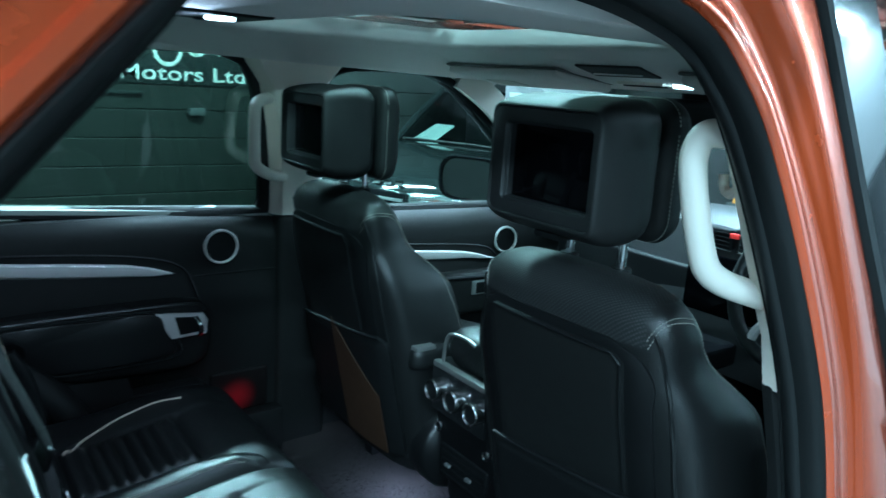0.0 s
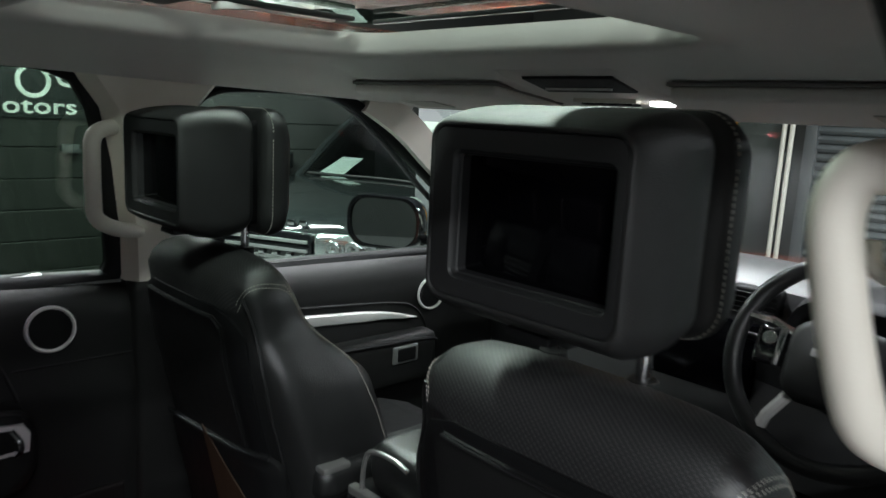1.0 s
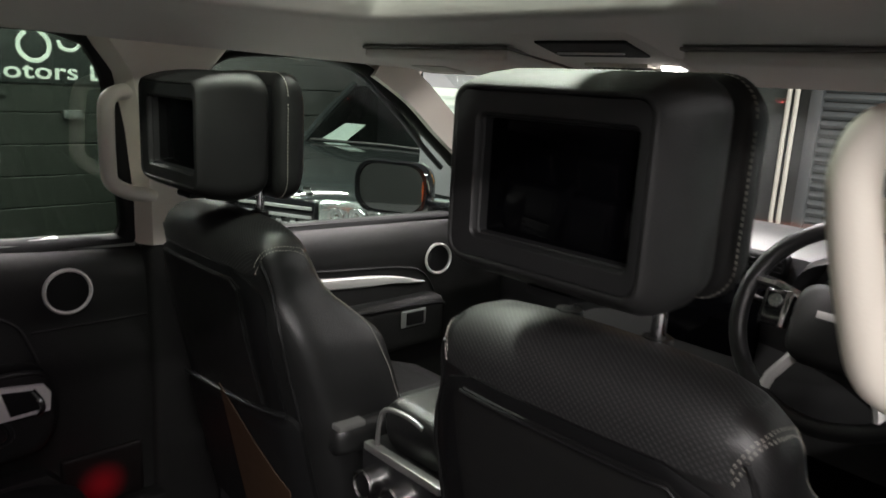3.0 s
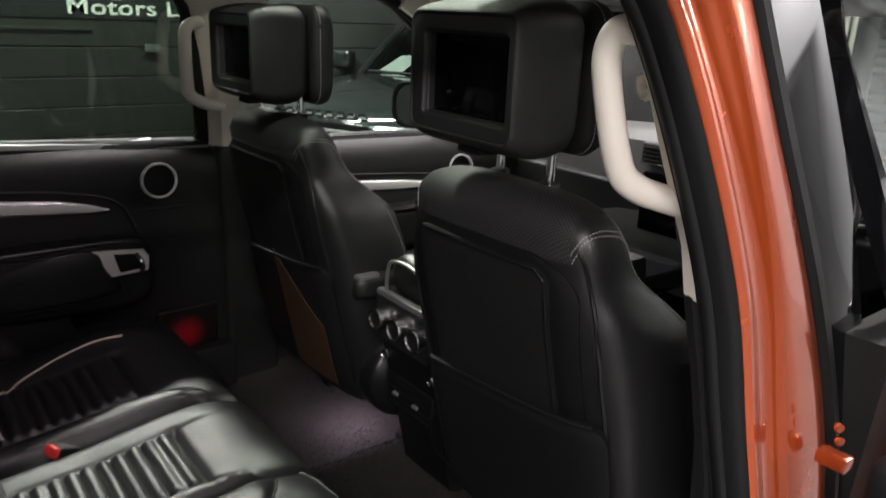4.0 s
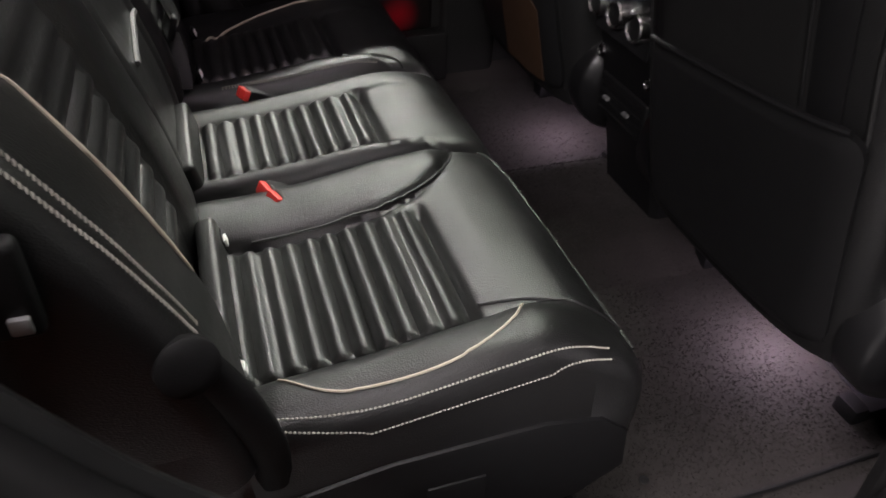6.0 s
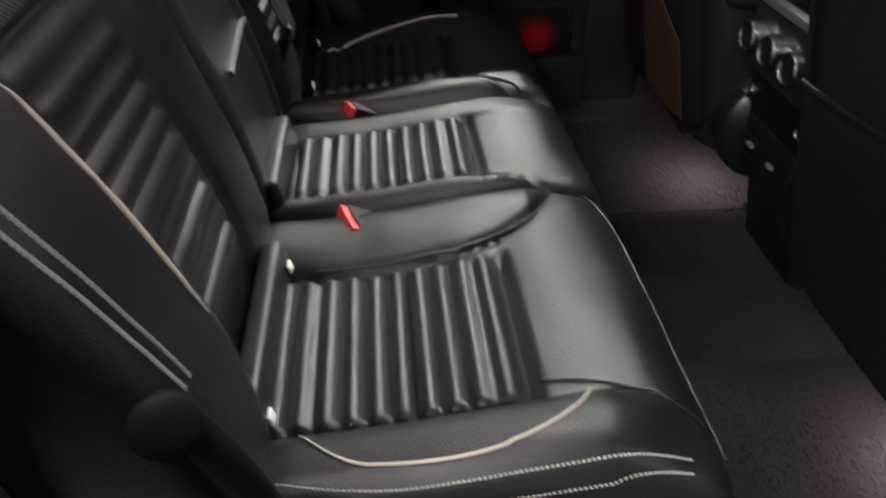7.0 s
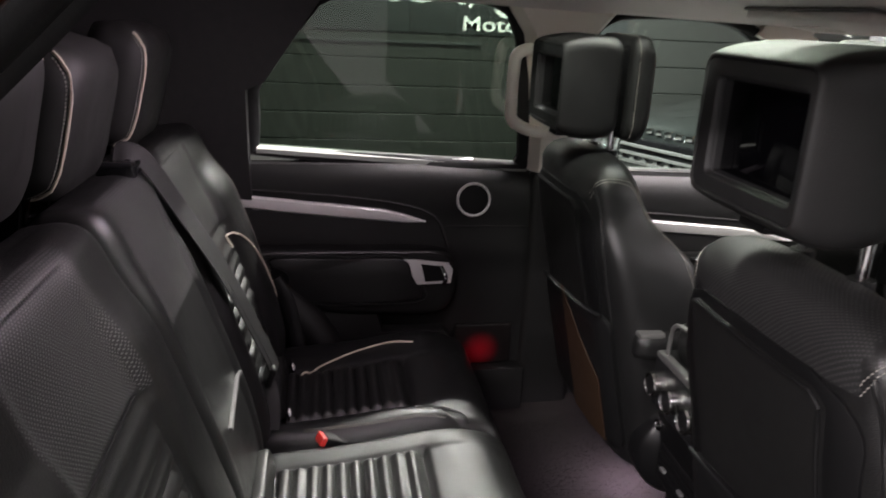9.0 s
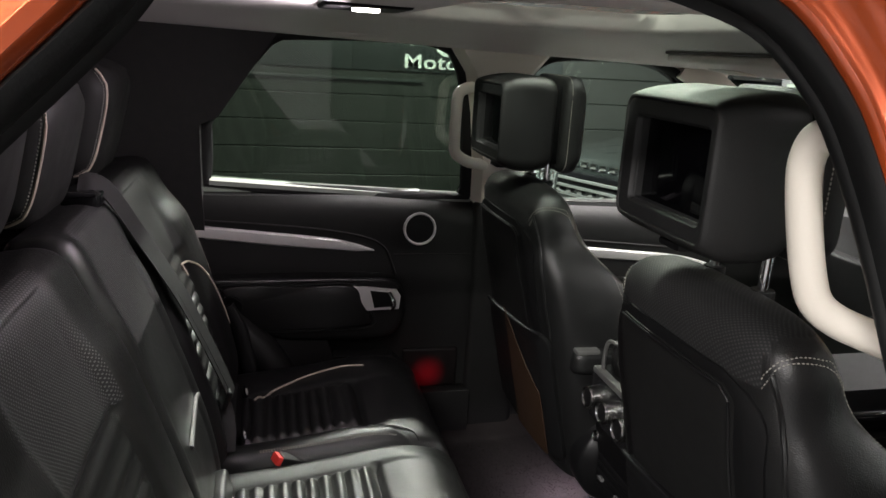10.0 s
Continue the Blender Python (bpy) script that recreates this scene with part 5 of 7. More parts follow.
# left seat lines
arc = lay(curve([(-0.435, -0.712, 0.885), (-0.452, -0.700, 0.885), (-0.474, -0.675, 0.89), (-0.495, -0.64, 0.90), (-0.522, -0.585, 0.905), (-0.535, -0.53, 0.908), (-0.538, -0.48, 0.905), (-0.522, -0.440, 0.895)], 10), LC, (0, 0, -1), 0.0015)
part("piping", tube(bmesh.new(), arc, 0.0029, 8), PIPING, LC, "pale piping")
double_row(LC, curve([(-0.19, -0.70, 0.88), (-0.188, -0.58, 0.89), (-0.185, -0.46, 0.905), (-0.18, -0.41, 0.90)], 10), 0.006, LC)
line_on(LC, [(-0.166, -0.36, 0.895), (-0.20, -0.375, 0.9), (-0.222, -0.42, 0.905), (-0.216, -0.47, 0.895)], 0.0025, LEATHER, "", "welt")
line_on(LB, [(-0.425, -0.85, 1.20), (-0.44, -0.845, 1.225), (-0.50, -0.83, 1.20), (-0.57, -0.80, 1.12), (-0.63, -0.78, 1.0)], 0.0026, PIPING, "pale piping")
double_row(LB, curve([(-0.61, -0.90, 1.36), (-0.625, -0.85, 1.26), (-0.64, -0.79, 1.1)], 10), 0.01, LB)
# pale strip put in for a leather highlight low on the centre backrest
line_on(CB, [(-0.11, -0.818, 1.058), (-0.02, -0.82, 1.05), (0.06, -0.822, 1.040)], 0.0045, SATIN_DARK, "pale strip in place of a highlight across the lower backrest", "strip")


for seat, a, b, sy in ((rs, 0.262, 0.560, -0.750), (cs, -0.09, 0.13, -0.768), (ls, -0.475, -0.262, -0.760)):
    strip = box(bmesh.new(), (a, -0.014, -0.026), (b, 0.014, 0.026), 0.011, 4, pose(0, sy, 0.884, 14))
    part("lower_strip", strip, LEATHER, seat, "smooth leather strip under the backrest", angle=60)


def backrest_latch():
    t = thing("backrest_latch", "black latch with bright pins beside the rear backrest", "latch", (0.69, -0.87, 1.12))
    part("plate", box(bmesh.new(), (0.672, -0.892, 1.115), (0.690, -0.848, 1.195), 0.008, 3), TRIM_DARK, t)
    part("pin", tube(bmesh.new(), [(0.688, -0.876, 1.172), (0.706, -0.872, 1.170)], 0.004, 12), CHROME, t, "bright latch pin")
    part("catch", box(bmesh.new(), (0.689, -0.868, 1.124), (0.695, -0.854, 1.138), 0.002), SATIN_DARK, t, "bright latch catch")
    part("lever", box(bmesh.new(), (0.672, -0.884, 1.260), (0.684, -0.856, 1.268), 0.003, 3), TRIM_DARK, t)
    part("lever_tip", box(bmesh.new(), (0.675, -0.857, 1.261), (0.682, -0.846, 1.267), 0.002, 2), SATIN_DARK, t, "grey lever tip")


backrest_latch()


def bench_base():
    t = thing("bench_base", "black plastic side panel and frame under the rear bench", "seat base", (0.4, -0.55, FLOOR_Z))
    bm = bmesh.new()
    prism(bm, [(0.575, -0.74, 0.79), (0.575, -0.60, 0.815), (0.575, -0.42, 0.82), (0.575, -0.345, 0.805), (0.575, -0.305, 0.77), (0.575, -0.298, 0.70), (0.575, -0.36, 0.66), (0.575, -0.74, 0.64)], (0.072, 0, 0), 0.012)
    part("side_panel", bm, SHELL, t)
    part("release_recess", box(bmesh.new(), (0.640, -0.56, 0.69), (0.650, -0.49, 0.76), 0.002), TRIM_DARK, t, "dark release recess")
    part("frame", box(bmesh.new(), (-0.58, -0.78, FLOOR_Z), (0.575, -0.36, 0.72), 0.02), TRIM_DARK, t)
    part("rear_panel", box(bmesh.new(), (-0.66, -1.12, FLOOR_Z), (0.66, -1.03, 1.30), 0.02), TRIM_DARK, t)
    for s in (-1, 1):
        f = 0.012 if s > 0 else 0.0
        hinge = [(s * 0.652, -0.785 + f, 1.04), (s * 0.652, -0.755 + f, 0.98), (s * 0.645, -0.735 + f, 0.90), (s * 0.63, -0.72, 0.82)]
        hinge = curve(hinge, 6)
        part("hinge_arm", tube(bmesh.new(), hinge, 0.020, 14, rz=0.012, up=(1, 0, 0)), SHELL, t, "black hinge arm")
        part("hinge_cover", disc(bmesh.new(), (s * 0.660, -0.772, 1.036), (s, 0.3, 0.3), 0.027, 0.010, 28, 0.003), TRIM_DARK, t, "round black hinge cap")
    for x in (0.285, 0.525, -0.26, -0.47):
        part("anchor_tag", box(bmesh.new(), (-0.014, -0.002, -0.012), (0.014, 0.002, 0.012), 0.0015, 2, pose(x, -0.735, 0.882, 14)), GLOSS, t, "small black anchor tag")
        part("tag_mark", box(bmesh.new(), (-0.008, -0.003, -0.006), (0.008, 0.0035, 0.006), 0.001, 1, pose(x, -0.7335, 0.882, 14)), WHITE, t, "pale printed mark")


bench_base()


def buckle(x, y, z, turn=0):
    t = thing("seat_buckle", "black seat belt buckle with red release button", "buckle", (x, y, z), "seat buckles")
    m = pose(x, y, z, 62, 0, turn)
    part("housing", box(bmesh.new(), (-0.0175, -0.011, -0.075), (0.0175, 0.013, 0.0), 0.005, 3, m), SHELL, t)
    part("button", box(bmesh.new(), (-0.0155, -0.0085, -0.004), (0.0155, 0.0105, 0.010), 0.003, 2, m), RED, t, "red release button")
    part("strap", box(bmesh.new(), (-0.012, -0.004, -0.16), (0.012, 0.004, -0.07), 0.003, 2, m), WEB, t)


buckle(0.206, -0.655, 0.880, 20)
buckle(0.165, -0.665, 0.872, 15)
buckle(-0.157, -0.662, 0.878, 20)


def belt():
    t = thing("seat_belt", "black webbing seat belt hanging over the centre backrest", "seat belt", (-0.2, -0.85, 1.1))
    pts = curve([(-0.116, -1.00, 1.462), (-0.121, -0.962, 1.452), (-0.145, -0.912, 1.36), (-0.184, -0.845, 1.22), (-0.226, -0.782, 1.05), (-0.242, -0.763, 0.985)], 8)
    for k in (0.0, 0.014):
        bm = bmesh.new()
        sweep(bm, [p + V(-k, 0.004 + k * 0.3, 0) for p in pts], [(-0.0012, -0.017), (0.0012, -0.017), (0.0012, 0.017), (-0.0012, 0.017)], lambda p: (0.25, 1, 0.3))
        part("webbing", bm, WEB, t)
    part("tongue", box(bmesh.new(), (-0.03, -0.006, -0.022), (0.03, 0.006, 0.022), 0.006, 3, pose(-0.245, -0.770, 0.985, -20, 0, 10)), SHELL, t, "black belt tongue")
    part("tongue_plate", box(bmesh.new(), (-0.012, -0.002, -0.05), (0.012, 0.002, -0.02), 0.001, 2, pose(-0.245, -0.770, 0.985, -20, 0, 10)), CHROME, t, "steel tongue plate")
    part("lower_webbing", tube(bmesh.new(), curve([(-0.24, -0.772, 0.97), (-0.22, -0.765, 0.93), (-0.19, -0.765, 0.885)], 6), 0.016, 6, rz=0.002), WEB, t)
    part("guide", box(bmesh.new(), (-0.165, -1.02, 1.425), (-0.085, -0.955, 1.452), 0.008, 3), GLOSS, t, "gloss black belt guide")


belt()


# ---------------------------------------------------------------- left rear door
def sill_z(y):
    """Height of the window sill line along the car."""
    return 1.302 - 0.058 * (y + 0.15) if y < -0.15 else 1.302 - 0.02 * (y + 0.15)


def door_x(y, z):
    """Inner face of the left door trim."""
    k = z - (sill_z(y) - 1.302)
    return -interp([(0.60, 0.752), (0.84, 0.752), (0.90, 0.748), (1.08, 0.742), (1.15, 0.752), (1.20, 0.752), (1.25, 0.758), (1.28, 0.772), (1.295, 0.795), (1.302, 0.812)], k)


def door_sheet(bm, y0, y1, z0, z1, thick=0.05, ny=30, nz=40):
    def f(u, v):
        top = sill_z(u)
        z = z0 + (min(z1, top) - z0) * v if z1 >= 1.3 else z0 + (z1 - z0) * v
        return V(door_x(u, z), u, z), V(-1, 0, 0)
    plate(bm, f, lin(y0, y1, ny), lin(0, 1, nz), thick)
    return bm


def rear_door():
    t = thing("rear_door", "closed rear car door with black trim, silver strip and speaker", "car door", (-0.78, -0.5, 0.6))
    trim = part("door_trim", door_sheet(bmesh.new(), -1.0, -0.095, 0.60, 1.31), TRIM, t, "soft black door trim")
    # window sill strip
    bm = bmesh.new()
    rings = [[V(-0.80, y, sill_z(y) - 0.012), V(-0.794, y, sill_z(y) - 0.008), V(-0.795, y, sill_z(y) + 0.003), V(-0.812, y, sill_z(y) + 0.009), V(-0.838, y, sill_z(y) + 0.010), V(-0.84, y, sill_z(y) - 0.01)] for y in lin(-0.83, -0.105, 14)]
    loft(bm, rings)
    sill = part("sill_strip", bm, CREAM_SILL, t, "pale satin window sill strip")
    part("lock_pull", box(bmesh.new(), (-0.825, -0.335, sill_z(-0.3) + 0.006), (-0.802, -0.255, sill_z(-0.3) + 0.0135), 0.003), SATIN, sill)
    part("lock_slot", box(bmesh.new(), (-0.82, -0.31, sill_z(-0.3) + 0.013), (-0.806, -0.282, sill_z(-0.3) + 0.0155), 0.001), TRIM_DARK, sill)
    # silver strip tapering to a tip
    bm = bmesh.new()
    rings = []
    for i, y in enumerate(lin(-0.97, -0.388, 26)):
        u = i / 25
        zc = interp([(0, 1.226), (0.45, 1.199), (0.8, 1.180), (1, 1.162)], u)
        h = interp([(0, 0.018), (0.6, 0.0185), (0.8, 0.0165), (0.92, 0.011), (1, 0.001)], u)
        x = door_x(y, zc)
        rings.append([V(x + 0.002, y, zc - h), V(x + 0.009, y, zc - h * 0.7), V(x + 0.011, y, zc), V(x + 0.009, y, zc + h * 0.7), V(x + 0.002, y, zc + h), V(x - 0.01, y, zc)])
    loft(bm, rings)
    part("silver_strip", bm, SATIN, t, "satin silver trim strip")
    # crease above the strip that curls down to the armrest
    line = curve([(0, -0.98, 1.252), (0, -0.75, 1.238), (0, -0.55, 1.222), (0, -0.42, 1.200), (0, -0.36, 1.170), (0, -0.335, 1.12), (0, -0.315, 1.05)], 8)
    part("crease", tube(bmesh.new(), [V(door_x(p.y, p.z) + 0.001, p.y, p.z) for p in line], 0.0035, 6), TRIM, trim)
    line = [(0, y, 1.148) for y in lin(-0.33, -0.10, 12)]
    part("crease", tube(bmesh.new(), [V(door_x(y, 1.148) + 0.0005, y, 1.148) for _, y, _ in line], 0.002, 6), TRIM, trim)
    # armrest pod
    out = [(-0.90, 1.088), (-0.80, 1.098), (-0.55, 1.100), (-0.36, 1.096), (-0.315, 1.07), (-0.300, 1.01), (-0.315, 0.945), (-0.36, 0.915), (-0.50, 0.912), (-0.66, 0.925), (-0.78, 0.985), (-0.86, 1.05)]
    bm = bmesh.new()
    base = curve([(0, a, b) for a, b in out], 6, True)
    c = V(0, -0.56, 1.01)
    rings = []
    for x, k in ((-0.76, 1.0), (-0.715, 1.0), (-0.700, 0.985), (-0.693, 0.95), (-0.691, 0.9)):
        rings.append([V(x, c.y + (p.y - c.y) * k, c.z + (p.z - c.z) * (k if k == 1.0 else 1 - (1 - k) * 2.2)) for p in base])
    loft(bm, rings)
    arm = part("armrest", bm, TRIM, t, "padded black armrest")
    pad = [(-0.79, 1.080), (-0.6, 1.080), (-0.455, 1.078), (-0.425, 1.03), (-0.405, 0.965), (-0.55, 0.955), (-0.68, 0.958), (-0.735, 0.985), (-0.77, 1.03)]
    base = curve([(0, a, b) for a, b in pad], 6, True)
    bm = bmesh.new()
    c2 = V(0, -0.59, 1.018)
    loft(bm, [[V(x, c2.y + (p.y - c2.y) * k, c2.z + (p.z - c2.z) * k) for p in base] for x, k in ((-0.70, 1.0), (-0.686, 1.0), (-0.682, 0.985), (-0.680, 0.95))])
    part("pad", bm, LEATHER, arm, "black leather pad")
    part("pad_welt", tube(bmesh.new(), [V(-0.688, c2.y + (p.y - c2.y) * 1.05, c2.z + (p.z - c2.z) * 1.06) for p in base], 0.0042, 6, True, up=(1, 0, 0)), LEATHER, arm)
    part("top_welt", tube(bmesh.new(), curve([(-0.70, -0.90, 1.084), (-0.694, -0.80, 1.09), (-0.692, -0.55, 1.093), (-0.694, -0.36, 1.09), (-0.70, -0.32, 1.07)], 6), 0.0055, 6), LEATHER, arm)
    # handle bezel with dark hollow
    q = [(-0.452, 1.078), (-0.330, 1.064), (-0.318, 1.045), (-0.322, 1.008), (-0.424, 1.004)]
    bm = bmesh.new()
    prism(bm, [V(-0.70, a, b) for a, b in q], (0.018, 0, 0), 0.003)
    bz = part("handle_bezel", bm, SATIN, t, "satin silver handle surround")
    bm = bmesh.new()
    prism(bm, [V(-0.69, a, b) for a, b in ((-0.405, 1.064), (-0.345, 1.057), (-0.340, 1.016), (-0.392, 1.013))], (0.0095, 0, 0), 0.002)
    part("handle_hollow", bm, TRIM_DARK, bz, "dark hollow")
    part("handle_lever", tube(bmesh.new(), curve([(-0.681, -0.352, 1.058), (-0.672, -0.342, 1.04), (-0.672, -0.338, 1.022), (-0.681, -0.345, 1.008)], 5), 0.006, 8), CHROME, bz, "bright lever")
    # speaker
    c = V(door_x(-0.259, 1.223) + 0.0, -0.259, 1.223)
    sp = part("speaker_ring", ring_disc(bmesh.new(), c, (1, 0, 0.05), 0.047, 0.041, 0.012), SATIN, t, "satin silver speaker ring")
    part("speaker_grille", disc(bmesh.new(), c, (1, 0, 0.05), 0.041, 0.004), TRIM_DARK, sp, "black speaker grille")
    # lower bin
    bm = bmesh.new()
    prism(bm, [V(-0.76, a, b) for a, b in ((-0.86, 0.93), (-0.52, 0.925), (-0.50, 0.86), (-0.33, 0.86), (-0.30, 0.83), (-0.30, 0.66), (-0.86, 0.66))], (0.055, 0, 0), 0.012)
    part("door_bin", bm, TRIM, t, "black door bin")
    part("kick_edge", box(bmesh.new(), (-0.76, -0.30, 0.60), (-0.705, -0.09, 0.735), 0.01), TRIM, t)
    # Trim-dark box; the red-lit hollow is painted on it as fading emission.
    bl = part("glow_panel", box(bmesh.new(), (-0.765, -0.295, 0.735), (-0.742, -0.125, 0.86), 0.01, 3), RED_GLOW, t, "dark panel with a soft red glow painted as emission")
    # window frame and pane
    win = [(-0.82, -0.83, 1.342), (-0.815, -0.825, 1.40), (-0.80, -0.825, 1.50), (-0.785, -0.74, 1.62), (-0.772, -0.668, 1.708), (-0.770, -0.64, 1.722), (-0.765, -0.45, 1.732), (-0.762, -0.26, 1.730), (-0.764, -0.20, 1.712), (-0.770, -0.165, 1.65), (-0.79, -0.14, 1.5), (-0.815, -0.125, 1.315)]
    bm = bmesh.new()
    ring_pts = [V(*p) for p in win]
    fr = []
    cc = V(0, -0.48, 1.52)
    for p in length_points(ring_pts + [ring_pts[0]], 0.03):
        o = V(0, p.y - cc.y, p.z - cc.z).normalized()
        fr.append([p + o * a + V(b, 0, 0) for a, b in ((-0.002, -0.02), (-0.006, 0.0), (-0.004, 0.012), (0.010, 0.022), (0.030, 0.024), (0.04, 0.0), (0.03, -0.02))])
    loft(bm, fr, loop=True)
    part("window_frame", bm, TRIM_DARK, t, "black window frame")
    bm = bmesh.new()
    prism(bm, ring_pts, (-0.004, 0, 0))
    part("pane", bm, GLASS_PRIVACY, t, "dark tinted glass", flat=True).visible_shadow = False
    return t


CREAM_SILL = material("pale_satin_sill", (0.22, 0.235, 0.215), 0.6, vary=0.06)
rear_door()


def rear_quarter():
    for s, name in ((-1, "wall_left"), (1, "wall_right")):
        bm = bmesh.new()
        if s < 0:
            pts = [(-0.70, 1.75), (-0.645, 1.745), (-0.80, 1.52), (-0.845, 1.50), (-0.845, 1.34), (-0.84, 1.20), (-1.0, 0.9), (-2.15, 0.9), (-2.15, 1.76)]
        else:
            pts = [(-0.77, 1.79), (-0.90, 1.66), (-1.02, 1.55), (-1.06, 1.40), (-1.0, 1.25), (-0.92, 1.12), (-0.87, 0.9), (-2.15, 0.9), (-2.15, 1.77)]
        if s < 0:
            prism(bm, [V(-0.735 + 0.09 * (z - 1.3), y, z) for y, z in pts], (-0.05, 0, 0))
        else:
            prism(bm, [V(0.675 - 0.30 * max(0, z - 1.40), y, z) for y, z in pts], (0.02, 0, 0))
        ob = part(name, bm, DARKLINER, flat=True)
        tagged(ob, "black rear quarter lining beside the rear seats", "car trim", kind="structure")
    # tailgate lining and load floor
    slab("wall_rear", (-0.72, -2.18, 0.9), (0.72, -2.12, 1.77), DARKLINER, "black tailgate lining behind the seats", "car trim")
    slab("load_floor", (-0.74, -2.15, 0.86), (0.74, -1.12, 0.90), CARPET, "dark carpeted load floor behind the rear bench", "floor")
    # side bolster beside the left seat
    t = thing("seat_side_trim", "black plastic trim between rear seat and door", "car trim", (-0.68, -0.85, 0.9))
    part("trim", tube(bmesh.new(), curve([(-0.69, -0.98, 1.25), (-0.70, -0.90, 1.12), (-0.70, -0.80, 1.0), (-0.69, -0.70, 0.90), (-0.68, -0.62, 0.78)], 6), 0.05, 14, rz=0.045), TRIM, t)


rear_quarter()


def cant_rail():
    """Headlining that rolls down to the tops of the left windows."""
    bm = bmesh.new()
    rings = []
    for y in lin(-1.05, 0.62, 30):
        z0 = interp([(-1.05, 1.735), (-0.55, 1.745), (-0.16, 1.740), (0.02, 1.722), (0.2, 1.718), (0.34, 1.714), (0.44, 1.695), (0.62, 1.62)], y)
        zt = 1.766 - 0.05 * smooth01((y - 0.15) / 0.5)
        rings.append([V(-0.655, y, zt + 0.002), V(-0.69, y, zt - 0.004), V(-0.722, y, (z0 + zt) / 2 - 0.002), V(-0.742, y, z0), V(-0.77, y, z0), V(-0.77, y, zt + 0.03), V(-0.655, y, zt + 0.03)])
    loft(bm, rings)
    ob = part("trim_cant_rail", bm, HEADLINER)
    tagged(ob, "grey-beige headlining edge above the side windows", "car trim", kind="structure")


cant_rail()


def left_pillar():
    t = thing("centre_pillar_trim", "cream upper and black lower centre pillar trim with grab handle", "car trim", (-0.74, -0.05, 0.6))
    bm = bmesh.new()
    loft(bm, [[V(x + 0.0, y0, z), V(x + 0.03, y0 + 0.02, z), V(x + 0.034, (y0 + y1) / 2, z), V(x + 0.03, y1 - 0.02, z), V(x, y1, z), V(x - 0.05, y1, z), V(x - 0.05, y0, z)] for z, x, y0, y1 in ((1.30, -0.775, -0.105, 0.05), (1.40, -0.765, -0.11, 0.045), (1.55, -0.745, -0.13, 0.03), (1.66, -0.725, -0.155, 0.03), (1.75, -0.71, -0.22, 0.10))])
    part("upper_trim", bm, CREAM, t, "cream upper trim")
    part("lower_trim", box(bmesh.new(), (-0.80, -0.10, 0.58), (-0.735, 0.06, 1.30), 0.02, 3), TRIM, t, "black lower trim")
    h = part("grab_handle", tube(bmesh.new(), curve([(-0.745, -0.100, 1.624), (-0.716, -0.150, 1.622), (-0.700, -0.182, 1.606), (-0.695, -0.188, 1.56), (-0.695, -0.188, 1.49), (-0.698, -0.182, 1.448), (-0.715, -0.140, 1.422), (-0.745, -0.085, 1.410)], 6), 0.0155, 14, rz=0.0165, up=(1, 0, 0)), CREAM, t, "cream grab handle")


left_pillar()


def right_pillar():
    t = thing("centre_pillar_trim", "cream upper and black lower pillar trim beside the front seat", "car trim", (0.72, -0.08, 0.6))
    rows = [(1.358, 0.702, -0.098), (1.42, 0.698, -0.112), (1.52, 0.682, -0.148), (1.60, 0.670, -0.175), (1.66, 0.660, -0.196), (1.70, 0.654, -0.215)]
    bm = bmesh.new()
    loft(bm, [[V(x + 0.040, y - 0.004, z), V(x + 0.024, y + 0.002, z), V(x + 0.004, y + 0.012, z), V(x, y + 0.024, z), V(x + 0.014, y + 0.045, z), V(x + 0.05, y + 0.07, z), V(x + 0.06, y + 0.03, z)] for z, x, y in rows])
    part("upper_trim", bm, CREAM, t, "cream upper trim")
    bm = bmesh.new()
    loft(bm, [[V(x + 0.02, y, z), V(x, y + 0.012, z), V(x - 0.002, y + 0.035, z), V(x + 0.03, y + 0.10, z), V(x + 0.06, y + 0.10, z), V(x + 0.06, y + 0.01, z)] for z, x, y in ((0.60, 0.745, -0.01), (0.85, 0.745, -0.02), (1.1, 0.735, -0.05), (1.25, 0.718, -0.075), (1.360, 0.703, -0.096))])
    part("lower_trim", bm, TRIM, t, "black lower trim")
    part("grab_handle", tube(bmesh.new(), curve([(0.690, -0.160, 1.660), (0.662, -0.176, 1.662), (0.644, -0.183, 1.660), (0.634, -0.185, 1.646), (0.632, -0.185, 1.62), (0.641, -0.181, 1.57), (0.653, -0.175, 1.522), (0.660, -0.167, 1.500), (0.671, -0.152, 1.487), (0.686, -0.132, 1.479), (0.710, -0.105, 1.471)], 7), 0.0165, 16, rz=0.0150, up=(0.7, -0.7, 0)), CREAM, t, "cream grab handle")
    part("coat_hook", tube(bmesh.new(), curve([(0.672, -0.150, 1.600), (0.652, -0.135, 1.590), (0.640, -0.130, 1.597), (0.638, -0.130, 1.612)], 5), 0.006, 8), CREAM, t, "cream coat hook")
    part("handle_foot", box(bmesh.new(), (0.690, -0.125, 1.458), (0.712, -0.085, 1.492), 0.008, 3), CREAM, t)
    part("belt_guide", tube(bmesh.new(), curve([(0.70, 0.0, 1.56), (0.69, 0.0, 1.40), (0.69, 0.03, 1.2), (0.70, 0.05, 0.9)], 6), 0.02, 6, rz=0.003), WEB, t, "black belt webbing")


right_pillar()


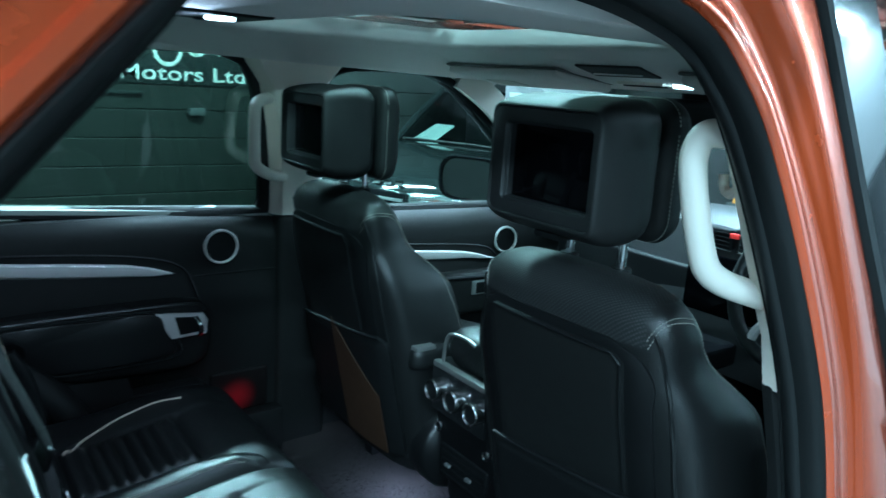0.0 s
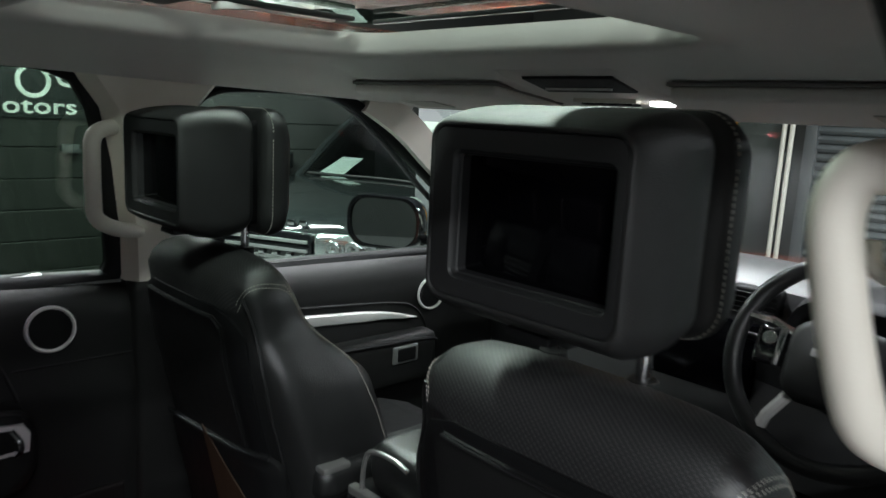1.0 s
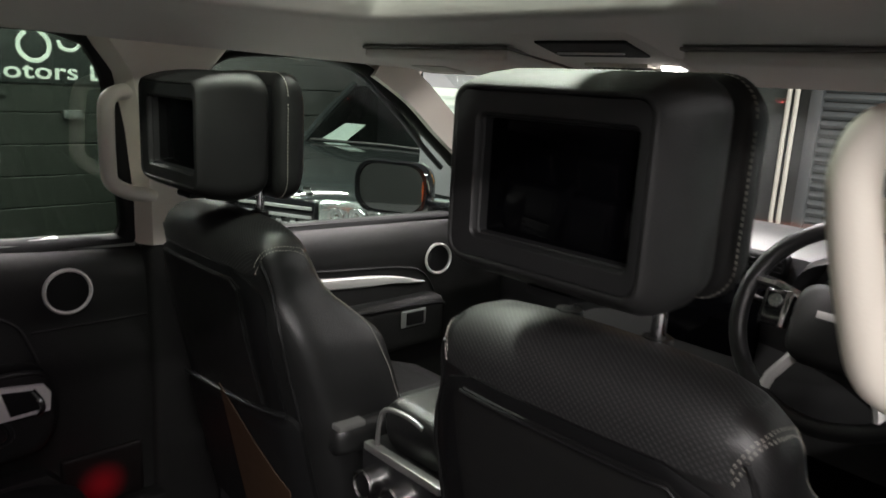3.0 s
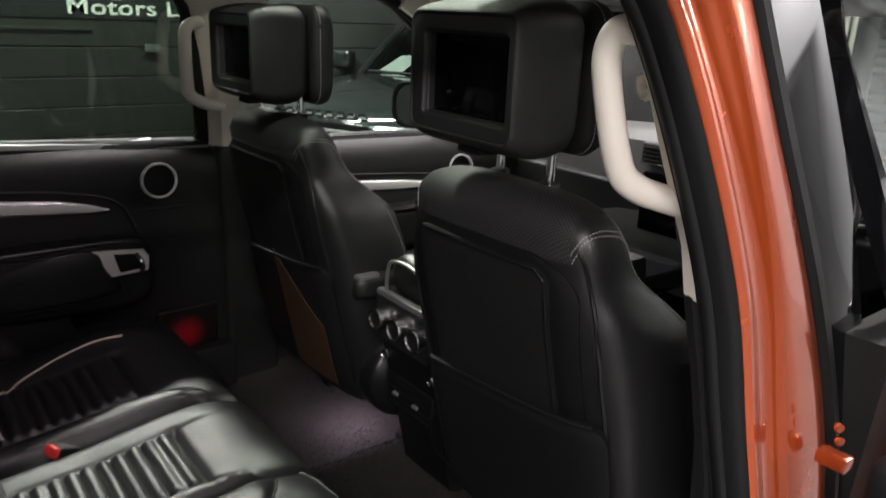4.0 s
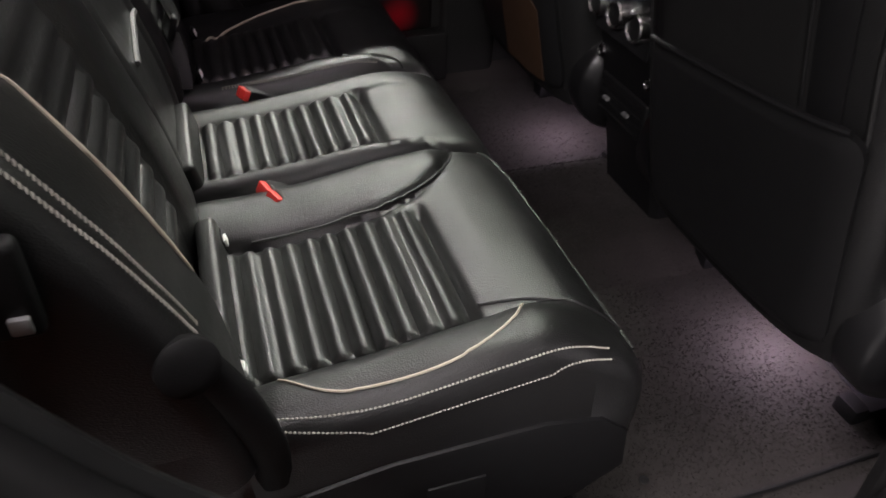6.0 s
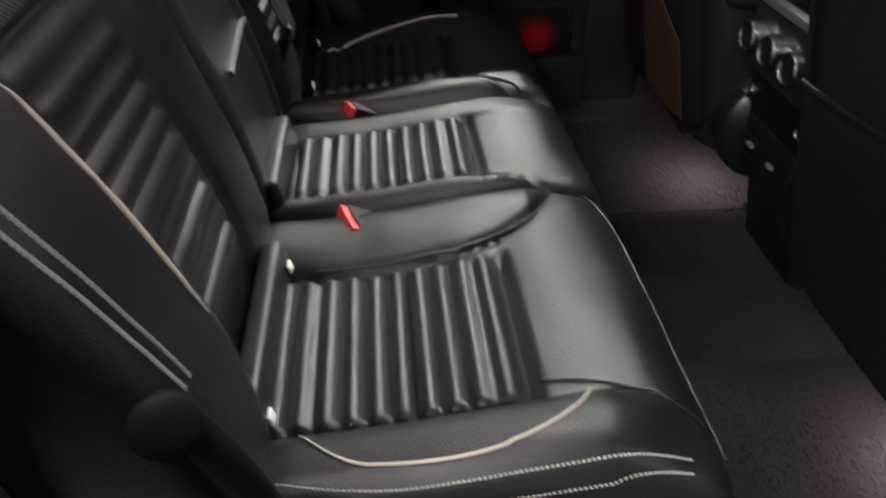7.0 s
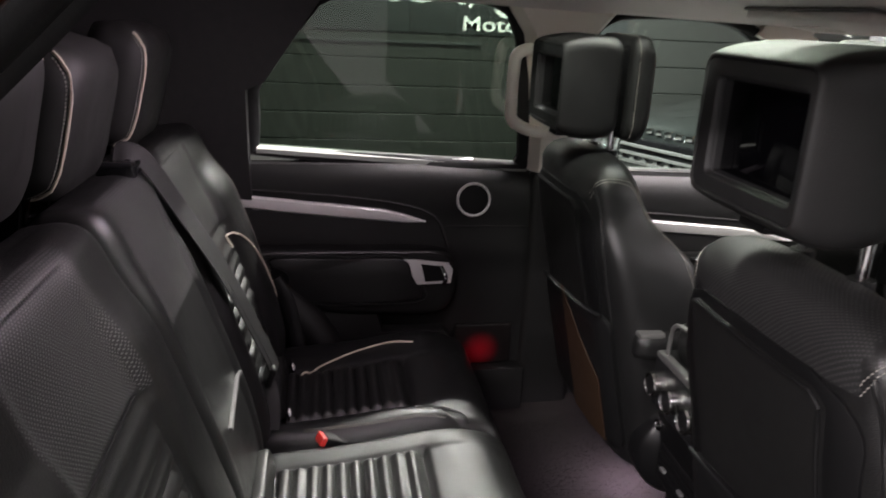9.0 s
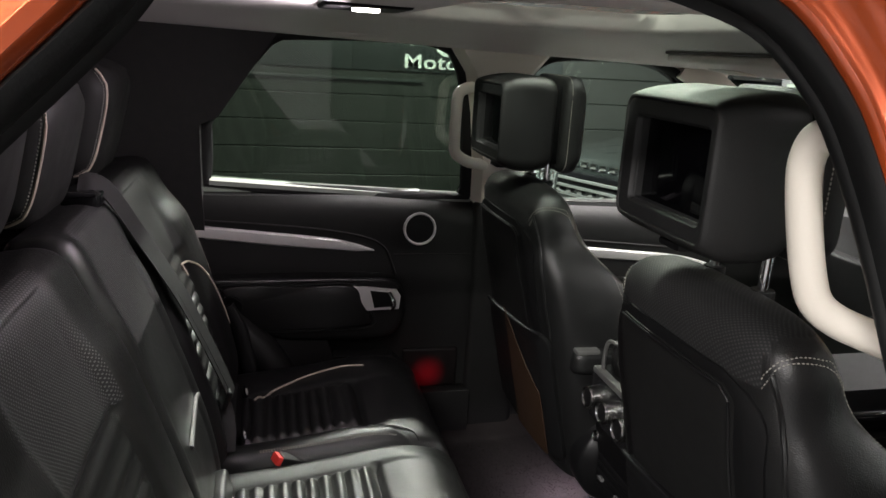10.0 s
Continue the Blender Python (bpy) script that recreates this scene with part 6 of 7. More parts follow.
# ---------------------------------------------------------------- left front door, mirror, front pillar
def front_door():
    t = thing("front_door", "closed front car door with black trim, silver strip and window", "car door", (-0.78, 0.55, 0.6))
    def f(u, v):
        z = 0.60 + (sill_z(u) - 0.60) * v
        return V(door_x(u, z), u, z), V(-1, 0, 0)
    trim = part("door_trim", plate(bmesh.new(), f, lin(0.05, 1.25, 30), lin(0, 1, 40), 0.05), TRIM, t, "soft black door trim")
    bm = bmesh.new()
    loft(bm, [[V(-0.80, y, sill_z(y) - 0.006), V(-0.797, y, sill_z(y) + 0.003), V(-0.815, y, sill_z(y) + 0.006), V(-0.84, y, sill_z(y) + 0.006), V(-0.84, y, sill_z(y) - 0.01)] for y in lin(0.05, 1.1, 10)])
    part("sill_strip", bm, TRIM, t)
    bm = bmesh.new()
    rings = []
    for i, y in enumerate(lin(0.06, 0.70, 26)):
        u = i / 25
        zc = 1.166 - 0.05 * u - 0.01 * smooth01((u - 0.8) / 0.2)
        h = interp([(0, 0.018), (0.7, 0.016), (0.92, 0.008), (1, 0.001)], u)
        x = door_x(y, zc)
        rings.append([V(x + 0.002, y, zc - h), V(x + 0.010, y, zc - h * 0.7), V(x + 0.012, y, zc), V(x + 0.010, y, zc + h * 0.7), V(x + 0.002, y, zc + h), V(x - 0.01, y, zc)])
    loft(bm, rings)
    part("silver_strip", bm, SATIN, t, "satin silver trim strip")
    line = curve([(0, 0.06, 1.20), (0, 0.4, 1.175), (0, 0.62, 1.155), (0, 0.70, 1.13), (0, 0.74, 1.07), (0, 0.75, 0.98)], 8)
    part("crease", tube(bmesh.new(), [V(door_x(p.y, p.z) + 0.001, p.y, p.z) for p in line], 0.0035, 6), TRIM, trim)
    c = V(-0.752, 0.757, 1.165)
    sp = part("speaker_ring", ring_disc(bmesh.new(), c, (1, -0.15, 0.05), 0.047, 0.040, 0.012), SATIN, t, "satin silver speaker ring")
    part("speaker_grille", disc(bmesh.new(), c, (1, -0.15, 0.05), 0.04, 0.004), TRIM_DARK, sp, "black speaker grille")
    arm = part("armrest", box(bmesh.new(), (-0.76, 0.08, 0.93), (-0.685, 0.74, 1.075), 0.03, 4), TRIM, t, "padded black armrest")
    part("armrest_edge", tube(bmesh.new(), curve([(-0.69, 0.10, 1.075), (-0.684, 0.4, 1.070), (-0.688, 0.70, 1.055), (-0.70, 0.74, 1.03)], 6), 0.006, 6), SHELL, arm)
    hb = part("handle_bezel", box(bmesh.new(), (-0.692, 0.57, 1.0), (-0.680, 0.66, 1.050), 0.006, 3), SATIN_DARK, t, "grey handle surround")
    part("handle_hollow", box(bmesh.new(), (-0.688, 0.585, 1.006), (-0.678, 0.650, 1.044), 0.004, 3), TRIM_DARK, hb, "dark hollow")
    # window
    win = [V(-0.815, 0.045, 1.30), V(-0.77, 0.03, 1.5), V(-0.735, 0.02, 1.655), V(-0.728, 0.04, 1.70), V(-0.724, 0.08, 1.722), V(-0.722, 0.2, 1.728), V(-0.720, 0.38, 1.708), V(-0.722, 0.45, 1.685), V(-0.732, 0.60, 1.585), V(-0.75, 0.78, 1.455), V(-0.78, 0.96, 1.32), V(-0.81, 1.0, 1.285)]
    cc = V(0, 0.45, 1.5)
    fr = []
    for p in length_points(win + [win[0]], 0.03):
        o = V(0, p.y - cc.y, p.z - cc.z).normalized()
        fr.append([p + o * a + V(b, 0, 0) for a, b in ((-0.002, -0.02), (-0.006, 0.0), (-0.004, 0.010), (0.006, 0.018), (0.018, 0.02), (0.024, 0.0), (0.02, -0.02))])
    bm = bmesh.new()
    loft(bm, fr, loop=True)
    part("window_frame", bm, TRIM_DARK, t, "black window frame")
    bm = bmesh.new()
    prism(bm, win, (-0.004, 0, 0))
    part("pane", bm, GLASS_CLEAR, t, "clear glass", flat=True).visible_shadow = False
    # rubber seal round the window
    arch = [(0.020, 1.34), (0.018, 1.50), (0.020, 1.63), (0.030, 1.664), (0.046, 1.685), (0.072, 1.701), (0.11, 1.711), (0.19, 1.716), (0.295, 1.716), (0.38, 1.707), (0.443, 1.681), (0.525, 1.624), (0.614, 1.56), (0.692, 1.495), (0.78, 1.43)]
    part("window_seal", tube(bmesh.new(), curve([(-0.732 - 0.22 * max(0, 1.66 - z), y, z) for y, z in arch], 6), 0.0085, 8, up=(1, 0, 0)), RUBBER, t, "black window seal")
    # door mirror
    c = V(-0.975, 0.76, 1.345)
    m = Matrix.Translation(c) @ pose(0, 0, 0, 0, 0, 23.2)
    def mr(y, k, kz=None):
        kz = kz or k
        return [m @ V(p.x, y, p.z) for p in rrect(0, 0, y, 0.128 * k, 0.083 * kz, 0.06, 7)]
    mi = part("door_mirror", loft_bm([mr(0.12, 0.3), mr(0.10, 0.75), mr(0.05, 0.97), mr(0.0, 1.02), mr(-0.018, 0.98), mr(-0.018, 0.90), mr(-0.008, 0.885)]), GLOSS, t, "gloss black door mirror", angle=60)
    part("mirror_glass", loft_bm([mr(-0.0095, 0.88), mr(-0.011, 0.875)]), MIRROR, mi, "mirror glass")
    part("mirror_arm", box(bmesh.new(), (-0.93, 0.84, 1.27), (-0.80, 0.92, 1.31), 0.012, 3), GLOSS, mi)
    return t


front_door()


def front_pillars():
    for s in (-1, 1):
        t = thing("front_pillar_trim", "cream windscreen pillar trim", "car trim", (s * 0.7, 0.8, 1.3), "front pillars")
        path = curve([(s * 0.70, 0.47, 1.705), (s * 0.685, 0.575, 1.64), (s * 0.69, 0.70, 1.545), (s * 0.705, 0.90, 1.415), (s * 0.73, 1.12, 1.285), (s * 0.75, 1.3, 1.21)], 6)
        bm = bmesh.new()
        sweep(bm, path, [(-0.03, -0.008), (-0.012, -0.022), (0.02, -0.022), (0.05, -0.006), (0.05, 0.012), (-0.03, 0.012)], lambda p: (0, 0.55, 0.8))
        part("trim", bm, CREAM, t)


front_pillars()


# ---------------------------------------------------------------- windscreen, visors, overhead console, dash
def windscreen():
    t = thing("windscreen", "clear windscreen with a black shaded top edge", "windscreen", (0, 1.0, 1.5))
    rows = []
    for k in lin(0, 1, 6):
        y, z, w = 1.40 - 0.75 * k, 1.25 + 0.465 * k, 0.78 - 0.10 * k
        rows.append([V(u * w, y + 0.06 * (1 - u * u), z) for u in lin(-1, 1, 13)])
    bm = bmesh.new()
    loft(bm, rows, closed=False)
    part("pane", bm, GLASS_CLEAR, t, "clear glass").visible_shadow = False
    part("header", box(bmesh.new(), (-0.68, 0.62, 1.712), (0.68, 0.74, 1.76), 0.015, 3), HEADLINER, t)
    m = part("rear_view_mirror", box(bmesh.new(), (-0.12, -0.018, -0.035), (0.12, 0.018, 0.035), 0.016, 4, pose(0.03, 0.66, 1.655, 8, 0, 12)), SHELL, t, "black rear view mirror")
    part("sensor_pod", box(bmesh.new(), (-0.06, 0.70, 1.655), (0.08, 0.80, 1.715), 0.02, 3), SHELL, t)


windscreen()


def visor(x0, x1, side):
    t = thing("sun_visor", "grey-beige fabric sun visor folded against the roof", "sun visor", ((x0 + x1) / 2, 0.45, 1.74), "sun visors")
    m = pose((x0 + x1) / 2, 0.465, 1.716, -7.5)
    w = (x1 - x0) / 2
    part("board", box(bmesh.new(), (-w, -0.105, -0.010), (w, 0.105, 0.012), 0.011, 4, m), HEADLINER, t)
    # Grey sheet painted in for the shade along the visor's rear edge.
    part("shade_sheet", box(bmesh.new(), (-w - 0.004, -0.110, 0.010), (w + 0.004, 0.10, 0.016), 0.002, 2, m), VISOR_SHADE, t, "grey sheet painted as the shade behind the visor")
    part("label", box(bmesh.new(), (-0.05, -0.02, -0.0125), (0.06, 0.05, -0.009), 0.001, 1, m @ pose(-side * -0.10, 0, 0)), WHITE_DULL, t, "pale printed label")
    part("hinge", tube(bmesh.new(), [(side * 0.66 if side else 0, 0.55, 1.715), (x0 if side < 0 else x1, 0.55, 1.72)], 0.008, 8), HEADLINER, t)


VISOR_SHADE = material("grey_visor_shade", (0.16, 0.15, 0.145), 0.9, vary=0.08)
WHITE_DULL = material("dull_label", (0.42, 0.40, 0.36), 0.6, vary=0.08)
visor(-0.61, -0.17, -1)
visor(0.19, 0.61, 1)


def overhead_console():
    t = thing("overhead_console", "grey overhead console with black glasses tray, lamps and switches", "console", (0, 0.4, 1.76))
    bm = bmesh.new()
    loft(bm, [[V(-w, y, z + 0.02), V(-w, y, z + 0.002), V(-w + 0.012, y, z - 0.006), V(w - 0.012, y, z - 0.006), V(w, y, z + 0.002), V(w, y, z + 0.02)] for y, w, z in ((0.23, 0.13, 1.786), (0.30, 0.135, 1.769), (0.35, 0.14, 1.755), (0.43, 0.143, 1.736), (0.5, 0.145, 1.723), (0.64, 0.14, 1.712))])
    body = part("housing", bm, HEADLINER, t)
    part("tray", box(bmesh.new(), (-0.095, -0.042, -0.006), (0.095, 0.042, 0.006), 0.005, 3, pose(0.01, 0.375, 1.7455, -13)), TRIM_DARK, t, "gloss black tray")
    part("tray_lip", box(bmesh.new(), (-0.07, 0.385, 1.7335), (0.07, 0.390, 1.738), 0.001), SATIN, t)
    for k in range(4):
        part("switch", box(bmesh.new(), (-0.055 + k * 0.03, 0.475, 1.712), (-0.035 + k * 0.03, 0.505, 1.722), 0.003), SHELL, t)
    part("switch_frame", box(bmesh.new(), (-0.068, 0.465, 1.716), (0.068, 0.516, 1.726), 0.003), CREAM, t, "pale switch frame")
    part("reading_lamp", box(bmesh.new(), (0.085, 0.48, 1.713), (0.12, 0.51, 1.723), 0.003), DOME, t, "lit reading lamp")


overhead_console()


def roof_handle(x, y0, y1, z):
    s = 1 if x > 0 else -1
    t = thing("roof_handle", "grey-beige folding roof grab handle", "handle", (x, (y0 + y1) / 2, z), "roof handles")
    part("grip", tube(bmesh.new(), curve([(x, y0, z + 0.012), (x - s * 0.012, y0 + 0.02, z - 0.006), (x - s * 0.016, y0 + 0.05, z - 0.010), (x - s * 0.016, y1 - 0.05, z - 0.010), (x - s * 0.012, y1 - 0.02, z - 0.006), (x, y1, z + 0.012)], 6), 0.010, 10, rz=0.008), HEADLINER, t)
    for y in (y0, y1):
        part("mount", box(bmesh.new(), (x - 0.014, y - 0.018, z - 0.004), (x + 0.018, y + 0.018, z + 0.02), 0.006, 3), HEADLINER, t)


roof_handle(-0.675, -0.55, -0.36, 1.752)
roof_handle(-0.668, 0.185, 0.395, 1.753)


def dashboard():
    t = thing("dashboard", "black dashboard with pale top, air vents and instrument cowl", "dashboard", (0, 1.1, 1.0))
    bm = bmesh.new()
    prof = [(1.42, 1.27), (1.25, 1.36), (1.10, 1.375), (1.02, 1.36), (0.985, 1.335), (0.96, 1.18), (0.93, 1.05), (0.98, 0.90), (1.3, 0.80)]
    loft(bm, [[V(x, y + 0.10 * abs(x / 0.74) ** 3, z - 0.06 * abs(x / 0.74) ** 2) for y, z in prof] for x in lin(-0.74, 0.74, 15)])
    part("pad", bm, DASH_TOP, t, "dark dashboard pad")
    fascia = part("fascia", box(bmesh.new(), (-0.68, 0.95, 1.00), (0.68, 1.0, 1.20), 0.012, 3), SHELL, t)
    for cx in (-0.08, 0.09):
        v = part("air_vent", box(bmesh.new(), (cx - 0.075, 0.955, 1.275), (cx + 0.075, 1.0, 1.335), 0.008, 3), TRIM_DARK, t, "black slatted air vent")
        for k in range(4):
            part("slat", box(bmesh.new(), (cx - 0.068, 0.950, 1.284 + k * 0.012), (cx + 0.068, 0.964, 1.287 + k * 0.012), 0.001), SHELL, v)
        part("vent_frame", box(bmesh.new(), (cx - 0.077, 0.9535, 1.272), (cx + 0.077, 0.960, 1.2775), 0.002), CHROME, v)
    part("hazard_switch", box(bmesh.new(), (-0.012, 0.952, 1.312), (0.018, 0.962, 1.326), 0.002), RED, t, "red hazard switch")
    part("centre_screen", box(bmesh.new(), (-0.125, 0.935, 1.08), (0.135, 0.955, 1.255), 0.006), SCREEN, t, "dark centre screen")
    cowl = curve([(0.22, 0.86, 1.26), (0.25, 0.85, 1.34), (0.32, 0.845, 1.375), (0.40, 0.845, 1.383), (0.48, 0.845, 1.375), (0.55, 0.85, 1.34), (0.58, 0.86, 1.26)], 6)
    bm = bmesh.new()
    loft(bm, [[p + V(0, -0.03, 0) for p in cowl], [p + V(0, 0, 0.012) for p in cowl], [p + V(0, 0.16, 0.0) for p in cowl]], closed=False)
    part("cowl", bm, SHELL, t, "instrument cowl")
    for cx in (0.33, 0.47):
        part("dial_ring", ring_disc(bmesh.new(), (cx, 0.868, 1.295), (0, -1, 0.1), 0.055, 0.048, 0.012), CHROME, t, "bright dial ring")
        part("dial", disc(bmesh.new(), (cx, 0.872, 1.295), (0, -1, 0.1), 0.048, 0.003), SCREEN, t)


DASH_TOP = material("dash_pad", (0.035, 0.035, 0.036), 0.45, bump=0.25, scale=500, vary=0.15)
dashboard()


def steering_wheel():
    t = thing("steering_wheel", "black leather steering wheel with silver spokes and switches", "steering wheel", (0.39, 0.66, 1.29))
    m = Matrix.Translation((0.39, 0.665, 1.295)) @ pose(0, 0, 0, -24)
    circ = [m @ V(0.183 * math.cos(2 * math.pi * i / 48), 0, 0.183 * math.sin(2 * math.pi * i / 48)) for i in range(48)]
    part("rim", tube(bmesh.new(), circ, 0.0165, 12, True, up=(0, 1, 0.4)), LEATHER, t, "leather rim")
    hub = part("hub", loft_bm([[m @ V(p.x, y, p.z) for p in rrect(0, -0.01, 0, 0.078 * k, 0.07 * k, 0.035, 6)] for y, k in ((0.05, 0.9), (0.0, 1.05), (-0.03, 1.0), (-0.042, 0.85))]), LEATHER_SOFT, t, "airbag cover", angle=60)
    part("hub_bar", box(bmesh.new(), (-0.035, -0.047, -0.004), (0.035, -0.040, 0.010), 0.002, 2, m), SATIN, hub, "bright bar")
    for s in (-1, 1):
        part("switch_pad", box(bmesh.new(), (s * 0.112 - 0.026, -0.028, -0.035), (s * 0.112 + 0.026, -0.006, 0.035), 0.008, 3, m), GLOSS, t, "gloss black switch pad")
        part("pad_edge", box(bmesh.new(), (s * 0.092 - 0.006, -0.032, -0.035), (s * 0.092 + 0.006, -0.02, 0.035), 0.003, 2, m), CHROME, t, "chrome pad edge")
        part("spoke", tube(bmesh.new(), [m @ V(s * 0.075, -0.01, 0.03), m @ V(s * 0.12, -0.012, 0.045), m @ V(s * 0.172, -0.002, 0.05)], 0.010, 8), CHROME, t, "chrome spoke")
        part("spoke", tube(bmesh.new(), [m @ V(s * 0.055, -0.006, -0.06), m @ V(s * 0.09, -0.006, -0.12), m @ V(s * 0.10, 0, -0.155)], 0.011, 8), SATIN, t)
        part("knob", disc(bmesh.new(), m @ V(s * 0.112, -0.03, 0.012), m.to_3x3() @ V(0, -1, 0), 0.013, 0.006, 20), CHROME, t)
    part("column", tube(bmesh.new(), [(0.39, 0.69, 1.28), (0.39, 0.92, 1.18)], 0.055, 14), SHELL, t)
    for s in (-1, 1):
        part("stalk", tube(bmesh.new(), [(0.39 + s * 0.05, 0.75, 1.27), (0.39 + s * 0.2, 0.73, 1.29)], 0.008, 8), SHELL, t)


steering_wheel()


def centre_console():
    t = thing("centre_console", "black centre console with three chrome climate dials facing the rear", "console", (0, 0.2, FLOOR_Z))
    # rear panel, leaning
    bm = bmesh.new()
    rows = [(1.090, 0.000, 0.088), (1.06, -0.008, 0.094), (1.00, -0.004, 0.100), (0.97, 0.006, 0.100), (0.90, 0.022, 0.100), (0.78, 0.05, 0.10), (0.66, 0.075, 0.10), (0.60, 0.085, 0.10)]
    loft(bm, [[V(-w, y + 0.012, z), V(-w + 0.012, y, z), V(w - 0.012, y, z), V(w, y + 0.012, z), V(w, 0.7, z), V(-w, 0.7, z)] for z, y, w in rows])
    part("body", bm, SHELL, t)
    part("panel_top", box(bmesh.new(), (-0.088, -0.012, 1.078), (0.096, 0.006, 1.092), 0.004), SATIN_MID, t, "satin silver top edge")
    bm = bmesh.new()
    loft(bm, [[V(-0.092, y, z), V(0.094, y, z), V(0.094, y - 0.006, z), V(-0.092, y - 0.006, z)] for z, y in ((1.078, -0.003), (0.975, 0.000))])
    part("dial_panel", bm, PANEL, t, "gloss black dial panel")
    for x in (-0.067, 0.002, 0.071):
        k = part("climate_dial", ring_disc(bmesh.new(), (x, -0.006, 1.027), (0, -1, 0.05), 0.0245, 0.0195, 0.024, 32, 0.003), DIAL, t, "chrome climate dial")
        part("dial_face", disc(bmesh.new(), (x, -0.006, 1.027), (0, -1, 0.05), 0.0195, 0.020, 24), TRIM_DARK, k, "black dial face")
    for x, z in ((-0.032, 1.045), (0.037, 1.046), (0.037, 1.012), (-0.032, 1.010)):
        part("switch", box(bmesh.new(), (x - 0.004, -0.014, z - 0.003), (x + 0.004, -0.004, z + 0.003), 0.002), CHROME, t)
    part("socket", ring_disc(bmesh.new(), (-0.082, 0.020, 0.925), (0, -1, 0.1), 0.013, 0.009, 0.012, 20), CHROME, t, "chrome socket ring")
    part("socket", ring_disc(bmesh.new(), (0.088, 0.020, 0.930), (0, -1, 0.1), 0.011, 0.007, 0.012, 20), CHROME, t, "chrome socket ring")
    vent = part("rear_vent", box(bmesh.new(), (-0.085, 0.022, 0.80), (0.085, 0.05, 0.885), 0.008, 3), TRIM_DARK, t, "black rear air vent")
    for k in range(4):
        part("slat", box(bmesh.new(), (-0.075, 0.018, 0.812 + k * 0.018), (0.075, 0.032, 0.817 + k * 0.018), 0.001), SHELL, vent)
    for x in (-0.045, 0.03):
        part("vent_tab", box(bmesh.new(), (x - 0.009, 0.012, 0.839), (x + 0.009, 0.02, 0.846), 0.002), SATIN_DARK, vent)
    # padded lid with a bright loop
    bm = bmesh.new()
    loft(bm, [[V(p.x, y, p.z) for p in rrect(0.01, z, 0, 0.085 * k, 0.038 * k, 0.03, 6)] for y, z, k in ((0.012, 1.125, 0.8), (0.02, 1.13, 0.95), (0.04, 1.132, 1.0), (0.34, 1.12, 1.0), (0.37, 1.115, 0.9))])
    part("lid", bm, LEATHER, t, "padded leather lid", angle=60)
    part("lid_loop", tube(bmesh.new(), curve([(-0.066, 0.0, 1.088), (-0.058, -0.004, 1.13), (-0.045, -0.006, 1.160), (-0.02, -0.006, 1.170), (0.02, -0.006, 1.172), (0.045, -0.004, 1.165)], 6), 0.0042, 8), SATIN_MID, t, "satin silver lid loop")
    part("gear_surround", box(bmesh.new(), (-0.11, 0.36, 0.98), (0.11, 0.88, 1.045), 0.015, 3), GLOSS, t, "gloss black gear surround")
    part("gear_dial", disc(bmesh.new(), (0.03, 0.62, 1.045), (0, 0, 1), 0.032, 0.03, 28), CHROME, t, "chrome gear dial")
    part("cup_lid", box(bmesh.new(), (-0.08, 0.40, 1.045), (0.08, 0.54, 1.055), 0.004), SATIN, t)
    # folding armrest of the left front seat
    bm = bmesh.new()
    loft(bm, [[V(p.x, y, p.z) for p in rrect(-0.158, z, 0, 0.036 * k, 0.030 * k, 0.02, 5)] for y, z, k in ((-0.036, 1.075, 0.6), (-0.03, 1.075, 0.9), (-0.01, 1.075, 1.0), (0.25, 1.07, 1.0), (0.28, 1.07, 0.8))])
    a = part("side_armrest", bm, LEATHER, t, "padded black side armrest", angle=60)
    part("top_edge", box(bmesh.new(), (-0.19, -0.034, 1.097), (-0.122, 0.02, 1.108), 0.004), SATIN_MID, a, "grey top edge")


PANEL = material("black_gloss_panel", (0.015, 0.015, 0.016), 0.25, metal=0.0, vary=0.1)
centre_console()


def pocket_sheet():
    # Thin tan-brown sheet that follows the pocket's face.
    t = thing("tan_sheet", "thin tan-brown sheet over part of the seat-back map pocket", "card", (-0.25, -0.11, 1.0))
    def f(u, v):
        dx = 0.02 + 0.17 * u
        z = 0.81 + 0.31 * v * (1 - 0.5 * u)
        return V(-0.40 + dx, rear_y(dx, z) - 0.026, z), V(0, -1, 0)
    part("card", plate(bmesh.new(), f, lin(0, 1, 12), lin(0, 1, 12), 0.002), TAN, t)


pocket_sheet()


# ---------------------------------------------------------------- right doors seen from inside
def open_door():
    t = thing("open_rear_door", "open rear car door with black inner trim and glass", "car door", (0.95, -0.1, 0.5))
    m = Matrix.Translation((1.03, -0.02, 0)) @ pose(0, 0, 0, 0, 0, -16)
    part("outer_skin", box(bmesh.new(), (0.05, -0.02, 0.56), (0.92, 0.03, 1.30), 0.015, 3, m), PAINT, t, "orange outer skin")
    part("inner_trim", box(bmesh.new(), (-0.045, -0.13, 0.55), (0.88, -0.018, 1.29), 0.03, 4, m), TRIM_DARK, t, "black inner trim")
    for lo, hi in (((0.0, -0.10, 1.28), (0.06, 0.0, 1.74)), ((0.80, -0.05, 1.28), (0.86, 0.0, 1.70)), ((0.05, -0.05, 1.68), (0.86, 0.0, 1.74))):
        part("window_frame", box(bmesh.new(), lo, hi, 0.012, 3, m), RUBBER, t, "black window frame")
    part("pane", box(bmesh.new(), (0.05, -0.02, 1.28), (0.82, -0.016, 1.69), 0, 1, m), GLASS_PRIVACY, t, "dark tinted glass", flat=True)


open_door()


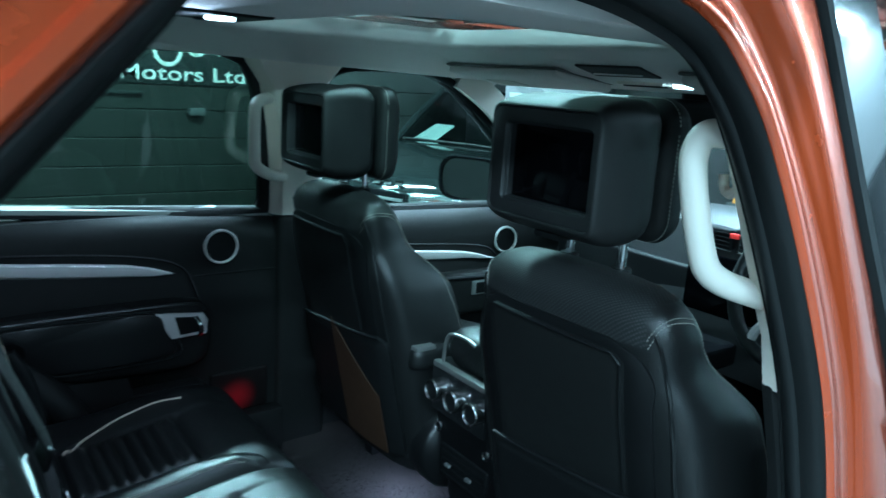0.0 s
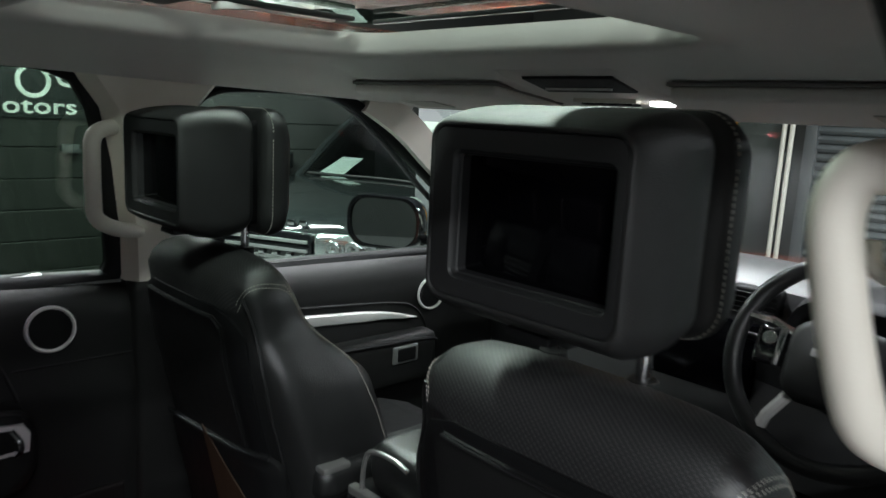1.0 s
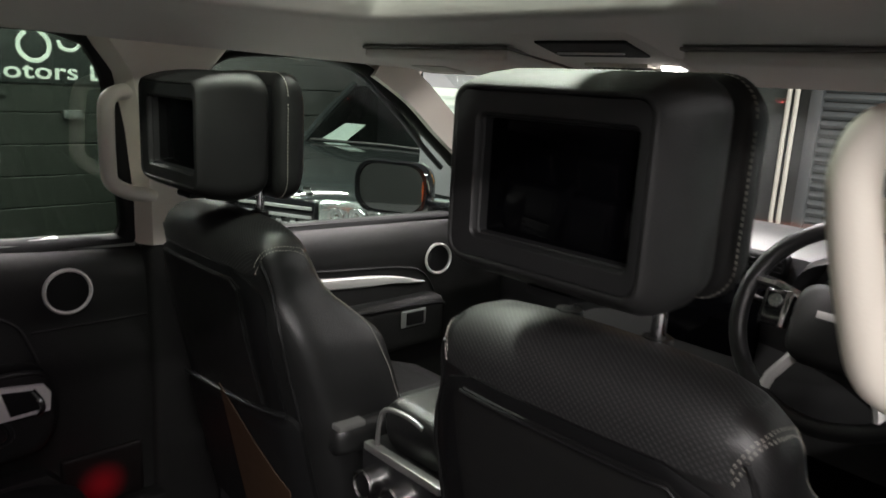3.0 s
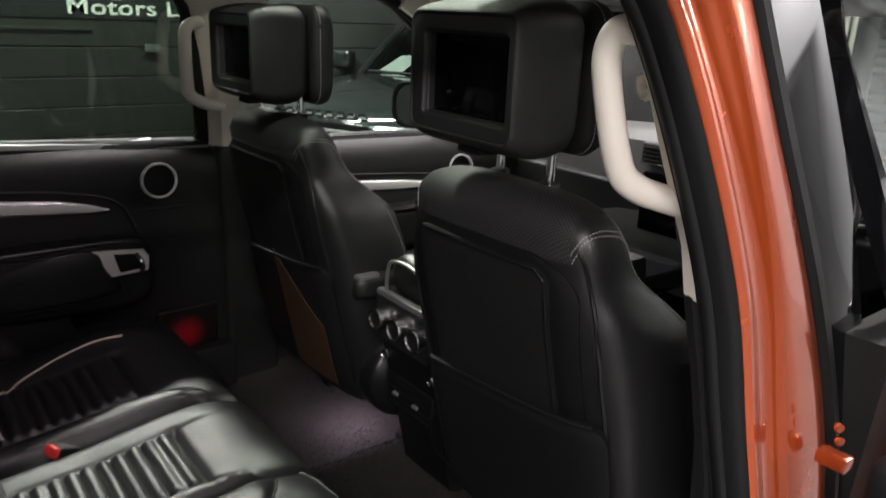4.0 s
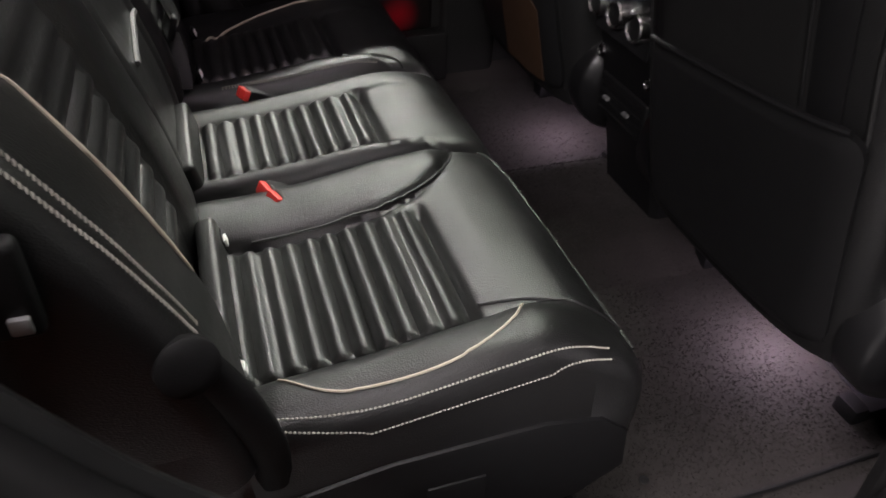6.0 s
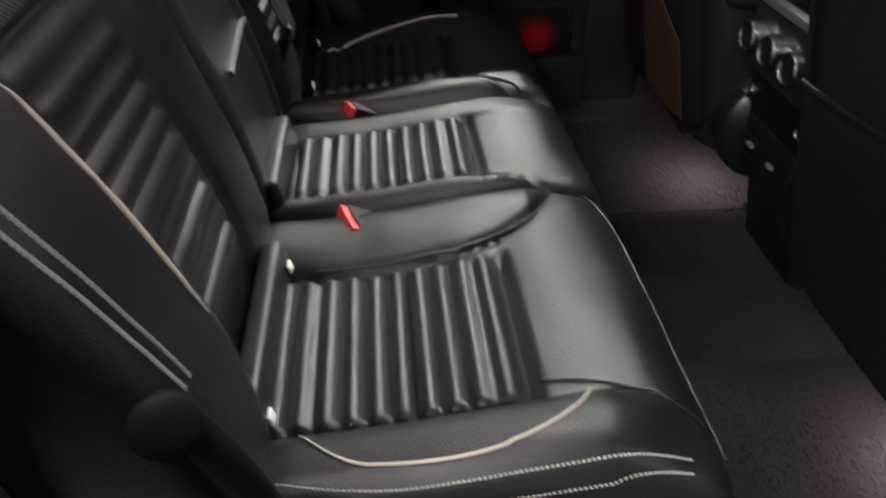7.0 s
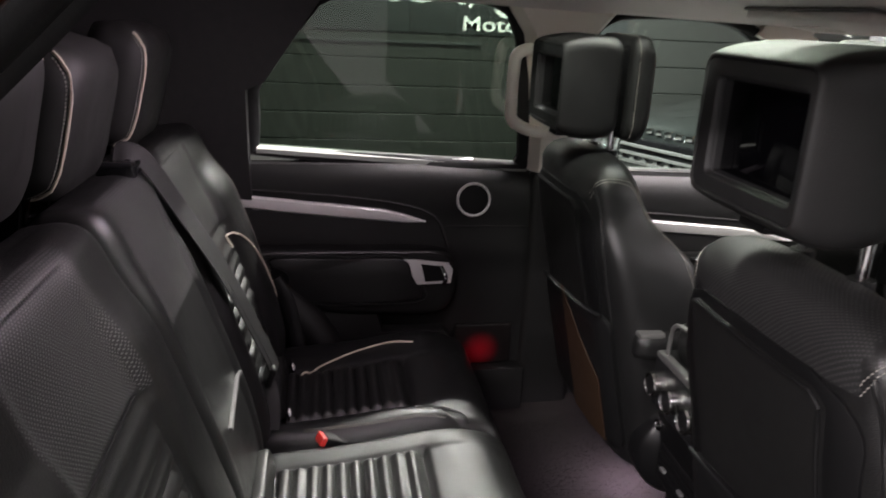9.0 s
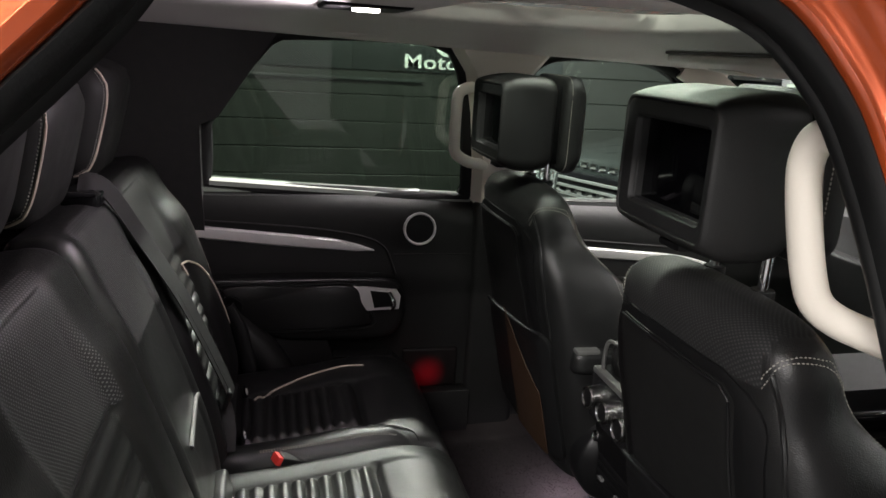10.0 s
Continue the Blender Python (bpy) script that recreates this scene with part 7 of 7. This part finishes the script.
def right_front_door():
    t = thing("front_door", "closed front car door beside the steering wheel, orange outside", "car door", (0.85, 0.55, 0.5))
    bm = bmesh.new()
    loft(bm, [[V(0.76, y, 0.55), V(0.745, y, 1.0), V(0.76, y, 1.22), V(0.80, y, 1.29), V(0.87, y, 1.29), V(0.84, y, 0.55)] for y in lin(0.14, 1.25, 6)])
    part("door_trim", bm, TRIM, t, "soft black door trim")
    win = [V(0.850, 0.27, 1.29), V(0.765, 0.20, 1.52), V(0.715, 0.155, 1.66), V(0.698, 0.15, 1.725), V(0.698, 0.35, 1.73), V(0.715, 0.55, 1.64), V(0.785, 0.85, 1.44), V(0.850, 1.05, 1.29)]
    bm = bmesh.new()
    prism(bm, win, (0.004, 0, 0))
    part("pane", bm, GLASS_CLEAR, t, "clear glass", flat=True).visible_shadow = False
    cc = V(0, 0.45, 1.5)
    fr = []
    for p in length_points(win + [win[0]], 0.03):
        o = V(0, p.y - cc.y, p.z - cc.z).normalized()
        fr.append([p + o * a + V(b, 0, 0) for a, b in ((-0.004, -0.02), (-0.004, 0.012), (0.02, 0.014), (0.024, -0.02))])
    bm = bmesh.new()
    loft(bm, fr, loop=True)
    part("window_frame", bm, GLOSS, t, "gloss black window frame")
    part("waist_strip", box(bmesh.new(), (0.868, 0.25, 1.282), (0.882, 1.05, 1.296), 0.003), CHROME, t, "bright waist strip")


right_front_door()


# the cabin closed below the windscreen and at the front corners
slab("wall_front_left", (-0.86, 1.05, 0.55), (-0.75, 1.36, 1.30), TRIM_DARK, "dark footwell side panel", "car trim")
slab("wall_front_right", (0.75, 1.05, 0.55), (0.86, 1.36, 1.30), TRIM_DARK, "dark footwell side panel", "car trim")


# ---------------------------------------------------------------- blocks of the painted wall
def block_wall():
    wall = bpy.data.objects["wall_west"]
    L, H, J = 0.44, 0.2275, 0.006
    meshes = []
    for k in range(4):
        bm = bmesh.new()
        x, h = 0.006 + 0.0003 * k, H / 2 - J / 2
        loft(bm, [[V(-0.012, y, -h), V(x - 0.005, y, -h), V(x, y, -h + 0.005), V(x, y, h - 0.005), V(x - 0.005, y, h), V(-0.012, y, h)] for y in lin(-L / 2, L / 2, 5)])
        for v in bm.verts:
            if v.co.x > 0:
                v.co.x += 0.0015 * noise.noise(v.co * 20 + V(k * 5, 0, 0))
        bmesh.ops.recalc_face_normals(bm, faces=bm.faces)
        me = bpy.data.meshes.new("block")
        bm.to_mesh(me)
        bm.free()
        me.materials.append(BLOCK)
        meshes.append(me)
    count = 0
    for r in range(9):
        z = -0.058 + (r + 0.5) * H
        if z < 0.1:
            continue
        for c in range(32):
            y = -4.6 + c * L + (L / 2 if r % 2 else 0)
            if z > 1.75 or y > 6.0:
                continue
            if count >= 300:
                break
            ob = new("block", meshes[(r * 7 + c * 3) % 4])
            ob.location = (WALL_X, y, z)
            ob.parent = wall
            count += 1


block_wall()
